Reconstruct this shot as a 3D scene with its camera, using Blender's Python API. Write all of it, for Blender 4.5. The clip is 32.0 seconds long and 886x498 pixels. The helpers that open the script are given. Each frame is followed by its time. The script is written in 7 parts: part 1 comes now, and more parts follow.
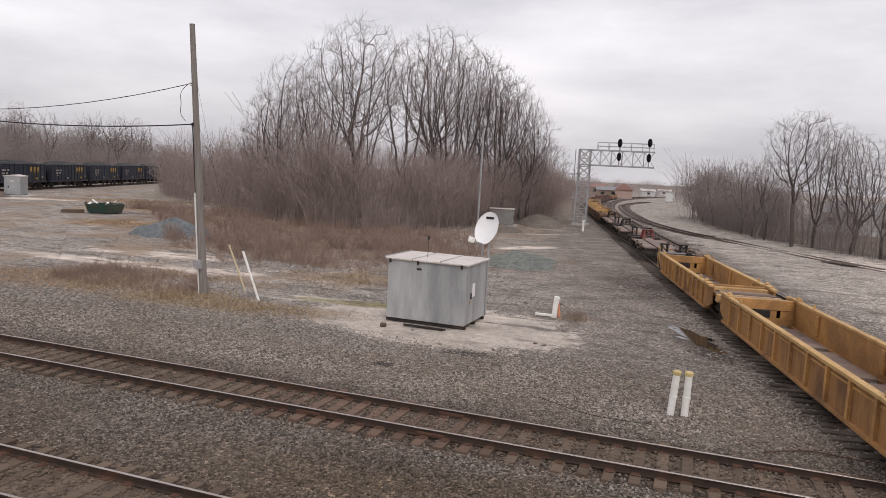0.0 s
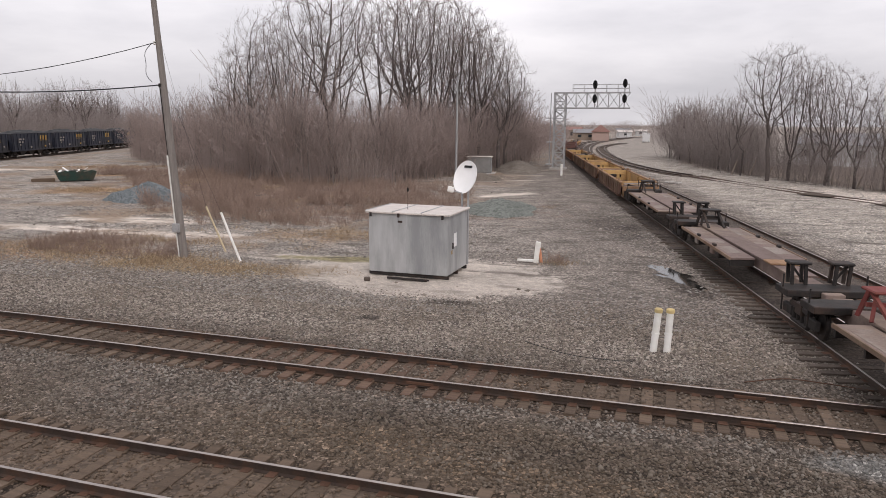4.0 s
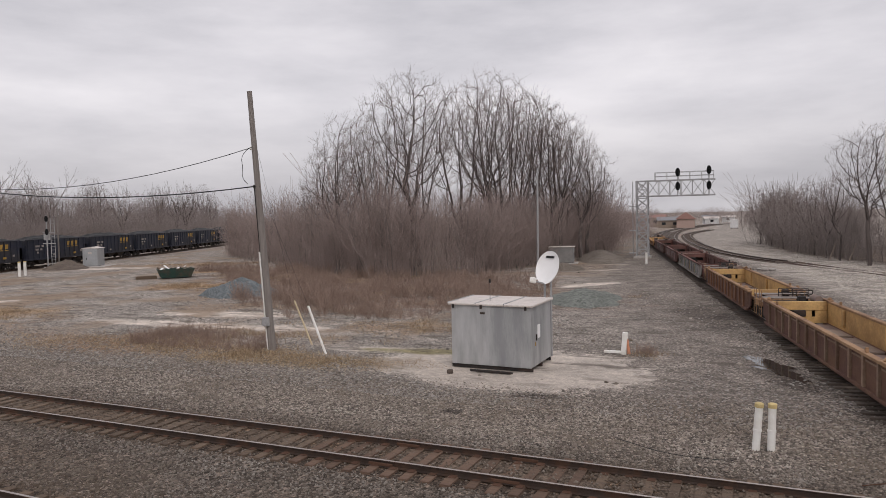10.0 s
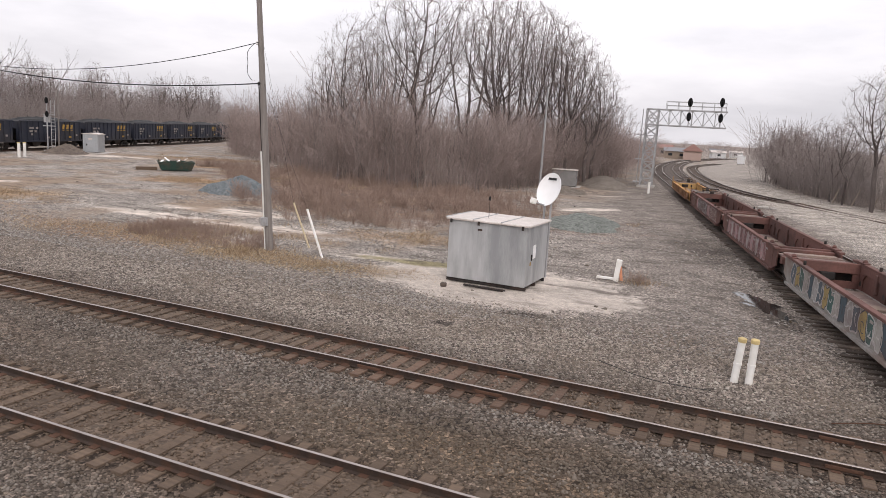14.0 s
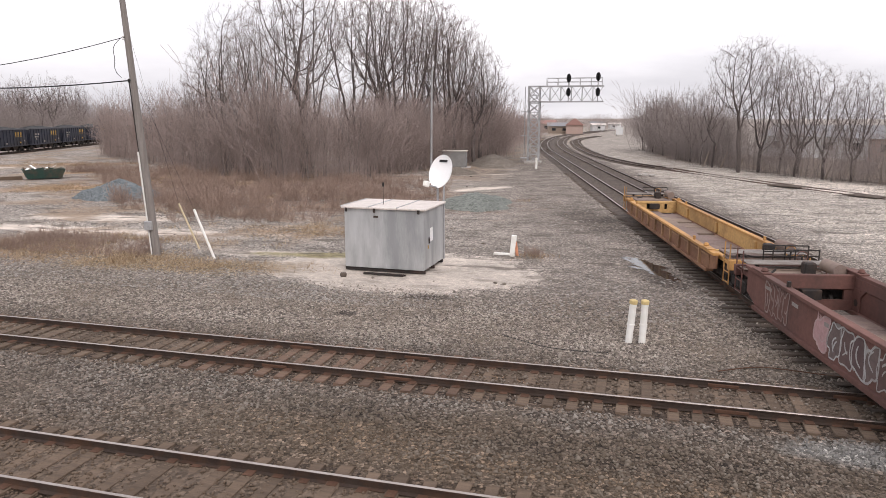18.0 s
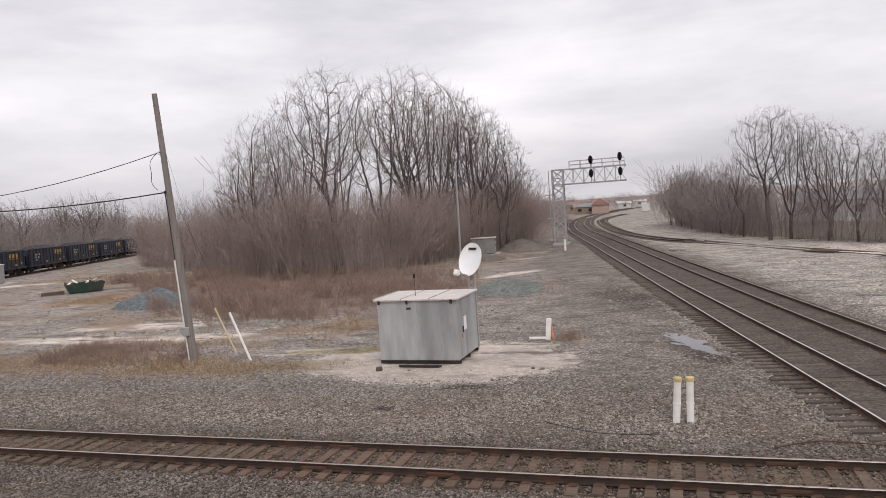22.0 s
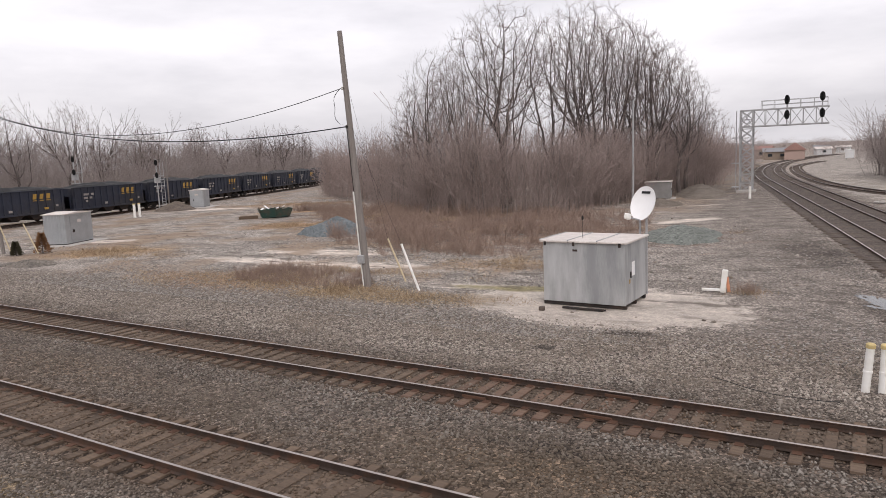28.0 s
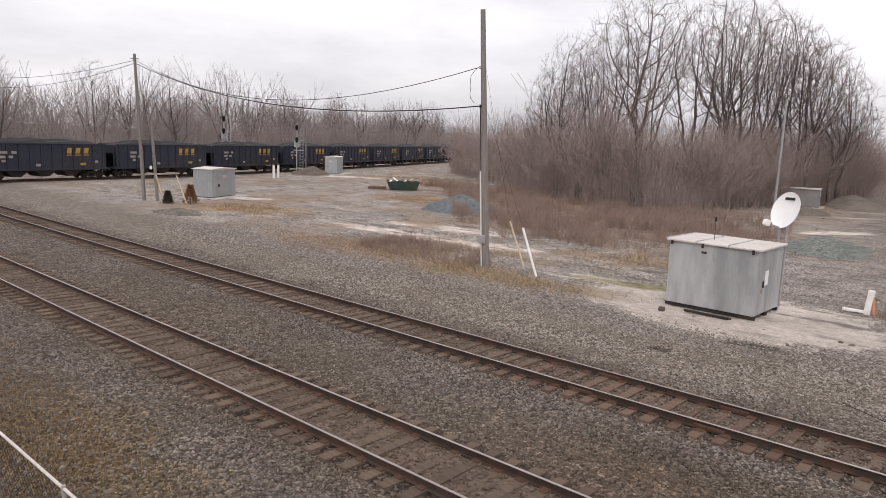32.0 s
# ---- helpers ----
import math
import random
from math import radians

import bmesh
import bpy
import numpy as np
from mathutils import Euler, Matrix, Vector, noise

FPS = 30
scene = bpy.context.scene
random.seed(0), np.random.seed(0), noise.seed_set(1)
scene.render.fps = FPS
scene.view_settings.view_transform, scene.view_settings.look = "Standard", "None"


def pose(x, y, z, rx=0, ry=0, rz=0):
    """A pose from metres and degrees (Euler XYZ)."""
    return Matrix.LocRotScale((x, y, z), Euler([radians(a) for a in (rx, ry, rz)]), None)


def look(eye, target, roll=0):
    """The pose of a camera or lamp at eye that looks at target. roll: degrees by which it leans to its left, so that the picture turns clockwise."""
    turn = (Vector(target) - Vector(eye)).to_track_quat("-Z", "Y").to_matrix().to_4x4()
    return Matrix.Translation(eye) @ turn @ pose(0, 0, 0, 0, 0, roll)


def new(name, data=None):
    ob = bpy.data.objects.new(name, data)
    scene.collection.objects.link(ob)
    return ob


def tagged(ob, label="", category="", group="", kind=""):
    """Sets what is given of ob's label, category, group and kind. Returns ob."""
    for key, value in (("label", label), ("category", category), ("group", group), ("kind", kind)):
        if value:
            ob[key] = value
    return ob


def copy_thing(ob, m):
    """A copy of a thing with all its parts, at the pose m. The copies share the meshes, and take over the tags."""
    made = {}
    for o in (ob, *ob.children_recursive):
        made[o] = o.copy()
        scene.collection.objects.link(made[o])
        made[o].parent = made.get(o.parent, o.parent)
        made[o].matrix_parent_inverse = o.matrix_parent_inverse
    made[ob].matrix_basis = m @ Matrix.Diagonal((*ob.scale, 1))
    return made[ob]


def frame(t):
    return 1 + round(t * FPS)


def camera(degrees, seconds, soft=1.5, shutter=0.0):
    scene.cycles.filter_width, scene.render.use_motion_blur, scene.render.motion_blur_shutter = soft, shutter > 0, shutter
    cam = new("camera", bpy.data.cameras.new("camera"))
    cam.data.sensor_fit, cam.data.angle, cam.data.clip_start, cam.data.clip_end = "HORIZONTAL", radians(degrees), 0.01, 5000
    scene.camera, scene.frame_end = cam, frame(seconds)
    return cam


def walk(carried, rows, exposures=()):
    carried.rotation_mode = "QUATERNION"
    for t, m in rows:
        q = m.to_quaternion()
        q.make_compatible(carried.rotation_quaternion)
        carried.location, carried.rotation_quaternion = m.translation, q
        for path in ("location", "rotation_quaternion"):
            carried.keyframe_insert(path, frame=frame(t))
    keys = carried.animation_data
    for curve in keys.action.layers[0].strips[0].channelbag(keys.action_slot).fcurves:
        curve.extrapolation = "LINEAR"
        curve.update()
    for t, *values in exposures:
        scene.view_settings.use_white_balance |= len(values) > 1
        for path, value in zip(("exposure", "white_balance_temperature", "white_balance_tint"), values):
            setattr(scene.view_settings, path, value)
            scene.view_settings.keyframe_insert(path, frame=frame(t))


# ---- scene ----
FOV, EYE_Z = 64.27, 6.105
cam = camera(FOV, 32.0, soft=0.8)
# seconds, yaw (to the left from +y), pitch, roll: the camera turns on one spot
ROWS = [
    (0.0, 18.75, -6.18, 3.08),
    (0.5, 18.46, -6.50, 3.44),
    (1.0, 16.90, -6.58, 2.76),
    (1.5, 17.07, -6.03, 3.17),
    (2.0, 17.38, -6.22, 2.53),
    (2.5, 15.50, -7.27, 2.06),
    (3.0, 13.56, -9.11, 0.89),
    (3.5, 16.85, -10.35, 0.08),
    (5.5, 16.86, -8.31, 1.24),
    (6.0, 16.74, -8.11, 1.31),
    (6.5, 18.51, -8.25, 0.53),
    (7.0, 18.69, -8.38, -0.36),
    (7.5, 19.70, -8.12, -0.28),
    (8.0, 23.22, -7.42, -0.35),
    (8.5, 23.47, -5.29, 0.39),
    (9.0, 23.17, -4.84, 0.48),
    (9.5, 20.31, -3.72, -1.56),
    (10.0, 23.71, -2.67, -1.14),
    (10.5, 24.60, -3.85, -0.31),
    (11.0, 24.11, -5.51, 0.13),
    (11.5, 23.07, -6.59, -0.17),
    (12.0, 22.86, -6.24, 0.12),
    (12.5, 22.63, -6.64, 1.05),
    (13.0, 23.85, -6.31, 0.94),
    (13.5, 22.59, -6.08, 2.73),
    (14.0, 23.54, -9.66, 3.33),
    (14.5, 23.50, -7.99, 5.03),
    (16.5, 23.01, -8.02, 2.73),
    (17.0, 19.87, -9.05, 2.27),
    (17.5, 13.33, -11.41, 1.55),
    (18.0, 15.10, -10.57, 0.05),
    (18.5, 17.16, -10.26, -0.45),
    (19.0, 17.61, -10.16, -0.24),
    (19.5, 16.75, -10.01, 0.00),
    (20.0, 16.50, -9.27, 0.05),
    (20.5, 16.88, -8.92, 0.57),
    (21.0, 17.78, -8.41, 0.86),
    (21.5, 17.16, -6.74, 0.83),
    (22.0, 17.45, -3.31, -3.93),
    (22.5, 14.39, -2.57, -2.25),
    (23.0, 20.56, -4.01, -1.37),
    (23.5, 19.40, -5.53, 0.99),
    (24.0, 24.73, -7.17, -1.47),
    (24.5, 25.74, -7.32, -0.09),
    (26.5, 25.18, -5.86, -0.06),
    (27.0, 27.79, -8.61, -1.95),
    (27.5, 35.40, -7.98, -3.31),
    (28.0, 31.28, -7.51, -2.33),
    (28.5, 35.76, -6.96, 0.36),
    (29.0, 38.48, -7.79, 0.82),
    (29.5, 37.87, -6.98, 2.51),
    (30.0, 39.19, -8.37, 2.66),
    (30.5, 40.02, -8.72, 2.21),
    (31.0, 40.32, -8.87, 2.03),
    (31.5, 40.99, -8.98, 2.01),
    (32.0, 41.11, -8.95, 2.13),
]
walk(cam, [(t, pose(0, 0, EYE_Z, 0, 0, yaw) @ pose(0, 0, 0, 90 + pitch) @ pose(0, 0, 0, 0, 0, roll)) for t, yaw, pitch, roll in ROWS],
     exposures=[(t, e, 6650, 15) for t, e in ((0.0, -0.14), (3.0, -0.09), (6.0, 0.01), (8.4, 0.05), (9.0, -0.06), (9.6, -0.35), (10.4, -0.35), (11.2, -0.09), (13.5, 0.16), (14.5, 0.2), (16.5, 0.23), (17.5, 0.33), (18.6, 0.31), (20.0, 0.24), (21.0, 0.17), (22.0, -0.07), (22.4, -0.15), (22.8, -0.33), (23.3, -0.33), (23.8, -0.05), (24.4, 0.02), (28.0, 0.04), (32.0, 0.08))])

# ---- world and light: a bright overcast sky ----
world = bpy.data.worlds.new("overcast_sky")
scene.world = world
world.use_nodes = True


def build_sky(nt):
    n = nt.nodes
    n.clear()
    out, bg = n.new("ShaderNodeOutputWorld"), n.new("ShaderNodeBackground")
    sky = n.new("ShaderNodeTexSky")
    sky.sky_type, sky.sun_disc = "NISHITA", False
    sky.sun_elevation, sky.sun_rotation = radians(38), radians(150)
    sky.air_density, sky.dust_density = 1.0, 4.0
    co, mp = n.new("ShaderNodeTexCoord"), n.new("ShaderNodeMapping")
    mp.inputs["Scale"].default_value = (1.2, 1.2, 4.5)
    no = n.new("ShaderNodeTexNoise")
    no.inputs["Scale"].default_value, no.inputs["Detail"].default_value, no.inputs["Roughness"].default_value = 1.6, 7, 0.55
    ramp = n.new("ShaderNodeValToRGB")
    ramp.color_ramp.elements[0].position, ramp.color_ramp.elements[0].color = 0.36, (0.60, 0.61, 0.645, 1)
    ramp.color_ramp.elements[1].position, ramp.color_ramp.elements[1].color = 0.66, (0.90, 0.905, 0.93, 1)
    mid = ramp.color_ramp.elements.new(0.5)
    mid.color = (0.745, 0.752, 0.785, 1)
    mul = n.new("ShaderNodeMix")
    mul.data_type = "RGBA"
    mul.inputs["Factor"].default_value = 0.94
    dim = n.new("ShaderNodeVectorMath")
    dim.operation = "SCALE"
    dim.inputs["Scale"].default_value = 0.12
    nt.links.new(co.outputs["Generated"], mp.inputs["Vector"])
    nt.links.new(mp.outputs["Vector"], no.inputs["Vector"])
    nt.links.new(no.outputs["Fac"], ramp.inputs["Fac"])
    nt.links.new(sky.outputs["Color"], dim.inputs[0])
    nt.links.new(dim.outputs["Vector"], mul.inputs["A"])
    nt.links.new(ramp.outputs["Color"], mul.inputs["B"])
    sep, rise, lift = n.new("ShaderNodeSeparateXYZ"), n.new("ShaderNodeValToRGB"), n.new("ShaderNodeMix")
    nt.links.new(co.outputs["Generated"], sep.inputs[0])
    nt.links.new(sep.outputs["Z"], rise.inputs["Fac"])
    rise.color_ramp.elements[0].position, rise.color_ramp.elements[0].color = 0.02, (0.80, 0.80, 0.80, 1)
    rise.color_ramp.elements[1].position, rise.color_ramp.elements[1].color = 0.16, (1, 1, 1, 1)
    lift.data_type, lift.blend_type = "RGBA", "MULTIPLY"
    lift.inputs["Factor"].default_value = 1.0
    nt.links.new(mul.outputs["Result"], lift.inputs["A"])
    nt.links.new(rise.outputs["Color"], lift.inputs["B"])
    nt.links.new(lift.outputs["Result"], bg.inputs["Color"])
    bg.inputs["Strength"].default_value = 1.22
    nt.links.new(bg.outputs["Background"], out.inputs["Surface"])


build_sky(world.node_tree)
sun = new("sun", bpy.data.lights.new("sun", "SUN"))
sun.data.energy, sun.data.angle, sun.data.color = 1.05, radians(25), (1, 0.97, 0.93)
sun.matrix_basis = look((0, 0, 60), (-16, 26, 30))


# ---- materials ----
class Nodes:
    """A short way to wire a node tree."""

    def __init__(self, name):
        self.mat = bpy.data.materials.new(name)
        self.mat.use_nodes = True
        self.nt = self.mat.node_tree
        self.nt.nodes.clear()
        self.out = self.nt.nodes.new("ShaderNodeOutputMaterial")
        self.bsdf = self.nt.nodes.new("ShaderNodeBsdfPrincipled")
        self.nt.links.new(self.bsdf.outputs["BSDF"], self.out.inputs["Surface"])
        self.place = self.nt.nodes.new("ShaderNodeNewGeometry").outputs["Position"]

    def put(self, socket, value):
        if hasattr(value, "links"):
            self.nt.links.new(value, socket)
        else:
            socket.default_value = value

    def noise(self, scale, detail=4.0, rough=0.55, where=None):
        n = self.nt.nodes.new("ShaderNodeTexNoise")
        self.put(n.inputs["Vector"], where or self.place)
        n.inputs["Scale"].default_value, n.inputs["Detail"].default_value, n.inputs["Roughness"].default_value = scale, detail, rough
        return n.outputs["Fac"]

    def voronoi(self, scale, out="Color", where=None):
        n = self.nt.nodes.new("ShaderNodeTexVoronoi")
        self.put(n.inputs["Vector"], where or self.place)
        n.inputs["Scale"].default_value = scale
        return n.outputs[out]

    def math(self, op, a, b=0.0, c=0.0):
        n = self.nt.nodes.new("ShaderNodeMath")
        n.operation = op
        for s, v in zip(n.inputs, (a, b, c)):
            self.put(s, v)
        return n.outputs[0]

    def ramp(self, fac, stops):
        n = self.nt.nodes.new("ShaderNodeValToRGB")
        self.put(n.inputs["Fac"], fac)
        e = n.color_ramp.elements
        while len(e) < len(stops):
            e.new(0.5)
        for el, (pos, col) in zip(e, stops):
            el.position = pos
            el.color = (*col, 1) if isinstance(col, tuple) else (col, col, col, 1)
        return n.outputs["Color"]

    def mix(self, fac, a, b, blend="MIX"):
        n = self.nt.nodes.new("ShaderNodeMix")
        n.data_type, n.blend_type = "RGBA", blend
        self.put(n.inputs["Factor"], fac)
        for s, v in ((n.inputs["A"], a), (n.inputs["B"], b)):
            self.put(s, (*v, 1) if isinstance(v, tuple) else v)
        return n.outputs["Result"]

    def bump(self, height, strength=0.3, distance=0.02):
        n = self.nt.nodes.new("ShaderNodeBump")
        n.inputs["Strength"].default_value, n.inputs["Distance"].default_value = strength, distance
        self.put(n.inputs["Height"], height)
        self.nt.links.new(n.outputs["Normal"], self.bsdf.inputs["Normal"])

    def finish(self, colour, rough=0.7, metal=0.0, spec=0.4):
        self.put(self.bsdf.inputs["Base Color"], (*colour, 1) if isinstance(colour, tuple) else colour)
        self.put(self.bsdf.inputs["Roughness"], rough)
        self.put(self.bsdf.inputs["Metallic"], metal)
        self.put(self.bsdf.inputs["Specular IOR Level"], spec)
        return self.mat

    def random(self):
        return self.nt.nodes.new("ShaderNodeObjectInfo").outputs["Random"]

    def local(self):
        return self.nt.nodes.new("ShaderNodeTexCoord").outputs["Object"]


def plain(name, colour, dark=None, rough=0.7, metal=0.0, scale=6.0, grain=60.0, bump=0.15, rand=0.25, dirt=None, amount=0.4, stretch=None):
    """A worn surface: colour to dark over two scales of noise, patches of dirt, and some change from piece to piece."""
    m = Nodes(name)
    dark = dark or tuple(c * 0.72 for c in colour)
    where = m.local()
    if stretch:
        mp = m.nt.nodes.new("ShaderNodeMapping")
        mp.inputs["Scale"].default_value = stretch
        m.nt.links.new(where, mp.inputs["Vector"])
        where = mp.outputs["Vector"]
    big, fine = m.noise(scale, 5, 0.6, where), m.noise(grain, 3, 0.6, where)
    c = m.mix(m.ramp(big, [(0.35, 0.0), (0.68, 1.0)]), colour, dark)
    c = m.mix(0.35, c, m.ramp(fine, [(0.3, tuple(k * 0.6 for k in colour)), (0.7, tuple(min(1, k * 1.25) for k in colour))]))
    if dirt:
        c = m.mix(m.math("MULTIPLY", m.ramp(m.noise(scale * 0.45, 7, 0.7, where), [(0.48, 0.0), (0.62, 1.0)]), amount), c, dirt)
    if rand:
        c = m.mix(rand, c, m.mix(1.0, c, m.ramp(m.random(), [(0.0, 0.55), (1.0, 1.45)]), "MULTIPLY"))
    m.bump(fine, bump, 0.01)
    return m.finish(c, m.ramp(big, [(0.3, rough), (0.7, min(1, rough * 1.2))]), metal)


RUST = (0.11, 0.055, 0.035)
MAT = {
    "rail": plain("worn rusty rail steel", (0.075, 0.054, 0.044), (0.05, 0.034, 0.027), 0.6, 0.4, 3, 40, dirt=(0.16, 0.075, 0.04)),
    "rail_head": plain("rail head polished by wheels", (0.46, 0.41, 0.38), (0.33, 0.28, 0.25), 0.33, 0.9, 2, 30, rand=0.1),
    "rail_head_bright": plain("branch rail head polished bright", (0.72, 0.68, 0.66), (0.56, 0.51, 0.48), 0.3, 0.9, 2, 30, rand=0.1),
    "tie": plain("weathered wooden tie", (0.150, 0.106, 0.075), (0.080, 0.058, 0.044), 0.9, 0, 2.0, 25, 0.5, 0.6, stretch=(0.6, 6, 6)),
    # dark tie wood, its tone lowered to carry the shade under the cars
    "tie_dark": plain("dark wooden tie toned for under-car shade", (0.125, 0.098, 0.080), (0.070, 0.055, 0.046), 0.9, 0, 2.0, 25, 0.5, 0.6, stretch=(0.6, 6, 6)),
    "tie_rust": plain("tie stained with rust", (0.165, 0.105, 0.074), (0.100, 0.066, 0.050), 0.9, 0, 2.0, 25, 0.5, 0.5, stretch=(0.6, 6, 6)),
    "plate": plain("rusty tie plate", (0.14, 0.075, 0.05), None, 0.8, 0.3),
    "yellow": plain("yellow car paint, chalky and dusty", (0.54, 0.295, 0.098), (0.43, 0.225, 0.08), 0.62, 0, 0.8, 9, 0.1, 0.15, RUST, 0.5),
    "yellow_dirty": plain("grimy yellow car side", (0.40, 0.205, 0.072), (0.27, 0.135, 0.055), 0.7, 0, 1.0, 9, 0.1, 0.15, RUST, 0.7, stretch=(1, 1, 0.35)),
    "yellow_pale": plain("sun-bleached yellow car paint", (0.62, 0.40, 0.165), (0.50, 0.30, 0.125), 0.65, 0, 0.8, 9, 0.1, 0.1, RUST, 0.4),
    "rust_orange": plain("orange car paint gone to rust", (0.285, 0.150, 0.086), (0.185, 0.092, 0.058), 0.75, 0, 0.8, 9, 0.1, 0.15, (0.12, 0.055, 0.035), 0.55),
    "brown": plain("brown car paint over rust", (0.125, 0.062, 0.046), (0.080, 0.042, 0.034), 0.75, 0, 0.7, 9, 0.15, 0.2, (0.20, 0.11, 0.06), 0.5),
    "maroon": plain("faded maroon car paint", (0.165, 0.078, 0.064), (0.112, 0.056, 0.047), 0.75, 0, 0.6, 8, 0.1, 0.15, (0.07, 0.045, 0.04), 0.6),
    "deck": plain("rusty steel deck", (0.225, 0.165, 0.148), (0.140, 0.100, 0.088), 0.8, 0.1, 0.8, 12, 0.2, 0.2, (0.33, 0.26, 0.20), 0.6),
    "deck_pale": plain("paler scuffed deck steel", (0.31, 0.265, 0.235), (0.21, 0.165, 0.145), 0.8, 0.1, 1.2, 14, 0.2, 0.2, (0.16, 0.09, 0.06), 0.5),
    "dark_steel": plain("greasy black steel", (0.035, 0.030, 0.028), (0.018, 0.016, 0.016), 0.65, 0.2, 2, 20, 0.1, 0.2, (0.09, 0.055, 0.04), 0.5),
    "red_paint": plain("faded red hitch paint", (0.23, 0.05, 0.045), (0.14, 0.04, 0.035), 0.7, 0, 2, 20, dirt=RUST),
    "hopper": plain("dark blue-black hopper paint", (0.026, 0.030, 0.048), (0.014, 0.016, 0.026), 0.55, 0, 0.5, 6, 0.1, 0.3, (0.055, 0.048, 0.045), 0.5),
    "letter_yellow": plain("yellow stencil paint", (0.45, 0.27, 0.055), None, 0.6),
    "letter_grey": plain("worn pale stencil paint", (0.33, 0.30, 0.28), None, 0.6),
    "galv": plain("weathered galvanised sheet", (0.53, 0.538, 0.54), (0.43, 0.438, 0.44), 0.5, 0.4, 0.55, 1.4, 0.01, 0.0, (0.24, 0.25, 0.255), 0.65, stretch=(2.0, 2.0, 0.4)),
    "galv_roof": plain("dusty pale sheet roof", (0.72, 0.66, 0.62), (0.58, 0.53, 0.49), 0.6, 0.2, 2, 20, 0.05, 0.05),
    "aluminium": plain("bare aluminium cabinet", (0.50, 0.52, 0.535), (0.40, 0.415, 0.43), 0.4, 0.6, 1.2, 16, 0.05, 0.1),
    # darker cabinet body: the shade at the woods' edge put into its colour
    "cabinet_shaded": plain("cabinet metal darkened for shade", (0.27, 0.265, 0.26), (0.20, 0.195, 0.19), 0.6, 0.1, 1.2, 16, 0.05, 0.1),
    "tower": plain("galvanised tower steel", (0.46, 0.46, 0.465), (0.36, 0.36, 0.365), 0.5, 0.5, 2, 20, 0.05, 0.1),
    "pole": plain("weathered grey pole wood", (0.25, 0.225, 0.208), (0.15, 0.132, 0.12), 0.9, 0, 1.5, 20, 0.5, 0.2, stretch=(8, 8, 0.5)),
    "cap": plain("yellowed pipe cap", (0.66, 0.52, 0.24), (0.5, 0.38, 0.2), 0.6),
    "black": plain("black matt metal", (0.012, 0.012, 0.013), None, 0.6),
    "guard": plain("pale yellow guy guard", (0.56, 0.47, 0.31), (0.45, 0.37, 0.25), 0.6),
    "green": plain("dark green skip paint", (0.016, 0.050, 0.038), (0.012, 0.032, 0.026), 0.6, 0, 2, 20, dirt=RUST),
    "wood_pale": plain("weathered boards", (0.36, 0.30, 0.25), None, 0.85),
    "wire": plain("black cable", (0.02, 0.02, 0.022), None, 0.6, bump=0.0),
    "bark": plain("grey-brown bark", (0.125, 0.104, 0.097), (0.082, 0.067, 0.062), 0.95, 0, 1.0, 12, 0.3, 0.25),
    "twig_grey": plain("grey-brown twigs", (0.215, 0.176, 0.164), (0.150, 0.123, 0.114), 0.95, 0, 0.3, 6, 0.0, 0.3),
    "twig": plain("brown twigs", (0.365, 0.292, 0.268), (0.265, 0.208, 0.19), 0.95, 0, 0.3, 6, 0.0, 0.3),
    # lit copy of the twig colour: brighter light on these woods is painted in
    "twig_lit": plain("grey-brown twigs paled as if better lit", (0.335, 0.285, 0.268), (0.235, 0.198, 0.186), 0.95, 0, 0.3, 6, 0.0, 0.3),
    "twig_red": plain("red-brown brush", (0.36, 0.262, 0.212), (0.25, 0.177, 0.145), 0.95, 0, 0.3, 6, 0.0, 0.3),
    "sapling": plain("pale grey sapling bark", (0.235, 0.205, 0.19), (0.16, 0.138, 0.126), 0.95, 0, 0.6, 8, 0.0, 0.2),
    "orange": plain("faded orange marker", (0.60, 0.26, 0.15), None, 0.6),
    "shrub_dark": plain("dark shrub leaves", (0.075, 0.068, 0.040), (0.045, 0.042, 0.028), 0.95),
    "cone": plain("browned conifer needles", (0.26, 0.13, 0.06), (0.13, 0.075, 0.04), 0.95),
    "house_wall": plain("pale pinkish siding", (0.50, 0.37, 0.32), None, 0.8),
    "house_tan": plain("tan siding", (0.30, 0.24, 0.19), None, 0.8),
    "house_roof": plain("faded red roof", (0.36, 0.21, 0.18), None, 0.8),
    "white_wall": plain("white painted wall", (0.68, 0.68, 0.68), None, 0.7),
    "grey_roof": plain("grey roof", (0.25, 0.25, 0.26), None, 0.8),
    "window": plain("dark window glass", (0.03, 0.035, 0.04), None, 0.15),
    "rib_tan": plain("dusty worn rib paint", (0.27, 0.19, 0.135), (0.18, 0.115, 0.08), 0.8, 0, 1.0, 10, 0.1, 0.5, (0.13, 0.07, 0.045), 0.6),
    "chord_tan": plain("chalky yellow chord paint gone brown", (0.38, 0.235, 0.13), (0.26, 0.15, 0.09), 0.75, 0, 0.9, 10, 0.1, 0.2, (0.15, 0.08, 0.05), 0.7),
    "walkway": plain("galvanised walkway grating, dusty", (0.27, 0.245, 0.225), (0.18, 0.155, 0.14), 0.7, 0.2, 3, 40, 0.3, 0.2, RUST, 0.4),
    "grey_side": plain("car side rolled over with grey paint", (0.30, 0.285, 0.265), (0.22, 0.20, 0.185), 0.7, 0, 0.8, 9, 0.1, 0.1, (0.17, 0.09, 0.06), 0.5),
    "concrete": plain("pale concrete", (0.47, 0.44, 0.41), (0.36, 0.335, 0.31), 0.85, 0, 1, 14, 0.2, 0.1),
}


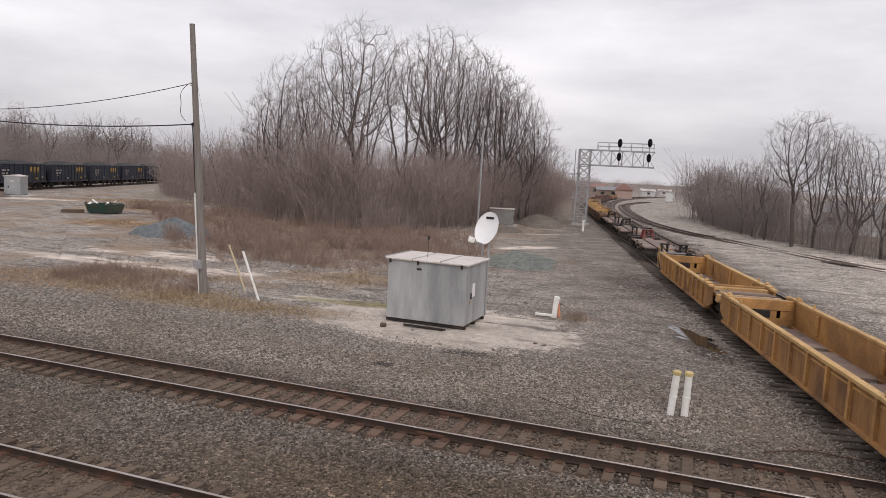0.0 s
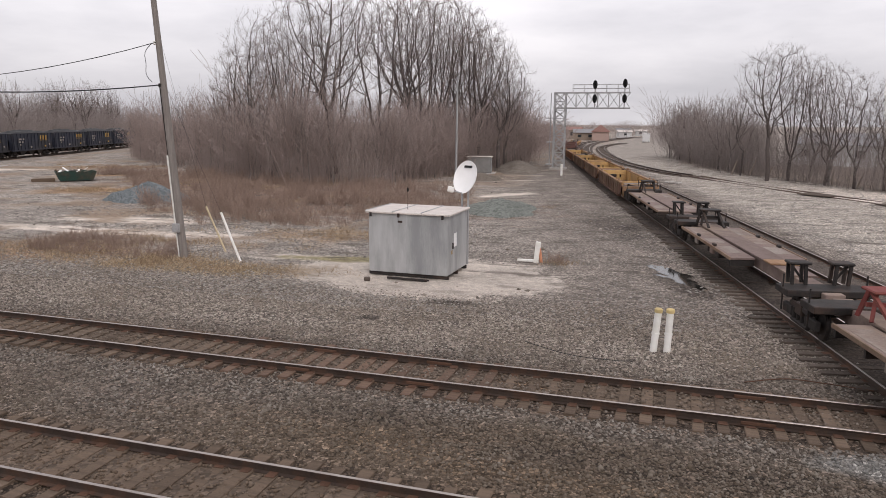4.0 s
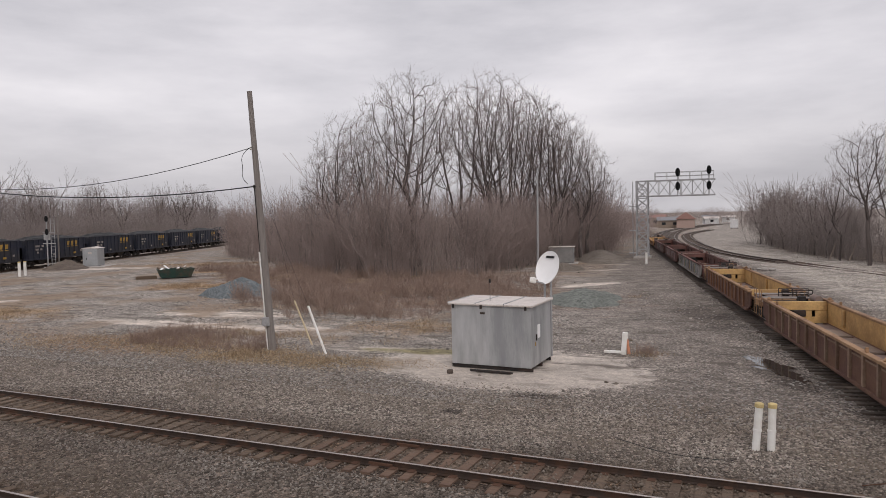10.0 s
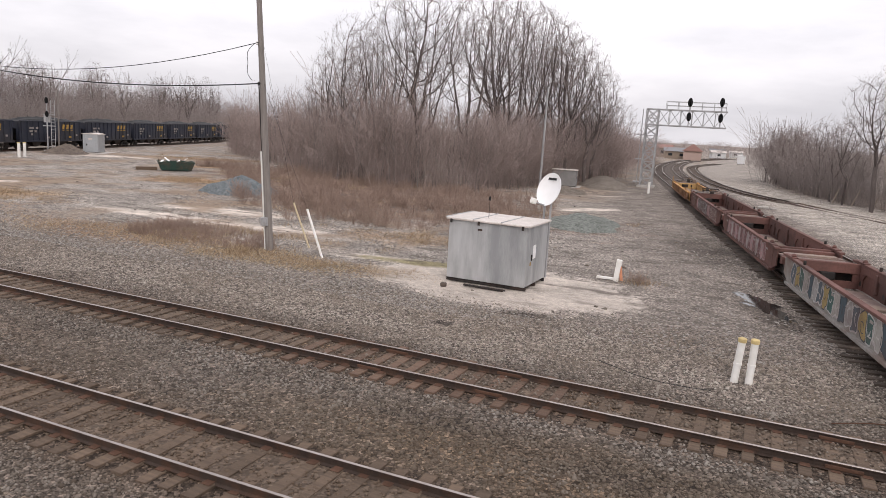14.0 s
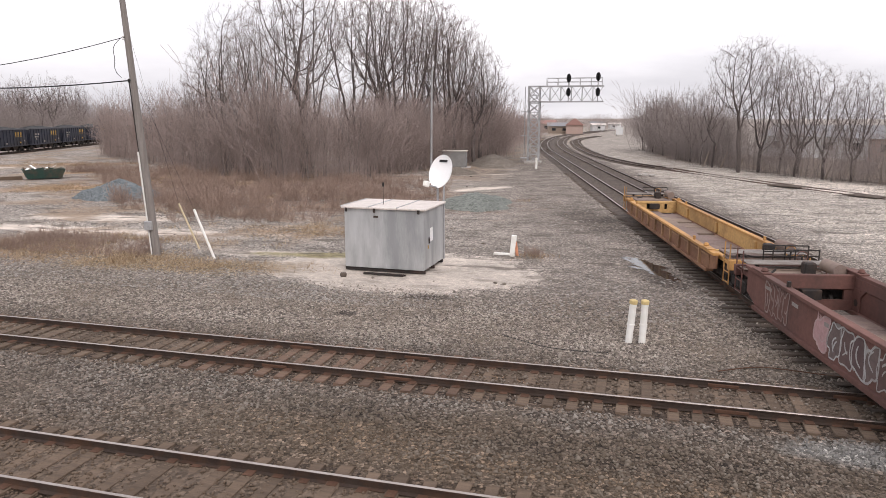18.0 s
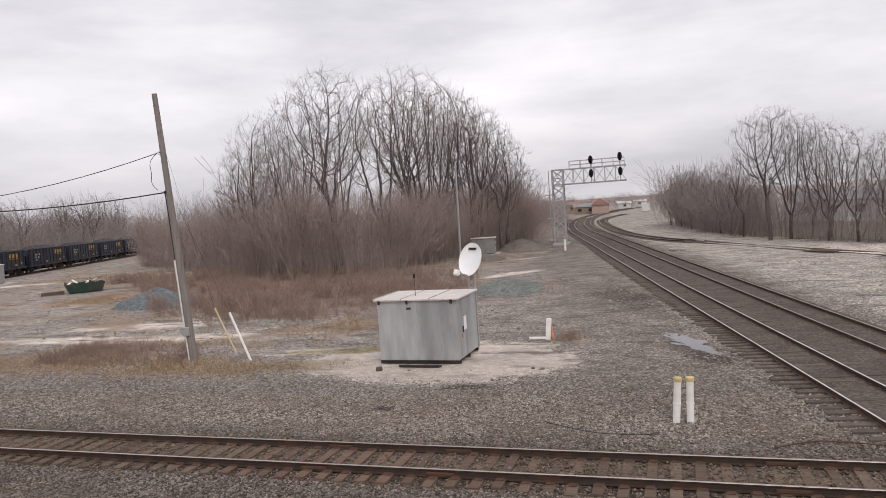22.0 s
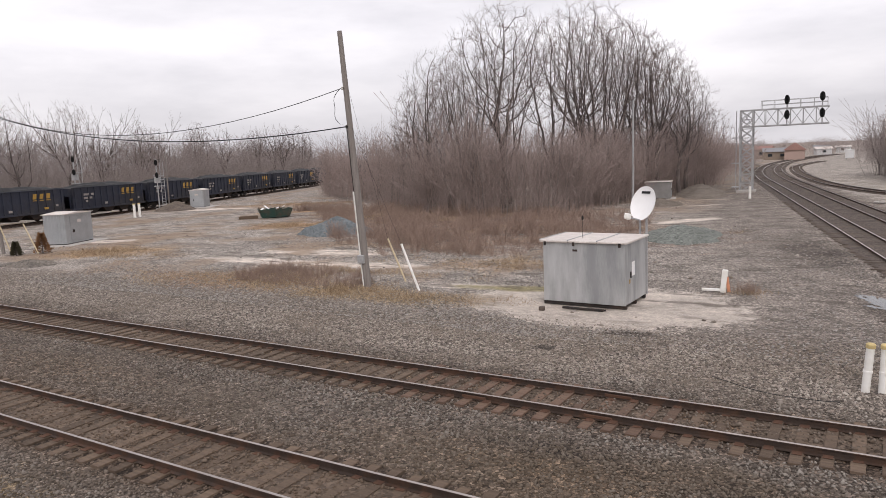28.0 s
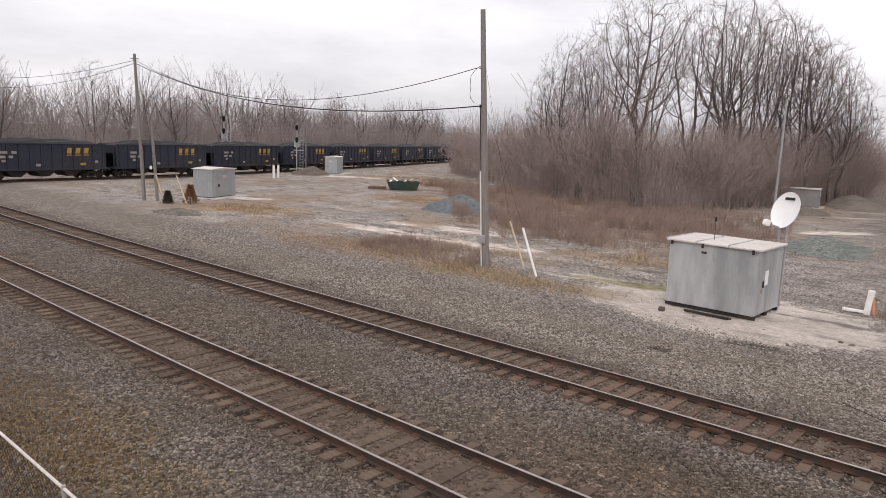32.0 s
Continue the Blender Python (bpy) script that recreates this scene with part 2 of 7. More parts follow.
def clean(name, colour, dark, rough, scale):
    """A smooth pale surface with only faint dirt."""
    m = Nodes(name)
    c = m.mix(m.ramp(m.noise(scale, 5, 0.6, m.local()), [(0.4, 0.0), (0.75, 1.0)]), colour, dark)
    return m.finish(c, rough)


MAT["white_pvc"] = clean("white plastic pipe", (0.86, 0.85, 0.82), (0.70, 0.68, 0.62), 0.45, 3.0)
MAT["dish"] = clean("white dish", (0.88, 0.88, 0.88), (0.82, 0.82, 0.81), 0.4, 1.5)


# ---- mesh tools ----
class Geo:
    """Gathers faces for one mesh."""

    def __init__(self):
        self.v, self.f = [], []

    def add(self, verts, faces):
        k = len(self.v)
        self.v += [tuple(p) for p in verts]
        self.f += [tuple(i + k for i in q) for q in faces]
        return self

    def box(self, x0, x1, y0, y1, z0, z1, bev=0.0, m=None):
        """A box, its edges cut by bev."""
        if bev <= 0:
            vs = [(x, y, z) for x in (x0, x1) for y in (y0, y1) for z in (z0, z1)]
            fs = [(0, 1, 3, 2), (4, 6, 7, 5), (0, 4, 5, 1), (2, 3, 7, 6), (0, 2, 6, 4), (1, 5, 7, 3)]
        else:
            bm = bmesh.new()
            bmesh.ops.create_cube(bm, size=1.0)
            for q in bm.verts:
                q.co = ((x0 + x1) / 2 + q.co.x * (x1 - x0), (y0 + y1) / 2 + q.co.y * (y1 - y0), (z0 + z1) / 2 + q.co.z * (z1 - z0))
            bmesh.ops.bevel(bm, geom=bm.edges[:], offset=bev, segments=1, affect="EDGES", profile=0.5)
            bm.verts.index_update()
            vs, fs = [q.co[:] for q in bm.verts], [[q.index for q in fa.verts] for fa in bm.faces]
            bm.free()
        if m:
            vs = [m @ Vector(q) for q in vs]
        return self.add(vs, fs)

    def bar(self, a, b, w, h=None):
        """A square bar from a to b."""
        a, b = Vector(a), Vector(b)
        h = h or w
        d = (b - a)
        q = d.to_track_quat("X", "Z").to_matrix().to_4x4()
        return self.box(0, d.length, -w / 2, w / 2, -h / 2, h / 2, m=Matrix.Translation(a) @ q)

    def tube(self, a, b, r0, r1=None, n=8, caps=True):
        r1 = r0 if r1 is None else r1
        a, b = Vector(a), Vector(b)
        q = (b - a).to_track_quat("Z", "X")
        vs = []
        for c, r in ((a, r0), (b, r1)):
            for i in range(n):
                w = 2 * math.pi * i / n
                vs.append(c + q @ Vector((r * math.cos(w), r * math.sin(w), 0)))
        fs = [(i, (i + 1) % n, n + (i + 1) % n, n + i) for i in range(n)]
        if caps:
            fs += [tuple(range(n - 1, -1, -1)), tuple(range(n, 2 * n))]
        return self.add(vs, fs)

    def path(self, pts, r, n=5):
        """One round cable through the points."""
        pts = [Vector(p) for p in pts]
        vs = []
        for i, p in enumerate(pts):
            d = (pts[min(i + 1, len(pts) - 1)] - pts[max(i - 1, 0)]).normalized()
            u = d.cross(Vector((0, 0, 1)) if abs(d.z) < 0.95 else Vector((0, 1, 0))).normalized()
            v = d.cross(u)
            vs += [p + (u * math.cos(2 * math.pi * k / n) + v * math.sin(2 * math.pi * k / n)) * r for k in range(n)]
        fs = [(i * n + k, i * n + (k + 1) % n, (i + 1) * n + (k + 1) % n, (i + 1) * n + k) for i in range(len(pts) - 1) for k in range(n)]
        return self.add(vs, fs)

    def lathe(self, prof, n=16, m=None):
        """Turns (radius, z) pairs about z."""
        vs = [(r * math.cos(2 * math.pi * i / n), r * math.sin(2 * math.pi * i / n), z) for r, z in prof for i in range(n)]
        fs = [(k * n + i, k * n + (i + 1) % n, (k + 1) * n + (i + 1) % n, (k + 1) * n + i) for k in range(len(prof) - 1) for i in range(n)]
        fs += [tuple(range(n - 1, -1, -1)), tuple((len(prof) - 1) * n + i for i in range(n))]
        if m:
            vs = [m @ Vector(q) for q in vs]
        return self.add(vs, fs)

    def sweep(self, prof, pts, closed=True):
        """Carries a profile of (across, up) along pts on the ground plan (x, y, z)."""
        n, vs, fs = len(prof), [], []
        for i, p in enumerate(pts):
            a, b = Vector(pts[max(0, i - 1)]), Vector(pts[min(len(pts) - 1, i + 1)])
            d = (b - a).to_2d().normalized()
            for w, h in prof:
                vs.append((p[0] + d.y * w, p[1] - d.x * w, p[2] + h))
        for i in range(len(pts) - 1):
            for j in range(n if closed else n - 1):
                k = (j + 1) % n
                fs.append((i * n + j, i * n + k, (i + 1) * n + k, (i + 1) * n + j))
        if closed:
            fs += [tuple(range(n - 1, -1, -1)), tuple((len(pts) - 1) * n + j for j in range(n))]
        return self.add(vs, fs)

    def mesh(self, name, material, smooth=False):
        me = bpy.data.meshes.new(name)
        me.from_pydata(self.v, [], self.f)
        me.materials.append(MAT[material] if isinstance(material, str) else material)
        if smooth:
            me.shade_smooth()
            me.set_sharp_from_angle(angle=radians(40))
        return me


def part(name, geo, material, parent=None, label="", m=None, smooth=False):
    """Links one mesh under a thing or a part."""
    me = geo if isinstance(geo, bpy.types.Mesh) else geo.mesh(name, material, smooth)
    ob = new(name, me)
    if parent is not None:
        ob.parent = parent
    if m is not None:
        ob.matrix_basis = m
    if label:
        ob["label"] = label
    return ob


def thing(name, label, category, m=None, group="", kind=""):
    ob = tagged(new(name), label, category, group, kind)
    ob.empty_display_size = 0.2
    if m is not None:
        ob.matrix_basis = m
    return ob


RNG = random.Random(7)


def big_mesh(name, verts, tris, material):
    """A mesh from arrays of places and triangles."""
    me = bpy.data.meshes.new(name)
    verts, tris = np.asarray(verts, np.float32), np.asarray(tris, np.int32)
    me.vertices.add(len(verts))
    me.vertices.foreach_set("co", verts.ravel())
    me.loops.add(tris.size)
    me.loops.foreach_set("vertex_index", tris.ravel())
    me.polygons.add(len(tris))
    me.polygons.foreach_set("loop_start", np.arange(0, tris.size, 3, dtype=np.int32))
    me.update(calc_edges=True)
    me.materials.append(MAT[material] if isinstance(material, str) else material)
    return me


def tile(protos, rows):
    """Lays copies of (verts, tris) pieces at rows of (kind, x, y, z, turn, size, height)."""
    vs, ts, k = [], [], 0
    for i, x, y, z, turn, size, high in rows:
        v, t = protos[int(i)]
        c, s = math.cos(turn), math.sin(turn)
        vs.append(np.stack([(v[:, 0] * c - v[:, 1] * s) * size + x, (v[:, 0] * s + v[:, 1] * c) * size + y, v[:, 2] * high + z], -1))
        ts.append(t + k)
        k += len(v)
    return np.concatenate(vs), np.concatenate(ts)


def as_arrays(geo):
    tris = [(q[0], q[j], q[j + 1]) for q in geo.f for j in range(1, len(q) - 1)]
    return np.array(geo.v, float), np.array(tris, int)


# ---- the plan: the lines of the tracks, in metres ----
RAIL_TOP, GAUGE = 0.2, 1.507
BEND = 0.000136
NEAR_Y, FAR_Y = 9.36, 15.63
WAY = Vector((-0.187, 0.982)).normalized()
SIDE = Vector((WAY.y, -WAY.x))
START, STRAIGHT, RADIUS, SPACING = Vector((5.32, 21.1)), 100.0, 620.0, 3.73


def branch_line(s, off=0.0):
    """The branch line, s metres from the start point away from the eye: straight, then a wide curve to the right."""
    if s <= STRAIGHT:
        p, d = START + WAY * s, WAY
    else:
        w = (s - STRAIGHT) / RADIUS
        c = START + WAY * STRAIGHT + SIDE * RADIUS
        d = WAY * math.cos(w) + SIDE * math.sin(w)
        p = c - SIDE * RADIUS * math.cos(w) + WAY * RADIUS * math.sin(w)
    n = Vector((d.y, -d.x))
    return p + n * off, d


class Spline:
    """A smooth line through plan points, by distance along it."""

    def __init__(self, pts):
        fine = []
        for i in range(len(pts) - 1):
            p0, p1, p2, p3 = (Vector(pts[min(max(i + k, 0), len(pts) - 1)]) for k in (-1, 0, 1, 2))
            for k in range(16):
                u = k / 16
                fine.append(0.5 * (2 * p1 + (p2 - p0) * u + (2 * p0 - 5 * p1 + 4 * p2 - p3) * u * u + (3 * p1 - p0 - 3 * p2 + p3) * u ** 3))
        fine.append(Vector(pts[-1]))
        self.p, self.s = fine, [0.0]
        for a, b in zip(fine, fine[1:]):
            self.s.append(self.s[-1] + (b - a).length)

    def at(self, s):
        i = min(max(int(np.searchsorted(self.s, s)) - 1, 0), len(self.p) - 2)
        d = (self.p[i + 1] - self.p[i]).normalized()
        return self.p[i] + d * (s - self.s[i]), d


COAL_LINE = Spline([(-15.0, -250.0), (-44.0, -135.0), (-66.0, -45.0), (-76.3, -3.0), (-79.7, 16.0), (-82.1, 30.2), (-85.1, 44.5), (-88.8, 58.5), (-93.3, 72.2),
                    (-98.2, 86.0), (-103.6, 99.4), (-109.2, 112.9), (-116.0, 128.5), (-127.0, 152.0), (-143.0, 185.0), (-165.0, 225.0)])
THIRD_LINE = Spline([(-12.0, 240.0), (-15.4, 200.0), (-12.4, 160.0), (-6.3, 120.0), (-0.8, 99.0), (4.6, 87.5), (11.0, 76.0), (17.0, 65.0), (25.0, 51.0), (36.0, 34.0)])


BURIED = THIRD_LINE.s[min(range(len(THIRD_LINE.p)), key=lambda i: (THIRD_LINE.p[i] - Vector((4.0, 88.6))).length)]


# ---- ground ----
def ground_material():
    m = Nodes("gravel, dirt and ballast")
    warp = m.noise(0.35, 5, 0.6)
    fine_warp = m.noise(2.2, 4, 0.6)

    def blob(x, y, rx, ry, turn=0.0, soft=0.35, wob=1.1):
        mp = m.nt.nodes.new("ShaderNodeMapping")
        mp.vector_type = "TEXTURE"
        mp.inputs["Location"].default_value = (x, y, 0)
        mp.inputs["Rotation"].default_value = (0, 0, radians(turn))
        mp.inputs["Scale"].default_value = (rx, ry, 1e6)
        m.nt.links.new(m.place, mp.inputs["Vector"])
        ln = m.nt.nodes.new("ShaderNodeVectorMath")
        ln.operation = "LENGTH"
        m.nt.links.new(mp.outputs["Vector"], ln.inputs[0])
        d = m.math("ADD", ln.outputs["Value"], m.math("MULTIPLY", m.math("SUBTRACT", warp, 0.5), wob))
        d = m.math("ADD", d, m.math("MULTIPLY", m.math("SUBTRACT", fine_warp, 0.5), wob * 0.6))
        return m.ramp(d, [(1 - soft, 1.0), (1.0, 0.0)])

    stone = m.voronoi(14.0, "Color")
    cell = m.voronoi(14.0, "Distance")
    gap = m.nt.nodes.new("ShaderNodeTexVoronoi")
    gap.feature = "DISTANCE_TO_EDGE"
    gap.inputs["Scale"].default_value = 14.0
    m.nt.links.new(m.place, gap.inputs["Vector"])
    dust = None
    tone = m.nt.nodes.new("ShaderNodeRGBToBW")
    m.nt.links.new(stone, tone.inputs[0])
    speck = m.ramp(tone.outputs[0], [(0.12, 0.32), (0.5, 1.05), (0.9, 2.5)])
    grey = m.mix(m.ramp(m.noise(0.12, 5, 0.6), [(0.35, 0.0), (0.65, 1.0)]), (0.232, 0.216, 0.201), (0.183, 0.170, 0.159))
    grey = m.mix(m.ramp(m.noise(0.6, 6, 0.65), [(0.45, 0.0), (0.7, 0.6)]), grey, (0.25, 0.235, 0.215))
    sep = m.nt.nodes.new("ShaderNodeSeparateXYZ")
    m.nt.links.new(m.place, sep.inputs[0])
    x, y = sep.outputs["X"], sep.outputs["Y"]
    # ballast of the main tracks
    edge = m.math("ADD", y, m.math("MULTIPLY", m.math("SUBTRACT", warp, 0.5), 3.5))
    shift = m.math("MULTIPLY", m.math("MULTIPLY", x, x), BEND)
    edge = m.math("SUBTRACT", edge, shift)
    u = m.math("DIVIDE", edge, 40.0)
    ballast = m.ramp(u, [(0.54, 1.0), (0.62, 0.0)])
    fresh = m.ramp(u, [(0.425, 0.0), (0.47, 1.0)])
    # ballast colour lowered to paint in the shadows between the loose stones
    c = m.mix(m.math("MULTIPLY", ballast, 0.9), grey, m.mix(m.ramp(m.noise(0.5, 5, 0.6), [(0.4, 0.0), (0.62, 1.0)]), (0.106, 0.089, 0.076), (0.074, 0.061, 0.052)))
    c = m.mix(m.math("MULTIPLY", m.math("MULTIPLY", ballast, fresh), 0.8), c, (0.172, 0.156, 0.140))
    for y0 in (NEAR_Y, FAR_Y):
        d = m.math("ABSOLUTE", m.math("SUBTRACT", m.math("SUBTRACT", y, shift), y0))
        c = m.mix(m.math("MULTIPLY", m.ramp(m.math("DIVIDE", d, 3.0), [(0.25, 1.0), (0.55, 0.0)]), 0.85), c, (0.125, 0.090, 0.064))
        # dark band along the tie ends: shade of the gaps painted into the ground
        c = m.mix(m.math("MULTIPLY", m.ramp(m.math("DIVIDE", d, 3.0), [(0.26, 0.0), (0.29, 1.0), (0.43, 1.0), (0.47, 0.0)]), 0.75), c, (0.050, 0.040, 0.034))
    # dark oily strip beside the branch line, pale gravel beyond it
    across = m.math("ADD", m.math("MULTIPLY", m.math("SUBTRACT", x, START.x), SIDE.x), m.math("MULTIPLY", m.math("SUBTRACT", y, START.y), SIDE.y))
    wob = m.math("ADD", across, m.math("MULTIPLY", m.math("SUBTRACT", warp, 0.5), 3.0))
    strip = m.ramp(m.math("DIVIDE", m.math("ADD", wob, 14.0), 28.0), [(0.03, 0.0), (0.26, 0.8), (0.50, 1.0), (0.708, 1.0), (0.76, 0.0)])
    strip_core = m.ramp(m.math("DIVIDE", m.math("ADD", across, 10.0), 24.0), [(0.27, 0.0), (0.33, 1.0), (0.66, 1.0), (0.74, 0.3)])
    past = m.ramp(u, [(0.45, 0.0), (0.62, 1.0)])
    c = m.mix(m.math("MULTIPLY", m.math("MULTIPLY", strip, past), 0.75), c, (0.118, 0.104, 0.094))
    # dark brown track beds, taken darker still for the shade under the cars
    for off in (0.0, SPACING):
        d = m.math("ABSOLUTE", m.math("SUBTRACT", across, off))
        c = m.mix(m.math("MULTIPLY", m.math("MULTIPLY", m.ramp(m.math("DIVIDE", d, 3.0), [(0.28, 1.0), (0.52, 0.0)]), past), 0.85), c, (0.060, 0.048, 0.042))
    pale = m.ramp(m.math("DIVIDE", wob, 30.0), [(0.22, 0.0), (0.30, 1.0)])
    pale = m.math("MULTIPLY", pale, m.ramp(m.math("DIVIDE", y, 200.0), [(0.5, 1.0), (0.75, 0.15)]))
    c = m.mix(m.math("MULTIPLY", m.math("MULTIPLY", pale, past), 0.8), c, m.mix(m.noise(0.3, 5), (0.33, 0.31, 0.285), (0.24, 0.225, 0.205)))
    c = m.mix(blob(22, 64, 20, 6, -58, 0.4, 0.5), c, (0.40, 0.37, 0.34))
    c = m.mix(m.math("MULTIPLY", blob(29, 90, 50, 15, -61, 0.12, 0.5), 0.9), c, m.mix(fine_warp, (0.155, 0.125, 0.105), (0.10, 0.08, 0.068)))
    for row, col, amount in (((-2.0, 11.9, 9.0, 1.7, 0, 0.6), (0.105, 0.078, 0.054), 0.75), ((-22, 12.2, 9, 1.2, 0, 0.7), (0.10, 0.076, 0.055), 0.5), ((4.6, 13.6, 1.8, 0.6, 2, 0.5), (0.24, 0.25, 0.25), 0.7)):
        c = m.mix(m.math("MULTIPLY", blob(*row[:5], row[5], 1.0), amount), c, col)
    # pale dust
    for row in ((-9.0, 26.9, 6.2, 4.0, 6, 0.16), (-31.0, 31.9, 7.8, 1.2, 3, 0.35), (-31.5, 36.3, 5.4, 1.5, 12, 0.35), (-24.2, 32.7, 3.4, 1.1, 8, 0.35), (-13, 60, 5, 1.2, 60, 0.5),
                (-56.5, 36.2, 4.5, 1.4, 30, 0.4), (-78, 68, 7, 2.2, 30, 0.4), (-15.8, 28.8, 3.2, 0.8, 12, 0.6), (-17.5, 33.5, 3.0, 0.6, 5, 0.6), (-16.5, 84, 3.5, 1.2, 30, 0.5), (-15, 76, 3, 0.9, 40, 0.5)):
        mask = blob(*row[:5], row[5], 0.9)
        dust = mask if dust is None else m.math("MAXIMUM", dust, mask)
        pad = row[0] == -9.0
        c = m.mix(m.math("MULTIPLY", mask, 0.92), c, m.mix(fine_warp, (0.44, 0.41, 0.38) if pad else (0.56, 0.52, 0.48), (0.34, 0.315, 0.29) if pad else (0.42, 0.385, 0.35)))
    # trodden dry grass
    for row, col in (((-29, 25.8, 8.5, 3.0, 6, 0.6), (0.245, 0.170, 0.118)), ((-19, 25.6, 7, 2.0, 4, 0.6), (0.225, 0.175, 0.11)), ((-17, 35, 6, 2.4, 0, 0.5), (0.22, 0.165, 0.12)), ((-24, 49, 17, 11, 0, 0.4), (0.165, 0.115, 0.09)),
                     ((-40, 62, 20, 12, -20, 0.4), (0.165, 0.115, 0.09)), ((-48.5, 31.8, 6.5, 3.6, 40, 0.6), (0.27, 0.185, 0.105)), ((-48, 51, 6, 3.4, 40, 0.6), (0.32, 0.20, 0.115)), ((-60, 66, 8, 3, 40, 0.5), (0.28, 0.19, 0.11)),
                     ((-72, 77, 12, 4, 40, 0.5), (0.25, 0.18, 0.12)), ((-14.2, 28.9, 3.4, 0.8, 8, 0.5), (0.19, 0.175, 0.085)), ((-13.5, 4.6, 6, 2.6, 0, 0.5), (0.15, 0.115, 0.065)), ((-19, 90, 4, 22, 12, 0.4), (0.21, 0.175, 0.145))):
        c = m.mix(m.math("MULTIPLY", blob(*row[:5], row[5], 1.5), 0.85), c, m.mix(fine_warp, col, tuple(k * 0.66 for k in col)))
    # dark oil and damp stains
    for row in ((0.9, 28.9, 3.0, 1.1, -68, 0.5), (-8.7, 20.35, 0.5, 0.35, 0, 0.5), (-6.8, 22.95, 1.3, 0.5, 4, 0.6), (1.5, 27.0, 1.6, 0.8, -60, 0.5), (-2.5, 44, 7, 2.4, -75, 0.6), (1.0, 5.0, 4, 1.6, 0, 0.5), (0.5, 12.4, 5.5, 0.9, 0, 0.6), (-5.5, 13.0, 2.5, 0.6, 0, 0.6)):
        c = m.mix(m.math("MULTIPLY", blob(*row[:5], row[5], 0.8), 0.7), c, (0.055, 0.047, 0.042))
    # cell edges darkened: crevice shade between stones is in the colour
    speck = m.mix(1.0, speck, m.ramp(gap.outputs["Distance"], [(0.0, 0.3), (0.09, 1.12)]), "MULTIPLY")
    c = m.mix(m.math("SUBTRACT", m.math("ADD", 0.62, m.math("MULTIPLY", m.math("MAXIMUM", ballast, m.math("MULTIPLY", strip_core, past)), 0.28)), m.math("MULTIPLY", dust, 0.5)), c, m.mix(1.0, c, speck, "MULTIPLY"))
    c = m.mix(m.math("SUBTRACT", 0.7, m.math("MULTIPLY", past, 0.3)), c, m.mix(1.0, c, m.ramp(m.noise(3.0, 4, 0.6), [(0.32, 0.6), (0.5, 1.0), (0.7, 1.4)]), "MULTIPLY"))
    mottle = m.ramp(m.noise(0.45, 7, 0.68), [(0.33, 0.55), (0.5, 1.0), (0.68, 1.32)])
    yard = m.ramp(u, [(0.55, 0.0), (0.72, 1.0)])
    c = m.mix(m.math("MULTIPLY", yard, 0.85), c, m.mix(1.0, c, mottle, "MULTIPLY"))
    mp = m.nt.nodes.new("ShaderNodeMapping")
    mp.inputs["Scale"].default_value, mp.inputs["Rotation"].default_value = (0.22, 0.7, 1.0), (0, 0, radians(-25))
    m.nt.links.new(m.place, mp.inputs["Vector"])
    tan = m.math("MULTIPLY", m.ramp(m.noise(0.16, 5, 0.6), [(0.48, 0.0), (0.60, 1.0)]), m.ramp(m.math("DIVIDE", m.math("ADD", x, 90.0), 90.0), [(0.78, 1.0), (0.87, 0.0)]))
    c = m.mix(m.math("MULTIPLY", m.math("MULTIPLY", yard, tan), 0.75), c, m.mix(fine_warp, (0.25, 0.185, 0.13), (0.17, 0.13, 0.10)))
    rut = m.ramp(m.noise(1.7, 4, 0.55, mp.outputs["Vector"]), [(0.56, 0.0), (0.65, 1.0)])
    c = m.mix(m.math("MULTIPLY", m.math("MULTIPLY", yard, rut), 0.75), c, (0.075, 0.065, 0.057))
    c = m.mix(1.0, c, m.mix(yard, (1.27, 1.2, 1.14), (1.36, 1.30, 1.24)), "MULTIPLY")
    grit = m.noise(55, 3, 0.7)
    c = m.mix(m.math("SUBTRACT", 0.5, m.math("MULTIPLY", yard, 0.1)), c, m.mix(1.0, c, m.ramp(grit, [(0.3, 0.6), (0.7, 1.4)]), "MULTIPLY"))
    m.bump(m.math("MULTIPLY", m.math("ADD", m.math("MULTIPLY", cell, -1.0), m.math("MULTIPLY", grit, 0.5)), m.math("SUBTRACT", 1.0, m.math("MULTIPLY", yard, 0.45))), 0.9, 0.05)
    return m.finish(c, 0.95, 0, 0.2)


MAT["ground"] = ground_material()


def ground_z(x, y):
    """Small rises and hollows, none under the tracks."""
    z = 0.05 * noise.noise(Vector((x * 0.25, y * 0.25, 0))) + 0.10 * noise.noise(Vector((x * 0.05, y * 0.05, 3)))
    y -= BEND * x * x
    calm = min(1.0, max(0.0, min(abs(y - NEAR_Y), abs(y - FAR_Y)) - 1.6) / 2.0)
    q = (x - START.x) * SIDE.x + (y - START.y) * SIDE.y
    calm = min(calm, min(1.0, max(0.0, abs(q - 2) - 4.5) / 3.0))
    return (z - 0.02) * calm


def graded(lo, hi, fine_lo, fine_hi, step, grow=1.22):
    xs = list(np.arange(fine_lo, fine_hi + 1e-6, step))
    d = step
    while xs[-1] < hi:
        d *= grow
        xs.append(xs[-1] + d)
    d = step
    while xs[0] > lo:
        d *= grow
        xs.insert(0, xs[0] - d)
    return xs


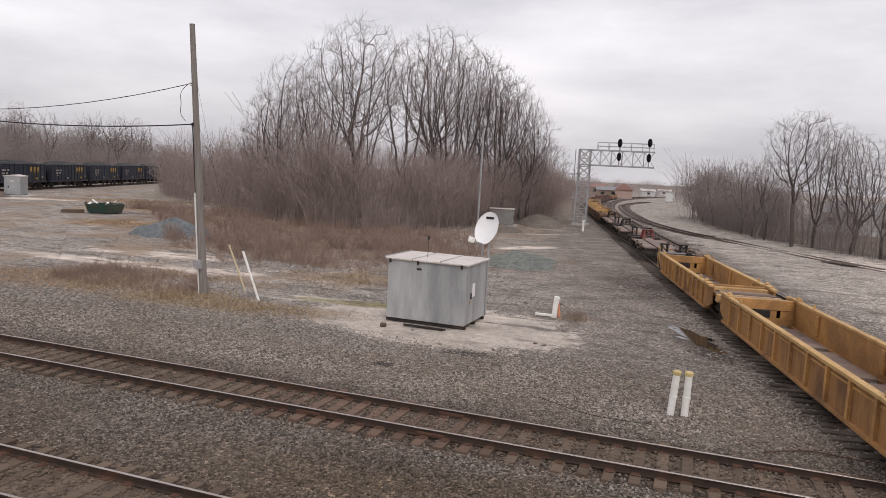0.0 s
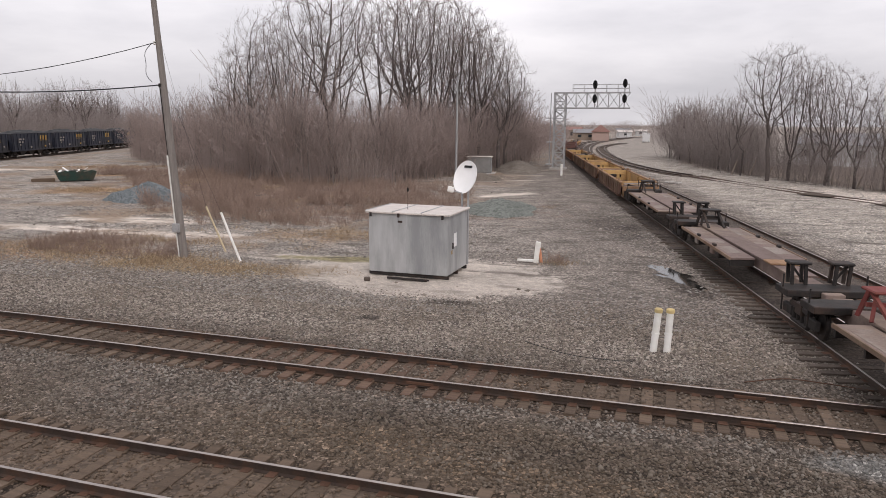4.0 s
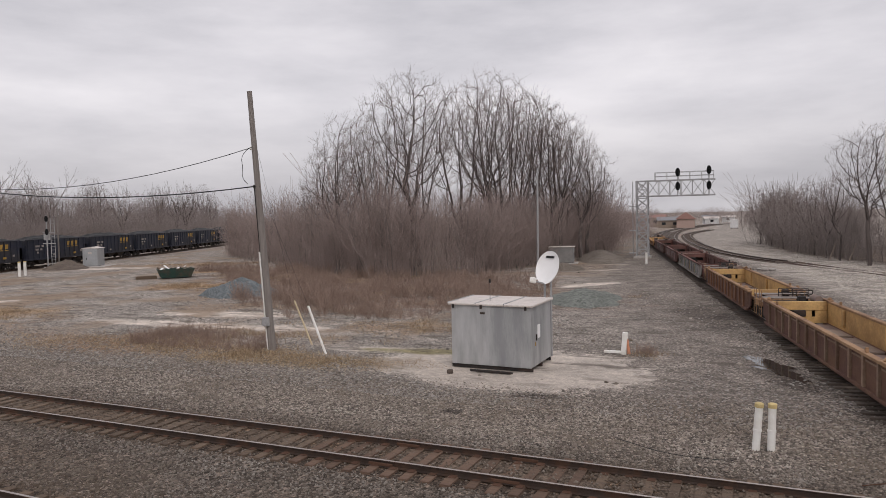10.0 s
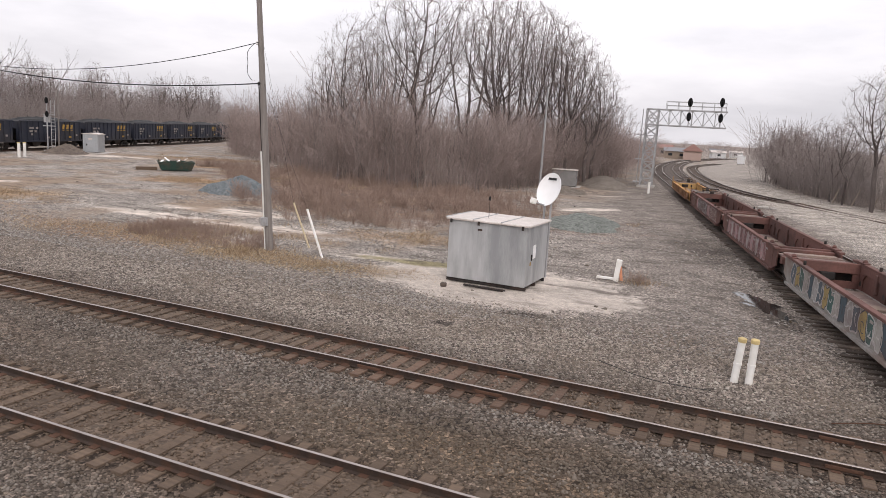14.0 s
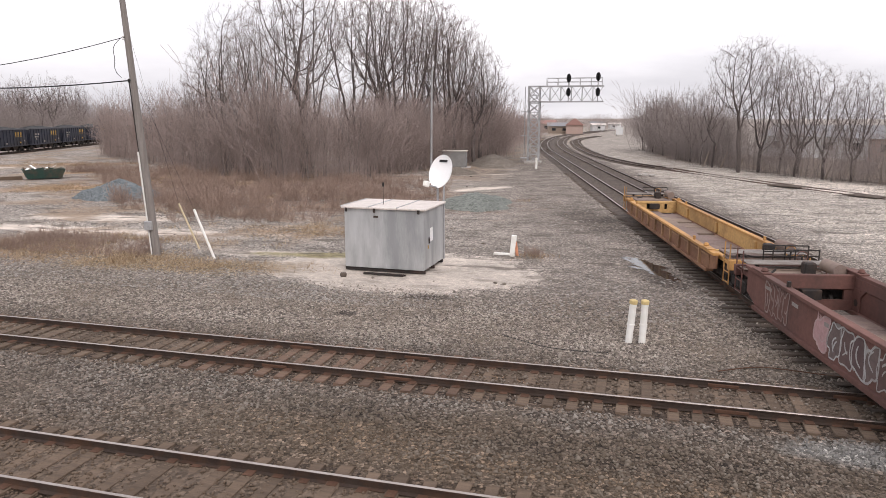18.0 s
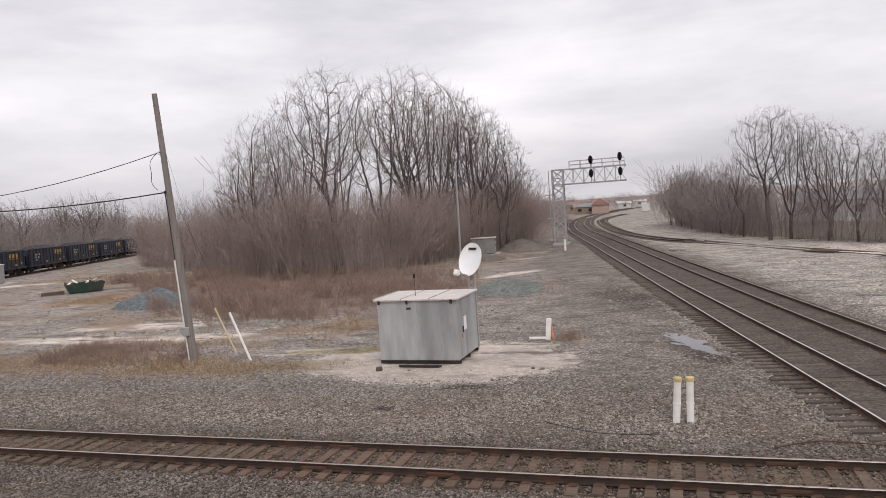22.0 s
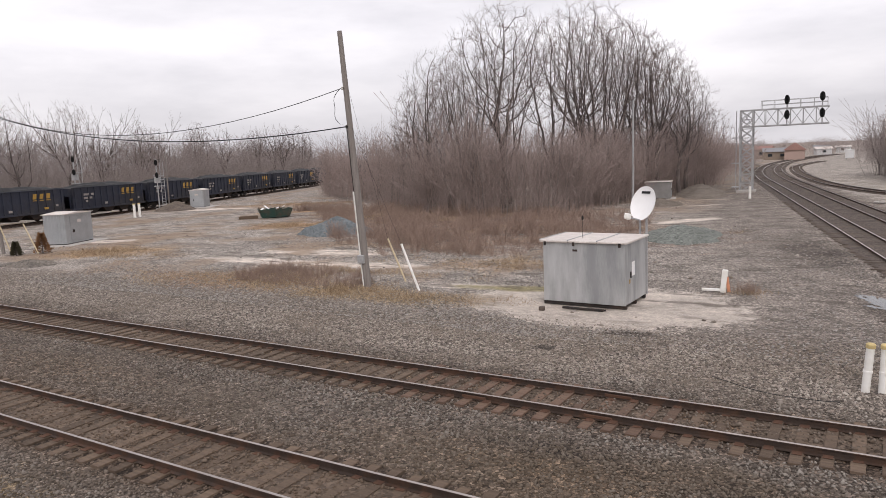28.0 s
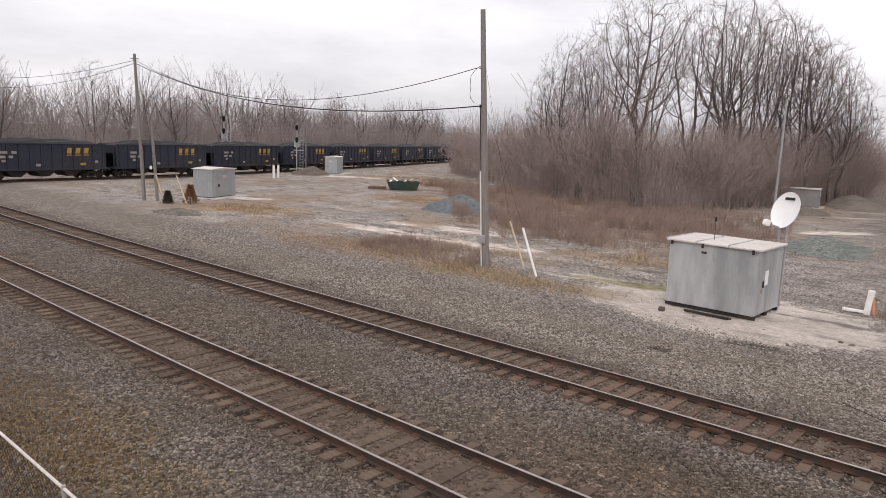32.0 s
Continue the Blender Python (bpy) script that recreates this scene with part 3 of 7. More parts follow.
def build_ground():
    xs, ys = graded(-3000, 3000, -70, 30, 1.0), graded(-3000, 4000, -2, 100, 1.0)
    vs = [(x, y, ground_z(x, y)) for y in ys for x in xs]
    n = len(xs)
    fs = [(j * n + i, j * n + i + 1, (j + 1) * n + i + 1, (j + 1) * n + i) for j in range(len(ys) - 1) for i in range(n - 1)]
    ob = new("ground", Geo().add(vs, fs).mesh("ground", "ground", True))
    tagged(ob, "grey gravel and dirt rail yard ground with pale dust and dry grass", "ground", kind="structure")


build_ground()


def scatter_stones():
    """Loose ballast stones round the near tracks."""
    rng = np.random.RandomState(3)
    protos = []
    octa = np.array([(1, 0, 0), (-1, 0, 0), (0, 1, 0), (0, -1, 0), (0, 0, 1), (0, 0, -1)], float)
    tri = np.array([(0, 2, 4), (2, 1, 4), (1, 3, 4), (3, 0, 4), (2, 0, 5), (1, 2, 5), (3, 1, 5), (0, 3, 5)])
    for k in range(8):
        protos.append((octa * rng.uniform(0.55, 1.1, (6, 3)) + rng.uniform(-0.25, 0.25, (6, 3)), tri))
    rows = []
    while len(rows) < 105000:
        x = rng.uniform(-48, 10)
        y = rng.uniform(3.5, 24.5)
        far = math.hypot(x, y)
        if rng.rand() > min(1.0, (17 / far) ** 1.6):
            continue
        yy = y - BEND * x * x
        off = min(abs(yy - NEAR_Y), abs(yy - FAR_Y))
        if rng.rand() < (0.25 if off < 0.9 else 0.7 if off < 1.32 else 0.0):
            continue
        if abs(abs(yy - NEAR_Y) - 0.7535) < 0.09 or abs(abs(yy - FAR_Y) - 0.7535) < 0.09:
            continue
        if y > 21.5 and rng.rand() < (y - 21.5) / 3.0:
            continue
        size = rng.uniform(0.022, 0.052) * (1.0 if rng.rand() < 0.97 else 1.7)
        rows.append((rng.randint(8), x, y, ground_z(x, y) + (0.045 if off < 0.68 and rng.rand() < 0.5 else 0.006), rng.uniform(0, 6.3), size, size * 0.75))
    v, t = tile(protos, rows)
    m = Nodes("ballast stone")
    isl = m.nt.nodes.new("ShaderNodeNewGeometry").outputs["Random Per Island"]
    c = m.ramp(isl, [(0.0, (0.050, 0.042, 0.037)), (0.4, (0.168, 0.145, 0.127)), (0.75, (0.248, 0.220, 0.193)), (1.0, (0.36, 0.33, 0.295))])
    c = m.mix(m.ramp(m.noise(0.3, 5, 0.6), [(0.4, 0.0), (0.62, 0.65)]), c, (0.125, 0.100, 0.078))
    sep = m.nt.nodes.new("ShaderNodeSeparateXYZ")
    m.nt.links.new(m.place, sep.inputs[0])
    y = m.math("SUBTRACT", sep.outputs["Y"], m.math("MULTIPLY", m.math("MULTIPLY", sep.outputs["X"], sep.outputs["X"]), BEND))
    for y0, amount in ((NEAR_Y, 0.8), (FAR_Y, 0.45)):
        d = m.math("ABSOLUTE", m.math("SUBTRACT", y, y0))
        c = m.mix(m.math("MULTIPLY", m.ramp(m.math("DIVIDE", d, 3.0), [(0.24, 1.0), (0.5 if y0 > 12 else 0.8, 0.0)]), amount), c, (0.128, 0.088, 0.060))
    wavy = m.math("ADD", y, m.math("MULTIPLY", m.math("SUBTRACT", m.noise(0.35, 5, 0.6), 0.5), 3.5))
    c = m.mix(m.ramp(m.math("DIVIDE", wavy, 40.0), [(0.425, 0.0), (0.47, 1.0)]), c, m.mix(1.0, c, (1.5, 1.49, 1.47), "MULTIPLY"))
    lump = m.math("MULTIPLY", m.math("SUBTRACT", m.noise(0.5, 5, 0.6), 0.5), 2.2)
    for x0, y0, rx, ry, col, amount in ((-2.0, 11.9, 10.0, 2.0, (0.125, 0.092, 0.062), 0.7), (-22, 12.2, 10, 1.5, (0.12, 0.09, 0.065), 0.45), (4.6, 13.6, 1.8, 0.7, (0.30, 0.315, 0.315), 0.65)):
        ex = m.math("DIVIDE", m.math("SUBTRACT", sep.outputs["X"], x0), rx)
        ey = m.math("DIVIDE", m.math("SUBTRACT", sep.outputs["Y"], y0), ry)
        d = m.math("ADD", m.math("ADD", m.math("MULTIPLY", ex, ex), m.math("MULTIPLY", ey, ey)), lump)
        c = m.mix(m.math("MULTIPLY", m.ramp(d, [(0.45, 1.0), (1.0, 0.0)]), amount), c, m.mix(0.35, col, c))
    for x0, y0, rx, ry in ((-8.7, 20.35, 0.42, 0.4), (-6.8, 22.95, 1.1, 0.4)):
        ex = m.math("DIVIDE", m.math("SUBTRACT", sep.outputs["X"], x0), rx)
        ey = m.math("DIVIDE", m.math("SUBTRACT", sep.outputs["Y"], y0), ry)
        c = m.mix(m.math("MULTIPLY", m.ramp(m.math("ADD", m.math("MULTIPLY", ex, ex), m.math("MULTIPLY", ey, ey)), [(0.5, 1.0), (1.0, 0.0)]), 0.8), c, (0.040, 0.035, 0.031))
    MAT["stone"] = m.finish(c, 0.9, 0, 0.25)
    tagged(new("ballast_stones", big_mesh("ballast_stones", v, t, "stone")), "loose grey and brown crushed ballast stones", "gravel", kind="stuff")


scatter_stones()


def scatter_far_stones():
    """Coarser loose stones on the yard and on the pale gravel beyond the branch line."""
    rng = np.random.RandomState(5)
    octa = np.array([(1, 0, 0), (-1, 0, 0), (0, 1, 0), (0, -1, 0), (0, 0, 1), (0, 0, -1)], float)
    tri = np.array([(0, 2, 4), (2, 1, 4), (1, 3, 4), (3, 0, 4), (2, 0, 5), (1, 2, 5), (3, 1, 5), (0, 3, 5)])
    protos = [(octa * rng.uniform(0.55, 1.1, (6, 3)) + rng.uniform(-0.25, 0.25, (6, 3)), tri) for k in range(8)]
    m = Nodes("pale crushed stone")
    isl = m.nt.nodes.new("ShaderNodeNewGeometry").outputs["Random Per Island"]
    MAT["pale_stone"] = m.finish(m.ramp(isl, [(0.0, (0.19, 0.175, 0.16)), (0.45, (0.30, 0.278, 0.256)), (1.0, (0.50, 0.47, 0.437))]), 0.95, 0, 0.2)
    m = Nodes("dusty yard stone")
    isl = m.nt.nodes.new("ShaderNodeNewGeometry").outputs["Random Per Island"]
    MAT["yard_stone"] = m.finish(m.ramp(isl, [(0.0, (0.13, 0.115, 0.102)), (0.5, (0.25, 0.228, 0.208)), (1.0, (0.42, 0.39, 0.36))]), 0.95, 0, 0.2)
    rows = []
    for off in (0.0, SPACING):
        for i in range(5500):
            s = rng.uniform(-3, 75) ** 1.0
            p, d = branch_line(s, off + rng.uniform(-0.69, 0.69))
            size = rng.uniform(0.03, 0.06) * (1 + s / 80)
            rows.append((rng.randint(8), p.x, p.y, 0.035 if rng.rand() < 0.6 else 0.01, rng.uniform(0, 6.3), size, size * 0.6))
    m = Nodes("oily crib stone")
    isl = m.nt.nodes.new("ShaderNodeNewGeometry").outputs["Random Per Island"]
    MAT["crib_stone"] = m.finish(m.ramp(isl, [(0.0, (0.06, 0.050, 0.043)), (0.6, (0.125, 0.106, 0.092)), (1.0, (0.21, 0.185, 0.165))]), 0.9, 0, 0.25)
    v, t = tile(protos, rows)
    tagged(new("loose_stones", big_mesh("loose_stones", v, t, "crib_stone")), "dark oily stones between the branch rails", "gravel", kind="stuff")
    for pale, count in ((False, 19000), (True, 15000)):
        rows = []
        while len(rows) < count:
            x, y = (rng.uniform(6, 36), rng.uniform(16, 82)) if pale else (rng.uniform(-42, 4), 21.5 + 32 * rng.rand() ** 1.6)
            q = (x - START.x) * SIDE.x + (y - START.y) * SIDE.y
            if (pale and q < 6.6) or (not pale and (q > -1.5 or (q > -11 and rng.rand() < 0.55))) or rng.rand() > (26 / math.hypot(x, y)) ** 1.5:
                continue
            if not pale and (math.hypot((x + 9) / 6.0, (y - 26.9) / 3.6) < 1 or math.hypot(x - 0.6, y - 29.6) < 1.9 or math.hypot((x + 29) / 10.0, (y - 32.2) / 1.5) < 1 or math.hypot((x + 31.5) / 5.5, (y - 36.3) / 1.6) < 1 or math.hypot((x + 16) / 3.5, (y - 28.8) / 1.0) < 1 or noise.noise(Vector((x * 0.12, y * 0.12, 8))) < rng.uniform(-0.6, 0.15)):
                continue
            size = rng.uniform(0.03, 0.065) * (1 + math.hypot(x, y) / 90)
            rows.append((rng.randint(8), x, y, ground_z(x, y) + 0.006, rng.uniform(0, 6.3), size, size * 0.42))
        v, t = tile(protos, rows)
        tagged(new("loose_stones", big_mesh("loose_stones", v, t, "pale_stone" if pale else "yard_stone")), "pale crushed stone beyond the branch tracks" if pale else "loose grey stones scattered over the yard", "gravel", kind="stuff")


scatter_far_stones()


# ---- tracks ----
RAIL_FOOT = [(-0.07, -0.17), (0.07, -0.17), (0.07, -0.155), (0.012, -0.135), (0.012, -0.045), (0.036, -0.03), (0.036, -0.006), (-0.036, -0.006), (-0.036, -0.03), (-0.012, -0.045), (-0.012, -0.135), (-0.07, -0.155)]
RAIL_HEAD = [(-0.031, -0.006), (0.031, -0.006), (0.026, 0.0), (-0.026, 0.0)]
TIE_MESHES = []
for k in range(4):
    g = Geo()
    w, l = 0.115 + 0.01 * RNG.random(), 1.30 + 0.05 * RNG.random()
    g.box(-w, w, -l, l, -0.16, 0.045, 0.012)
    g.v = [(x + RNG.uniform(-0.008, 0.008), y + RNG.uniform(-0.02, 0.02), z + (RNG.uniform(-0.012, 0.0) if z > 0.03 else 0)) for x, y, z in g.v]
    TIE_MESHES.append(g.mesh("tie", "tie"))
RUST_TIES = []
for me in TIE_MESHES:
    me = me.copy()
    me.materials[0] = MAT["tie_rust"]
    RUST_TIES.append(me)
PLATE = Geo().box(-0.09, 0.09, -0.17, 0.17, 0.046, 0.056, 0.004).mesh("tie_plate", "plate")
SPIKE_BAR = Geo().box(-0.33, 0.33, -0.02, 0.02, 0.06, 0.13, 0.006).mesh("joint_bar", "plate")


LONG_TIES = []
for k in range(4):
    g = Geo()
    l = 1.55 + 0.07 * k
    g.box(-0.12, 0.12, -l, l, -0.16, 0.055, 0.012)
    g.v = [(x + RNG.uniform(-0.01, 0.01), y + RNG.uniform(-0.05, 0.05), z + (RNG.uniform(-0.015, 0.0) if z > 0.03 else 0)) for x, y, z in g.v]
    LONG_TIES.append(g.mesh("tie", "tie_dark"))
DARK_TIES = []
for me in TIE_MESHES:
    me = me.copy()
    me.materials[0] = MAT["tie_dark"]
    DARK_TIES.append(me)


def track(name, label, line, s0, s1, step, tie0, tie1, joints=(), long=None):
    """Two rails on wooden ties along line(s) -> (place, direction)."""
    root = thing(name, label, "railway track", kind="structure")
    ss = np.arange(s0, s1 + 0.01, step)
    for side in (-1, 1):
        pts = []
        for s in ss:
            p, d = line(s)
            pts.append((p.x + d.y * side * GAUGE / 2, p.y - d.x * side * GAUGE / 2, RAIL_TOP))
        rail = part("rail", Geo().sweep(RAIL_FOOT, pts), "rail", root)
        part("rail_head", Geo().sweep(RAIL_HEAD, pts), "rail_head_bright" if name == "branch_track_1" else "rail_head", rail, "shiny worn rail head")
    s, i, rest = s0, 0, Geo()
    while s < s1:
        p, d = line(s)
        turn = math.degrees(math.atan2(d.y, d.x)) + RNG.uniform(-1.5, 1.5)
        m = pose(p.x, p.y, RNG.uniform(-0.006, 0.022), 0, 0, turn) @ pose(0, RNG.uniform(-0.06, 0.06), 0)
        if tie0 <= s <= tie1 and i < 300:
            rusty = any(abs(s - j + 0.5) < 2.2 for j in joints[:2])
            tie = part("tie", (LONG_TIES if long and long[0] < s < long[1] else RUST_TIES if rusty else TIE_MESHES if name.startswith("main") else DARK_TIES)[i % 4], None, root, "rust-stained wooden tie" if rusty else "", m=m)
            for side in (-1, 1):
                if math.hypot(p.x, p.y) < 40:
                    part("tie_plate", PLATE, None, tie, m=pose(0, side * GAUGE / 2, 0))
            i += 1
        else:
            rest.box(-0.12, 0.12, -1.3, 1.3, -0.16, 0.05, m=m)
        s += 0.52 + RNG.uniform(-0.03, 0.03)
    if rest.v:
        tagged(part("far_ties", rest, "tie" if name.startswith("main") else "tie_dark", root), kind="stuff")
    for s in joints:
        p, d = line(s)
        for side in (-1, 1):
            for face in (-1, 1):
                q = pose(p.x, p.y, 0, 0, 0, math.degrees(math.atan2(d.y, d.x))) @ pose(0, side * GAUGE / 2 + face * 0.034, 0)
                part("joint_bar", SPIKE_BAR, None, root, "rusty bolted joint bar", q)
    return root


def main_at(y0):
    def at(s):
        return Vector((s, y0 + BEND * s * s)), Vector((1, 2 * BEND * s)).normalized()
    return at


track("main_track_1", "main track with polished rails on weathered wooden ties", main_at(NEAR_Y), -140, 40, 2, -45, 20)
track("main_track_2", "main track with bolted rusty joints on wooden ties", main_at(FAR_Y), -140, 40, 2, -60, 12, (-8.3, -5.1, 2.2, 4.8))
track("branch_track_1", "curving branch track on wooden ties in dark ballast", lambda s: branch_line(s), -60, 330, 2, -3, 100, long=(-5, 60))
track("branch_track_2", "second branch track beside it, duller rails", lambda s: branch_line(s, SPACING), -60, 330, 2, -3, 60)
track("side_track", "rusty side track curving away into pale gravel", THIRD_LINE.at, 0, BURIED, 2, 60, BURIED)


def crib_fill(line, s0, s1, w0=-0.68, w1=0.68, mat="crib", high=0.052, label="dark oily ballast filling the ties of the branch tracks"):
    """Dirty ballast that fills the cribs between the rails almost to the tops of the ties."""
    for key, name, a, b in (("crib", "oily fouled ballast", (0.115, 0.092, 0.078), (0.075, 0.060, 0.052)), ("crib_brown", "rust-brown fouled ballast", (0.150, 0.112, 0.084), (0.092, 0.068, 0.052))):
        if key in MAT:
            continue
        m = Nodes(name)
        tone = m.nt.nodes.new("ShaderNodeRGBToBW")
        m.nt.links.new(m.voronoi(15.0), tone.inputs[0])
        c = m.mix(m.ramp(m.noise(0.7, 5, 0.6), [(0.35, 0.0), (0.65, 1.0)]), a, b)
        c = m.mix(0.75, c, m.mix(1.0, c, m.ramp(tone.outputs[0], [(0.12, 0.5), (0.5, 1.0), (0.9, 1.8)]), "MULTIPLY"))
        m.bump(m.voronoi(15.0, "Distance"), 0.8, 0.03)
        MAT[key] = m.finish(c, 0.9, 0, 0.25)
    vs, fs, n = [], [], 7
    ss = np.arange(s0, s1, 0.26)
    for s in ss:
        p, d = line(s)
        for k in range(n):
            w = w0 + (w1 - w0) * k / (n - 1)
            x, y = p.x + d.y * w, p.y - d.x * w
            fade = min(1.0, 2.2 * (w - w0) / (w1 - w0)) if w0 < -0.8 else min(1.0, 2.2 * (w1 - w) / (w1 - w0)) if 0.8 < w0 and w1 < 2 else 1.0
            vs.append((x, y, (high + 0.03) * fade - 0.03 + 0.026 * noise.noise(Vector((x * 1.3, y * 1.3, 2))) + 0.012 * noise.noise(Vector((x * 7, y * 7, 5)))))
    for i in range(len(ss) - 1):
        for k in range(n - 1):
            fs.append((i * n + k, i * n + k + 1, (i + 1) * n + k + 1, (i + 1) * n + k))
    tagged(new("crib_ballast", Geo().add(vs, fs).mesh("crib_ballast", mat, True)), label, "gravel", kind="stuff")


crib_fill(lambda s: branch_line(s), -4, 260)
crib_fill(lambda s: branch_line(s, SPACING), -4, 260)
crib_fill(lambda s: branch_line(s), 16, 200, -1.75, -0.84)
crib_fill(lambda s: branch_line(s), 1, 200, 0.84, SPACING - 0.84)
crib_fill(lambda s: branch_line(s, SPACING), 6, 200, 0.84, 1.6)
crib_fill(main_at(NEAR_Y), -60, 12, mat="crib_brown", high=0.028, label="rust-brown ballast half covering the ties")
crib_fill(main_at(FAR_Y), -70, 12, mat="crib_brown", high=0.010, label="brown ballast round the ties")


def buried_rails():
    """The side track goes on, sunk in gravel up to the rail heads."""
    root = thing("buried_track", "old side track buried in pale gravel up to its rail heads", "railway track", kind="structure")
    for side in (-1, 1):
        pts = []
        for s in np.arange(BURIED, THIRD_LINE.s[-1] - 1, 2):
            p, d = THIRD_LINE.at(s)
            drop = min(0.18, 0.02 * (s - BURIED))
            pts.append((p.x + d.y * side * GAUGE / 2, p.y - d.x * side * GAUGE / 2, RAIL_TOP - drop))
        part("rail", Geo().sweep(RAIL_FOOT, pts), "deck", root)
    for p, d in ((Vector((13.3, 69.4)), Vector((0.72, -0.69))), (Vector((17.6, 62.0)), Vector((0.6, -0.8)))):
        for k in range(6):
            part("crossing_plank", Geo().box(-1.5, 1.5, -0.6 + 0.25 * k, -0.38 + 0.25 * k, 0.0, 0.075 + 0.004 * (k % 2), 0.01), "tie_dark", root, "dark crossing plank", pose(p.x, p.y, 0.02, 0, 0, math.degrees(math.atan2(d.y, d.x))))


buried_rails()
track("coal_track", "far curving track under the hopper cars", COAL_LINE.at, 200, COAL_LINE.s[-1] - 1, 2, 268, 360)


def puddle():
    """Shallow water in several ragged pools."""
    m = Nodes("shallow water")
    m.bump(m.noise(3, 3), 0.03, 0.02)
    MAT["water"] = m.finish((0.03, 0.028, 0.025), 0.06, 0, 0.6)
    for x, y, a0, b0, turn in ((0.62, 30.5, 1.35, 0.42, -58), (1.15, 29.0, 1.15, 0.36, -66), (0.15, 31.5, 0.5, 0.22, -30), (1.55, 28.0, 0.5, 0.16, -70), (0.3, 29.6, 0.35, 0.14, -50)):
        vs, n = [], 96
        for i in range(n):
            w = 2 * math.pi * i / n
            e = Vector((math.cos(w), math.sin(w), x))
            r = 1 + 0.5 * noise.noise(e * 1.9) + 0.4 * noise.noise(e * 5.3) + 0.32 * noise.noise(e * 13.0)
            p, q, a = a0 * r * math.cos(w), b0 * r * math.sin(w), radians(turn)
            vs.append((x + p * math.cos(a) - q * math.sin(a), y + p * math.sin(a) + q * math.cos(a)))
        top = max(ground_z(*v) for v in vs) + 0.008
        tagged(new("puddle", Geo().add([(*v, top) for v in vs], [tuple(range(n))]).mesh("puddle", "water")), "shallow rain puddle on dark gravel reflecting the sky", "puddle", kind="structure")


puddle()


# ---- things beside the tracks ----
def equipment_shed():
    """A galvanised equipment enclosure on a skid, with three lid panels."""
    w, d, h = 3.38, 2.65, 2.54
    root = thing("equipment_box", "large galvanised steel equipment box with three pale lids", "utility box", pose(-9.52, 27.6, ground_z(-9.5, 27.6) + 0.02, 0, 0, -1.5))
    part("body", Geo().box(-w / 2, w / 2, -d / 2, d / 2, 0.14, h, 0.015), "galv", root)
    for y in (-d / 2 + 0.12, 0, d / 2 - 0.12):
        part("skid", Geo().box(-w / 2 - 0.03, w / 2 + 0.03, y - 0.06, y + 0.06, 0.0, 0.138, 0.01), "dark_steel", root)
    n = 3
    for i in range(n):
        x0 = -w / 2 - 0.12 + i * (w + 0.24) / n
        lid = part("lid", Geo().box(x0 + 0.012, x0 + (w + 0.24) / n - 0.012, -d / 2 - 0.1, d / 2 + 0.08, h + 0.003, h + 0.09, 0.02), "galv_roof", root, "pale dusty lid panel")
        part("lid_seam", Geo().box(x0 - 0.02, x0 + 0.02, -d / 2 - 0.08, d / 2 + 0.06, h + 0.075, h + 0.115, 0.006), "galv", lid)
    for x in (-w / 2 + 0.13, -0.35, w / 2 - 0.18):
        part("latch", Geo().box(x - 0.05, x + 0.05, -d / 2 - 0.13, -d / 2 - 0.1, h - 0.12, h + 0.04, 0.008), "dark_steel", root)
    part("front_seam", Geo().box(-0.37, -0.33, -d / 2 - 0.012, -d / 2 - 0.001, 0.2, h - 0.05), "galv", root)
    part("hasp", Geo().box(-0.42, -0.22, -d / 2 - 0.03, -d / 2 - 0.002, h - 0.34, h - 0.26, 0.006), "dark_steel", root)
    part("notice", Geo().box(w / 2 + 0.001, w / 2 + 0.008, -0.5, -0.15, 1.2, 1.75), "dish", root, "small white notice plate")
    part("notice", Geo().box(w / 2 + 0.001, w / 2 + 0.008, -0.82, -0.7, 0.95, 1.1), "letter_yellow", root, "small yellow sticker")
    part("handle", Geo().box(w / 2 + 0.002, w / 2 + 0.05, -0.72, -0.66, 1.15, 1.4, 0.01), "dark_steel", root)
    part("whip_aerial", Geo().tube((-0.35, -0.4, h + 0.09), (-0.35, -0.4, h + 0.95), 0.012, 0.008, 6).lathe([(0.03, 0.72), (0.045, 0.76), (0.045, 0.85), (0.02, 0.9)], 8, pose(-0.35, -0.4, h + 0.1)), "dark_steel", root)
    return root


equipment_shed()


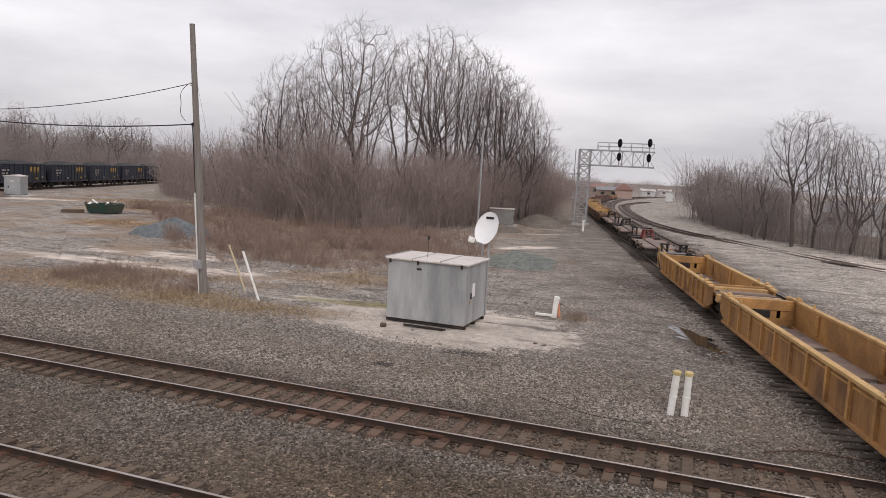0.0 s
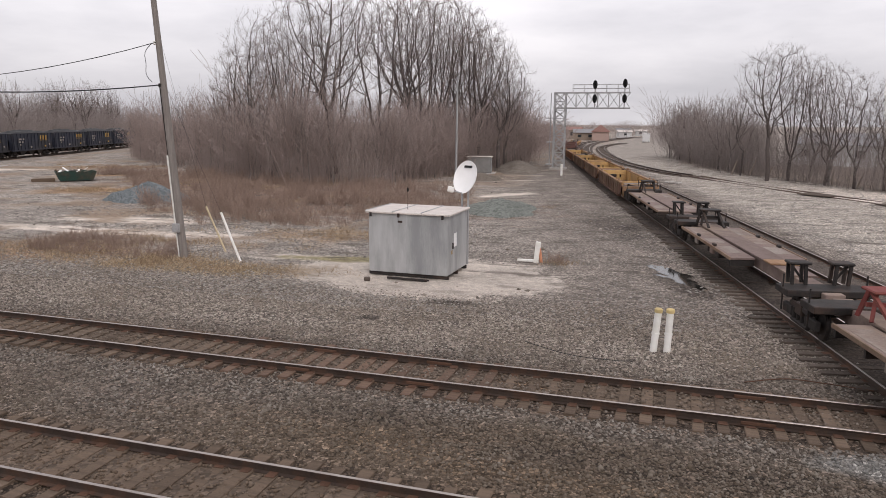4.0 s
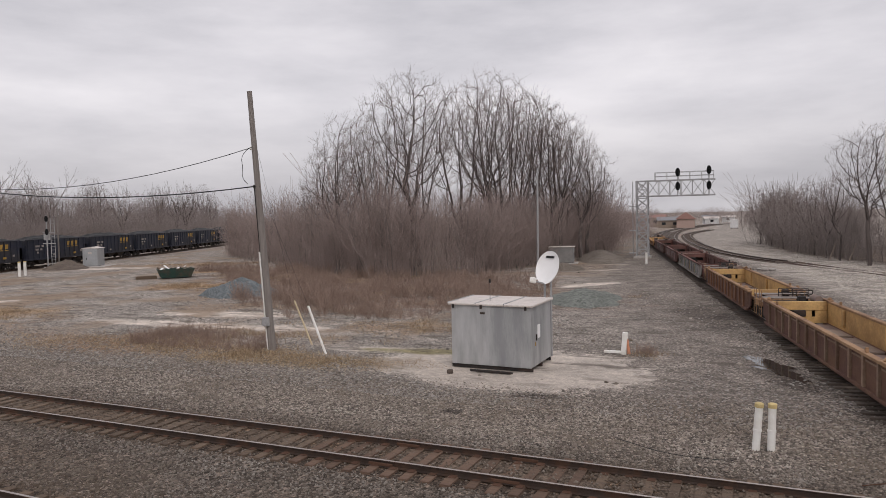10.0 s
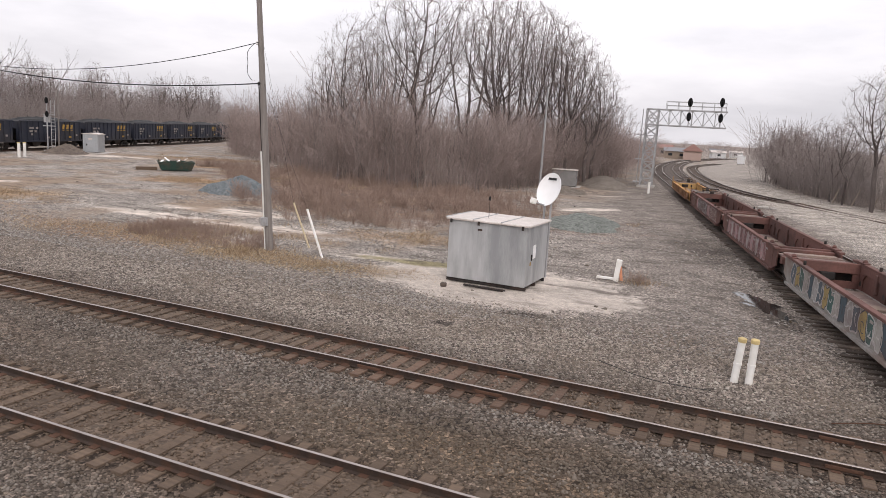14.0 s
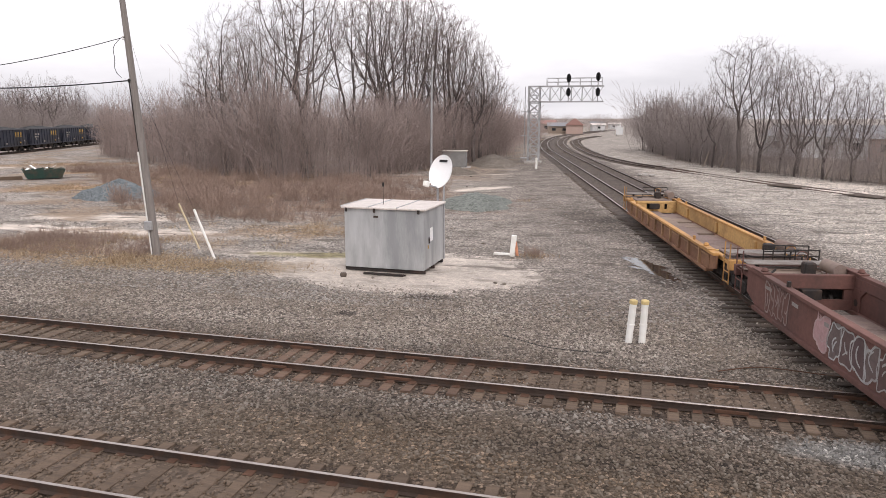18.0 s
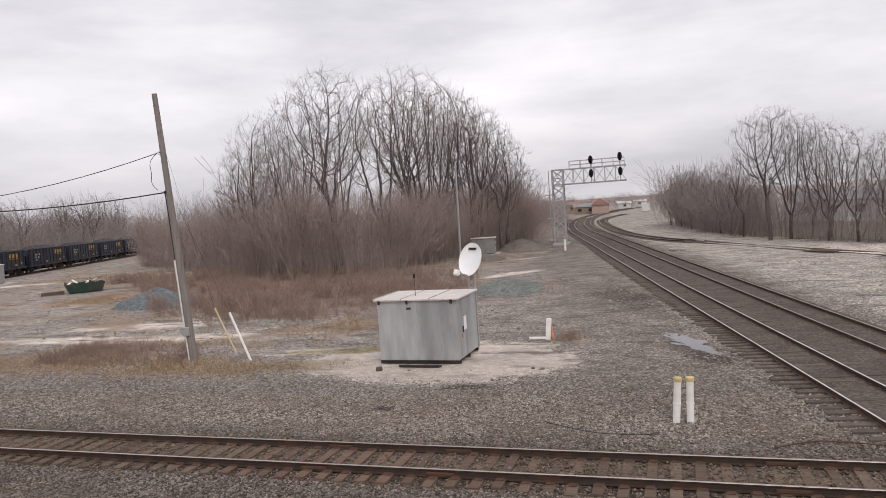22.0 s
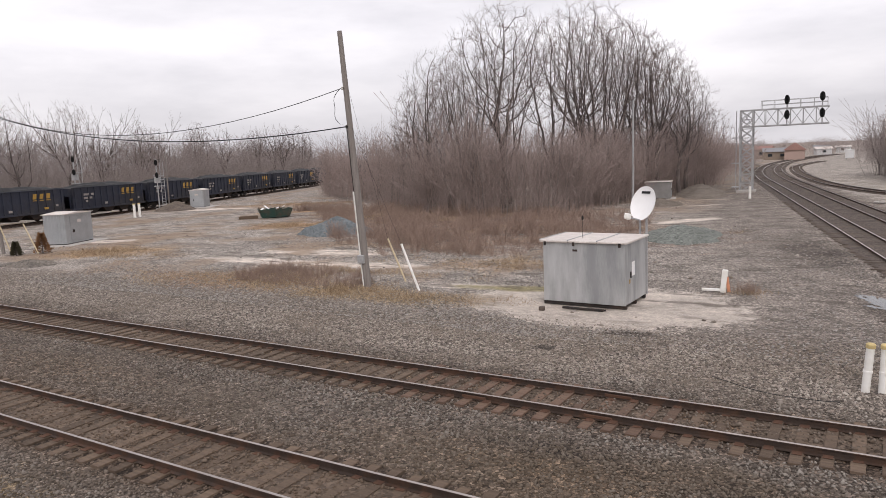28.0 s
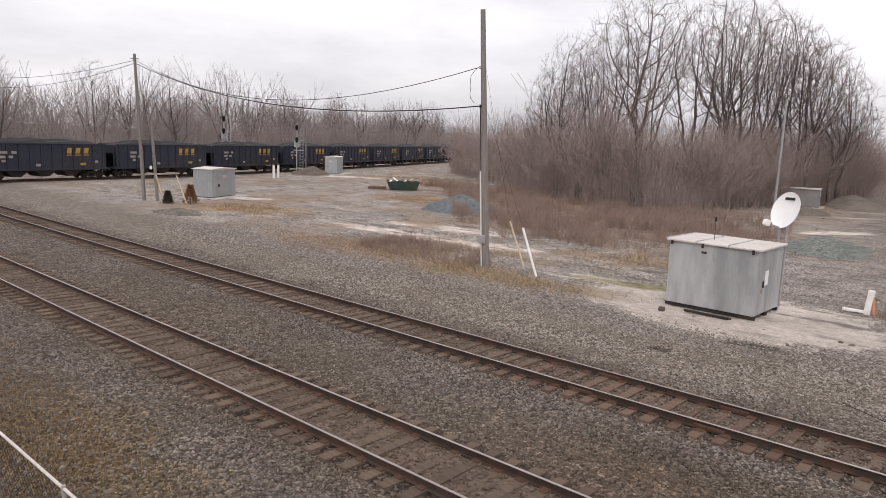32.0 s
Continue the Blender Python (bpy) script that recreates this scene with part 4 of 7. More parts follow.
def satellite_dish():
    root = thing("satellite_dish", "white offset satellite dish on a pole behind the steel box", "satellite dish", pose(-7.93, 29.25, 0.05))
    part("mast", Geo().tube((-0.2, 0, -0.1), (-0.2, 0, 3.4), 0.05, 0.05, 10), "tower", root, smooth=True)
    part("mast", Geo().tube((0.1, -0.1, 0.0), (0.1, -0.1, 3.3), 0.045, 0.045, 10), "tower", root, smooth=True)
    face = pose(0.06, -0.18, 3.76, 71, 0, -26)
    g = Geo()
    prof = [(0.02, 0.0), (0.25, 0.02), (0.5, 0.075), (0.62, 0.125), (0.66, 0.15), (0.66, 0.125), (0.5, 0.045), (0.02, -0.03)]
    g.lathe(prof, 32)
    g.v = [(x * 0.94, y * 1.1, z) for x, y, z in g.v]
    dish = part("reflector", g, "dish", root, m=face, smooth=True)
    part("logo", Geo().box(-0.22, 0.22, 0.42, 0.52, 0.085, 0.095), "black", dish, "dark bar of lettering that cannot be read")
    part("feed_arm", Geo().bar((0, -0.7, 0.1), (0, -0.75, 0.75), 0.05), "tower", dish)
    part("feed_horn", Geo().box(-0.1, 0.1, -0.85, -0.62, 0.7, 0.95, 0.03), "white_pvc", dish)
    part("bracket", Geo().box(-0.12, 0.12, -0.15, 0.15, -0.22, -0.035, 0.02), "tower", dish)


satellite_dish()


def wire_run(name, label, a, b, sag, r=0.018, group="overhead wires"):
    pts = []
    for i in range(25):
        u = i / 24
        pts.append((a[0] + (b[0] - a[0]) * u, a[1] + (b[1] - a[1]) * u, a[2] + (b[2] - a[2]) * u - sag * 4 * u * (1 - u)))
    ob = new(name, Geo().path(pts, r, 5).mesh(name, "wire"))
    tagged(ob, label, "cable", group)


def utility_poles():
    base, top = Vector((-20.64, 26.86, -0.2)), Vector((-21.33, 26.64, 12.05))
    root = thing("utility_pole", "leaning weathered wooden utility pole with white conduit and meter box", "utility pole", pose(0, 0, 0))
    part("shaft", Geo().tube(base, top, 0.185, 0.115, 14), "pole", root, smooth=True)
    d = (top - base).normalized()
    at = lambda h, x, y: base + d * (h + 0.2) + Vector((x, y, 0))
    part("conduit", Geo().tube(at(0, -0.2, -0.06), at(4.6, -0.2, -0.06), 0.045, 0.045, 8), "white_pvc", root, "white plastic conduit", smooth=True)
    part("conduit", Geo().tube(at(4.6, -0.19, -0.03), at(7.6, -0.19, -0.03), 0.025, 0.025, 8), "dark_steel", root, "dark riser cable", smooth=True)
    part("conduit", Geo().tube(at(0, -0.26, 0.12), at(2.0, -0.26, 0.12), 0.03, 0.03, 8), "tower", root, "grey steel conduit", smooth=True)
    p = at(1.35, -0.06, -0.22)
    part("meter_box", Geo().box(p.x - 0.17, p.x + 0.17, p.y - 0.09, p.y + 0.07, p.z - 0.2, p.z + 0.2, 0.02), "tower", root, "grey metal meter box")
    for h in (7.66, 9.45):
        p = at(h, -0.1, -0.14)
        part("insulator", Geo().lathe([(0.03, -0.08), (0.06, -0.05), (0.04, 0), (0.06, 0.05), (0.03, 0.08)], 10, Matrix.Translation(p)), "white_pvc" if h > 9 else "dark_steel", root, smooth=True)
    a, b = at(9.45, -0.25, -0.1), at(7.8, -0.45, -0.1)
    pts = [a + (b - a) * u + Vector((-0.45 * math.sin(math.pi * u) - 0.1 * math.sin(9 * u), 0, 0)) for u in np.linspace(0, 1, 14)]
    part("drop_loop", Geo().path(pts, 0.014), "wire", root, "dangling slack cable loop")
    # the second pair
    p2 = thing("utility_pole", "tall weathered wooden utility pole beside a shorter one", "utility pole")
    part("shaft", Geo().tube((-58.25, 28.1, -0.2), (-58.75, 27.85, 12.0), 0.16, 0.11, 12), "pole", p2, smooth=True)
    part("crossbolt", Geo().tube((-58.9, 27.6, 11.6), (-58.5, 28.1, 11.6), 0.03, 0.03, 6), "dark_steel", p2)
    p2b = thing("utility_pole", "short weathered wooden stub pole", "utility pole")
    part("shaft", Geo().tube((-57.35, 28.8, -0.2), (-57.75, 28.6, 7.0), 0.14, 0.11, 12), "pole", p2b, smooth=True)
    part("cable_clamp", Geo().box(-57.7, -57.5, 28.35, 28.5, 2.6, 2.9, 0.02), "white_pvc", p2b)
    # thin poles farther off
    for x, y, h, r, la in ((-21.6, 75.0, 11.1, 0.15, "thin grey pole before the woods"), (-89.2, 68.9, 8.3, 0.13, "weathered pole beside the signal")):
        p3 = thing("utility_pole", la, "utility pole")
        part("shaft", Geo().tube((x, y, -0.2), (x + 0.1, y, h), r, r * 0.6, 10), "tower" if h > 9 else "pole", p3, smooth=True)
    wire_run("cable", "thin black cable strung between the wooden poles", (-21.20, 26.52, 9.45), (-58.7, 27.9, 11.5), 2.3)
    wire_run("cable", "thick black cable strung between the wooden poles", (-21.08, 26.58, 7.66), (-58.6, 27.95, 11.2), 1.5, 0.028)
    wire_run("cable", "black cable running on past the far pole", (-58.7, 27.9, 11.5), (-108, 26, 12.2), 1.2)
    wire_run("cable", "black cable running on past the far pole", (-58.6, 27.95, 11.3), (-108, 27, 11.0), 1.4)
    # guys with plastic guards
    for bx, by, ax, ay, az, gl, r, col in ((-19.72, 28.75, -21.2, 26.7, 10.0, 2.35, 0.045, "guard"), (-17.72, 26.9, -21.1, 26.65, 8.0, 2.35, 0.055, "white_pvc")):
        g = thing("guy_wire", "anchor guy wire with a pale plastic guard", "guy wire", group="pole guys")
        a, b = Vector((bx, by, -0.05)), Vector((ax, ay, az))
        e = (b - a).normalized()
        lean = Vector((-1.0, 0.0, 2.2)).normalized() if bx < -19 else Vector((-1.0, 0.05, 2.35)).normalized()
        part("guard", Geo().tube(a, a + lean * gl, r, r, 8), col, g, smooth=True)
        part("wire", Geo().tube(a + lean * gl, b, 0.006, 0.006, 4), "wire", g)
    for bx, by, tx in ((-55.4, 28.4, -1.3), (-53.6, 29.4, -1.8)):
        g = thing("guy_wire", "anchor guy wire with a yellow guard by the far poles", "guy wire", group="pole guys")
        a = Vector((bx, by, 0))
        b = a + Vector((tx * 0.72, -0.2, 2.3))
        part("guard", Geo().tube(a, b, 0.05, 0.05, 8), "guard", g, smooth=True)
        part("wire", Geo().tube(b, (-58.0, 28.2, 8.0), 0.012, 0.012, 4), "wire", g)


utility_poles()


def bungalow(name, label, m, w, d, h, roof, pad, ribbed, mat="aluminium"):
    root = thing(name, label, "utility cabinet", m)
    part("body", Geo().box(-w / 2, w / 2, -d / 2, d / 2, 0.12, h, 0.02), mat, root)
    part("base", Geo().box(-w / 2 + 0.05, w / 2 - 0.05, -d / 2 + 0.05, d / 2 - 0.05, -0.08, 0.118), "dark_steel", root)
    g = Geo()
    o = 0.12
    g.add([(-w / 2 - o, -d / 2 - o, h), (w / 2 + o, -d / 2 - o, h), (w / 2 + o, d / 2 + o, h), (-w / 2 - o, d / 2 + o, h), (-w / 2 - o, 0, h + roof), (w / 2 + o, 0, h + roof),
           (-w / 2 - o, -d / 2 - o, h - 0.05), (w / 2 + o, -d / 2 - o, h - 0.05), (w / 2 + o, d / 2 + o, h - 0.05), (-w / 2 - o, d / 2 + o, h - 0.05)],
          [(0, 1, 5, 4), (2, 3, 4, 5), (1, 2, 5), (3, 0, 4), (0, 6, 7, 1), (1, 7, 8, 2), (2, 8, 9, 3), (3, 9, 6, 0), (6, 9, 8, 7)])
    part("roof", g, "galv_roof", root, "pale shallow roof")
    if ribbed:
        for i in range(7):
            x = -w / 2 + (i + 0.5) * w / 7
            part("rib", Geo().box(x - 0.03, x + 0.03, -d / 2 - 0.025, -d / 2 - 0.001, 0.2, h - 0.1), "aluminium", root)
    door = part("door", Geo().box(w / 2 + 0.001, w / 2 + 0.03, -d * 0.32, d * 0.32, 0.25, h - 0.2, 0.008), "aluminium", root)
    part("door_handle", Geo().box(w / 2 + 0.031, w / 2 + 0.08, -d * 0.26, -d * 0.2, 1.0, 1.25, 0.01), "dark_steel", door)
    part("vent", Geo().box(w / 2 + 0.031, w / 2 + 0.045, -0.25, 0.25, h - 0.8, h - 0.55), "galv_roof", door)
    part("pad", Geo().box(-w / 2 - pad, w / 2 + pad, -d / 2 - pad, d / 2 + pad, -0.15, 0.06, 0.03), "concrete", root, "pale concrete pad")


bungalow("relay_cabinet", "aluminium relay cabinet with a ribbed side on a concrete pad", pose(-58.45, 34.85, 0, 0, 0, 25), 1.9, 3.75, 2.6, 0.14, 0.9, True)
bungalow("relay_cabinet", "small aluminium relay cabinet beside the coal track", pose(-85.5, 71.5, 0, 0, 0, 300), 2.6, 2.0, 2.6, 0.16, 1.2, False)
bungalow("relay_cabinet", "grey relay cabinet by the edge of the woods", pose(-21.6, 85.8, 0, 0, 0, 10), 2.9, 2.2, 2.05, 0.08, 0.5, False, "cabinet_shaded")


def pipe_pair(x, y, gap, h, r, lean, label, way=(1, 0.1)):
    for k in (0, 1):
        root = thing("marker_pipe", label, "marker post", pose(x + way[0] * gap * k, y + way[1] * gap * k, -0.06, 0, lean[k], 0), group="white marker pipes")
        part("pipe", Geo().tube((0, 0, 0), (0, 0, h), r, r, 14), "white_pvc", root, smooth=True)
        part("collar", Geo().lathe([(r + 0.002, h * 0.42), (r + 0.012, h * 0.425), (r + 0.012, h * 0.47), (r + 0.002, h * 0.475)], 14), "white_pvc", root, smooth=True)
        part("cap", Geo().lathe([(r + 0.014, h - 0.09), (r + 0.016, h + 0.005), (r * 0.9, h + 0.025), (0.01, h + 0.03)], 14), "cap", root, "yellowed cap", smooth=True)


pipe_pair(0.08, 19.45, 0.36, 1.24, 0.095, (4.0, 1.5), "white plastic marker pipe with a yellowed cap standing in gravel")
pipe_pair(-79.3, 56.0, 1.0, 1.75, 0.16, (0, 0), "white plastic marker pipe with a cap near the coal track", (-0.4, 1.0))


def small_markers():
    root = thing("broken_post", "short white post with a fallen white board and orange marker", "marker post", pose(-5.1, 30.9, 0))
    part("post", Geo().box(-0.12, 0.10, -0.1, 0.1, -0.05, 0.92, 0.015), "white_pvc", root, m=pose(0, 0, 0, 0, 5, 0))
    part("board", Geo().box(-0.85, -0.12, -0.12, 0.02, 0.0, 0.1, 0.012), "white_pvc", root, m=pose(0, 0, 0.01, 0, 0, 2))
    part("marker", Geo().tube((0.22, -0.02, 0.0), (0.14, 0.0, 0.62), 0.07, 0.06, 8), "orange", root, "faded orange marker", smooth=True)
    ob = thing("white_post", "short white post beside the signal tower", "marker post", pose(-11.4, 85.3, 0))
    part("post", Geo().tube((0, 0, -0.1), (0, 0, 1.35), 0.14, 0.14, 10), "white_pvc", ob, smooth=True)
    r2 = thing("wheel_box", "white equipment cabinet far down the line", "utility cabinet", pose(-5.5, 255, 0))
    part("body", Geo().box(-1.2, 1.2, -1, 1, 0.3, 3.0, 0.05), "white_wall", r2)
    part("leg", Geo().box(-1.0, -0.8, -0.8, 0.8, -0.1, 0.3), "dark_steel", r2)
    part("leg", Geo().box(0.8, 1.0, -0.8, 0.8, -0.1, 0.3), "dark_steel", r2)


small_markers()


def signal_head(root, m):
    """Black colour-light signal head, unlit from this side."""
    g = Geo()
    g.lathe([(0.02, -0.08), (0.27, -0.08), (0.30, -0.03), (0.30, 0.03), (0.27, 0.08), (0.02, 0.08)], 20, pose(0, 0, 0.55, 90))
    g.v = [(x, y, 0.55 + (z - 0.55) * 1.9) for x, y, z in g.v]
    head = part("signal_head", g, "black", root, m=m)
    for z in (0.22, 0.54, 0.86):
        part("visor", Geo().tube((0, 0.05, z), (0, 0.3, z), 0.11, 0.11, 10, False), "black", head)
    part("junction_case", Geo().box(-0.13, 0.13, -0.22, -0.085, 0.3, 0.75, 0.02), "dark_steel", head)


def lattice(root, a, b, wide, n, mat="tower", leg=0.15, brace=0.075):
    """A square lattice from a to b, upright or lying: four chords and crossed braces, each a part."""
    a, b = Vector(a), Vector(b)
    d = (b - a).normalized()
    u = Vector((1, 0, 0)) if abs(d.z) > 0.5 else Vector((0, 0, 1))
    v = d.cross(u)
    cor = [u * i * wide[0] / 2 + v * j * wide[1] / 2 for i, j in ((-1, -1), (1, -1), (1, 1), (-1, 1))]
    for c in cor:
        part("chord", Geo().bar(a + c, b + c, leg), mat, root)
    for k in range(n):
        p, q = a + (b - a) * (k / n), a + (b - a) * ((k + 1) / n)
        for i in range(4):
            c0, c1 = cor[i], cor[(i + 1) % 4]
            if abs(d.z) > 0.5:
                part("brace", Geo().bar(p + c0, q + c1, brace), mat, root)
                part("brace", Geo().bar(p + c1, q + c0, brace), mat, root)
                part("strut", Geo().bar(q + c0, q + c1, brace), mat, root)
            else:
                s, e = (c0, c1) if i % 2 else (c1, c0)
                part("brace", Geo().bar(p + s, q + e, brace), mat, root)
                part("strut", Geo().bar(p + c0, p + c1, brace), mat, root)


def gantry():
    root = thing("signal_gantry", "galvanised cantilever signal gantry with black signal heads over the tracks", "signal gantry", pose(-13.45, 97.2, 0, 0, 0, 2))
    lattice(root, (0, 0, 0), (0, 0, 10.2), (1.45, 1.45), 9)
    lattice(root, (-0.72, 0, 9.2), (9.1, 0, 9.2), (2.0, 1.45), 7)
    part("footing", Geo().box(-1.1, 1.1, -1.1, 1.1, -0.2, 0.25, 0.04), "concrete", root)
    part("deck", Geo().box(-0.7, 9.1, -0.7, 0.7, 8.1, 8.16), "tower", root)
    for z in (10.75, 11.25):
        for y in (-0.75, 0.75):
            part("handrail", Geo().bar((1.65, y, z), (8.9, y, z), 0.06), "tower", root)
    for i in range(6):
        for y in (-0.75, 0.75):
            x = 1.65 + i * 1.45
            part("post", Geo().bar((x, y, 10.2), (x, y, 11.25), 0.06), "tower", root)
    for x in (4.55, 8.35):
        part("signal_mast", Geo().tube((x, -0.9, 8.1), (x, -0.9, 11.6), 0.07, 0.07, 8), "tower", root, smooth=True)
        signal_head(root, pose(x, -0.98, 10.65 + (0.15 if x > 6 else 0), 0, 0, 180))
        signal_head(root, pose(x, -0.98, 8.85, 0, 0, 180))
    for x, z in ((-1.35, 0.6), (-1.35, 3.6), (-1.35, 6.8)):
        part("platform", Geo().box(x - 0.35, -0.72, -0.6, 0.6, z, z + 0.12), "tower", root)
    for y in (-0.25, 0.25):
        part("ladder_rail", Geo().bar((-1.25, y, 0.2), (-1.25, y, 10.2), 0.05), "tower", root)
    for i in range(24):
        part("rung", Geo().bar((-1.25, -0.25, 0.5 + i * 0.4), (-1.25, 0.25, 0.5 + i * 0.4), 0.035), "tower", root)


gantry()


def signal_mast(x, y, h, label, turn, double):
    root = thing("signal_mast", label, "railway signal", pose(x, y, 0, 0, 0, turn))
    part("mast", Geo().tube((0, 0, -0.1), (0, 0, h), 0.09, 0.08, 10), "tower", root, smooth=True)
    signal_head(root, pose(0, -0.2, h - 0.9, 0, 0, 180) @ Matrix.Scale(0.75, 4))
    if double:
        signal_head(root, pose(0, -0.2, h - 2.7, 0, 0, 180) @ Matrix.Scale(0.75, 4))
    part("case", Geo().box(-0.4, 0.4, 0.1, 0.5, h - 3.4, h - 2.5, 0.03), "tower", root)
    for s in (-0.45, 0.45):
        part("ladder_rail", Geo().bar((s * 0.5 + 0.7, 0.35, 0), (s * 0.5 + 0.7, 0.35, h - 0.4), 0.07), "tower", root)
    for i in range(int(h / 0.45)):
        part("rung", Geo().bar((0.48, 0.35, 0.3 + i * 0.45), (0.92, 0.35, 0.3 + i * 0.45), 0.04), "tower", root)
    part("platform", Geo().box(-0.5, 1.0, 0.05, 0.7, h - 2.4, h - 2.3), "tower", root)
    part("platform", Geo().box(-0.5, 1.0, 0.05, 0.7, h - 3.9, h - 3.8), "tower", root)
    part("footing", Geo().box(-0.5, 0.5, -0.5, 0.5, -0.15, 0.25, 0.04), "concrete", root)


signal_mast(-87.6, 66.0, 7.3, "signal mast with ladder and black heads by the coal track", 52, True)
signal_mast(-94.6, 58.0, 8.2, "signal mast with black heads behind the coal train", 52, True)


def heap(name, label, x, y, rx, ry, h, turn, colour, colour2, kind_cat="gravel pile"):
    """A heap of loose stone."""
    n, vs, fs = 34, [], []
    for j in range(n + 1):
        for i in range(n + 1):
            u, v = 2.4 * i / n - 1.2, 2.4 * j / n - 1.2
            r = math.hypot(u, v) + 0.22 * noise.noise(Vector((u * 2.2 + x, v * 2.2, 1)))
            z = h * max(0.0, 1 - r) ** 0.9 + (0.09 * noise.noise(Vector((u * 9, v * 9, x))) if r < 1 else 0)
            a = radians(turn)
            vs.append((x + rx * u * math.cos(a) - ry * v * math.sin(a), y + rx * u * math.sin(a) + ry * v * math.cos(a), z - 0.12 + (0.1 if r < 1 else 0)))
    for j in range(n):
        for i in range(n):
            fs.append((j * (n + 1) + i, j * (n + 1) + i + 1, (j + 1) * (n + 1) + i + 1, (j + 1) * (n + 1) + i))
    m = Nodes(name + " stone")
    tone = m.nt.nodes.new("ShaderNodeRGBToBW")
    m.nt.links.new(m.voronoi(9.0), tone.inputs[0])
    c = m.mix(m.ramp(m.noise(0.8, 5), [(0.35, 0.0), (0.65, 1.0)]), colour, colour2)
    c = m.mix(0.8, c, m.mix(1.0, c, m.ramp(tone.outputs[0], [(0.1, 0.5), (0.9, 1.5)]), "MULTIPLY"))
    m.bump(m.math("MULTIPLY", m.voronoi(9.0, "Distance"), -1.0), 0.9, 0.06)
    tagged(new(name, Geo().add(vs, fs).mesh(name, m.finish(c, 0.95, 0, 0.2), True)), label, kind_cat)


heap("gravel_mound", "low grey-green heap of crushed stone behind the steel box", -10.9, 49.6, 2.7, 4.6, 0.85, 10, (0.20, 0.215, 0.195), (0.155, 0.165, 0.15))
heap("gravel_mound", "blue-grey heap of crushed stone in the yard", -38.8, 46.6, 3.3, 2.8, 1.4, 30, (0.165, 0.185, 0.195), (0.13, 0.145, 0.15))
heap("gravel_mound", "brown heap of gravel beside the signal", -84.2, 66.0, 3.0, 2.6, 1.4, 20, (0.17, 0.14, 0.115), (0.13, 0.105, 0.09))


def skip():
    root = thing("skip", "dark green skip filled with scrap and boards", "skip", pose(-57.3, 58.2, 0, 0, 0, 50))
    g = Geo()
    w, d, h = 1.85, 1.15, 1.0
    lo = [(-w + 0.35, -d + 0.1, 0.1), (w - 0.35, -d + 0.1, 0.1), (w - 0.35, d - 0.1, 0.1), (-w + 0.35, d - 0.1, 0.1)]
    hi = [(-w, -d, h), (w, -d, h), (w, d, h), (-w, d, h)]
    hi2 = [(x * 0.95, y * 0.94, h) for x, y, z in hi]
    lo2 = [(x * 0.95, y * 0.94, 0.3) for x, y, z in lo]
    g.add(lo + hi + hi2 + lo2, [(3, 2, 1, 0)] + [(i, (i + 1) % 4, 4 + (i + 1) % 4, 4 + i) for i in range(4)] + [(4 + i, 4 + (i + 1) % 4, 8 + (i + 1) % 4, 8 + i) for i in range(4)]
          + [(8 + i, 8 + (i + 1) % 4, 12 + (i + 1) % 4, 12 + i) for i in range(4)] + [(12, 13, 14, 15)])
    part("hull", g, "green", root)
    for x in (-1.0, 0, 1.0):
        part("rib", Geo().box(x - 0.06, x + 0.06, -d - 0.02, -d + 0.1, 0.35, h - 0.05), "green", root)
    for i in range(16):
        a = Vector((RNG.uniform(-1.6, 1.3), RNG.uniform(-0.8, 0.8), 0.8 + 0.4 * RNG.random()))
        b = a + Vector((RNG.uniform(-0.7, 0.7), RNG.uniform(-0.5, 0.5), RNG.uniform(-0.1, 0.4)))
        part("scrap_board", Geo().bar(a, b, RNG.uniform(0.08, 0.3), 0.05), ("wood_pale", "dish", "tie")[i % 3], root)
    low = thing("pallet_stack", "low stack of weathered boards beside the skip", "boards", pose(-59.6, 56.6, 0, 0, 0, 50))
    for i in range(7):
        part("board", Geo().box(-1.0 + RNG.uniform(-0.3, 0.3), 0.8, -1.0 + 0.3 * i, -0.75 + 0.3 * i, 0.0, 0.28 + RNG.uniform(-0.06, 0.12), 0.01), "wood_pale" if i % 2 else "tie", low)


skip()
heap("dirt_mound", "low mound of pale dirt beside the signal tower", -18.6, 95.0, 3.2, 10.5, 1.25, 10, (0.22, 0.19, 0.16), (0.165, 0.14, 0.12), "dirt pile")
heap("dirt_mound", "low bank of dirt and rubble by the thicket", -19.5, 78.0, 2.2, 4.0, 0.6, 20, (0.21, 0.18, 0.15), (0.15, 0.125, 0.105), "dirt pile")
heap("dirt_mound", "low dark mound of broken ground by the relay cabinet", -48.3, 25.8, 2.4, 1.2, 0.35, 10, (0.21, 0.185, 0.16), (0.14, 0.125, 0.11), "dirt pile")


def edge_fence():
    """Chain-link fence below the eye, along the tracks."""
    y, h = 3.045, 1.75
    root = thing("chain_link_fence", "chain-link fence with a pale round top rail", "fence")
    part("top_rail", Geo().tube((-40, y, h), (6, y, h), 0.021, 0.021, 10), "galv_roof", root, "pale round top rail", smooth=True)
    for i in range(16):
        part("post", Geo().tube((-38.6 + i * 3, y, -0.1), (-38.6 + i * 3, y, h + 0.04), 0.026, 0.026, 8), "tower", root, smooth=True)
    g = Geo()
    step = 0.15
    x = -20.0
    while x < -2.0:
        for s in (-1, 1):
            a, b = (x, y - 0.002 * s, 0.03), (x + s * (h - 0.06), y - 0.002 * s, h - 0.03)
            g.tube(a, b, 0.0035, 0.0035, 3, False)
        x += step
    tagged(part("mesh", g, "dark_steel", root), kind="stuff")


edge_fence()


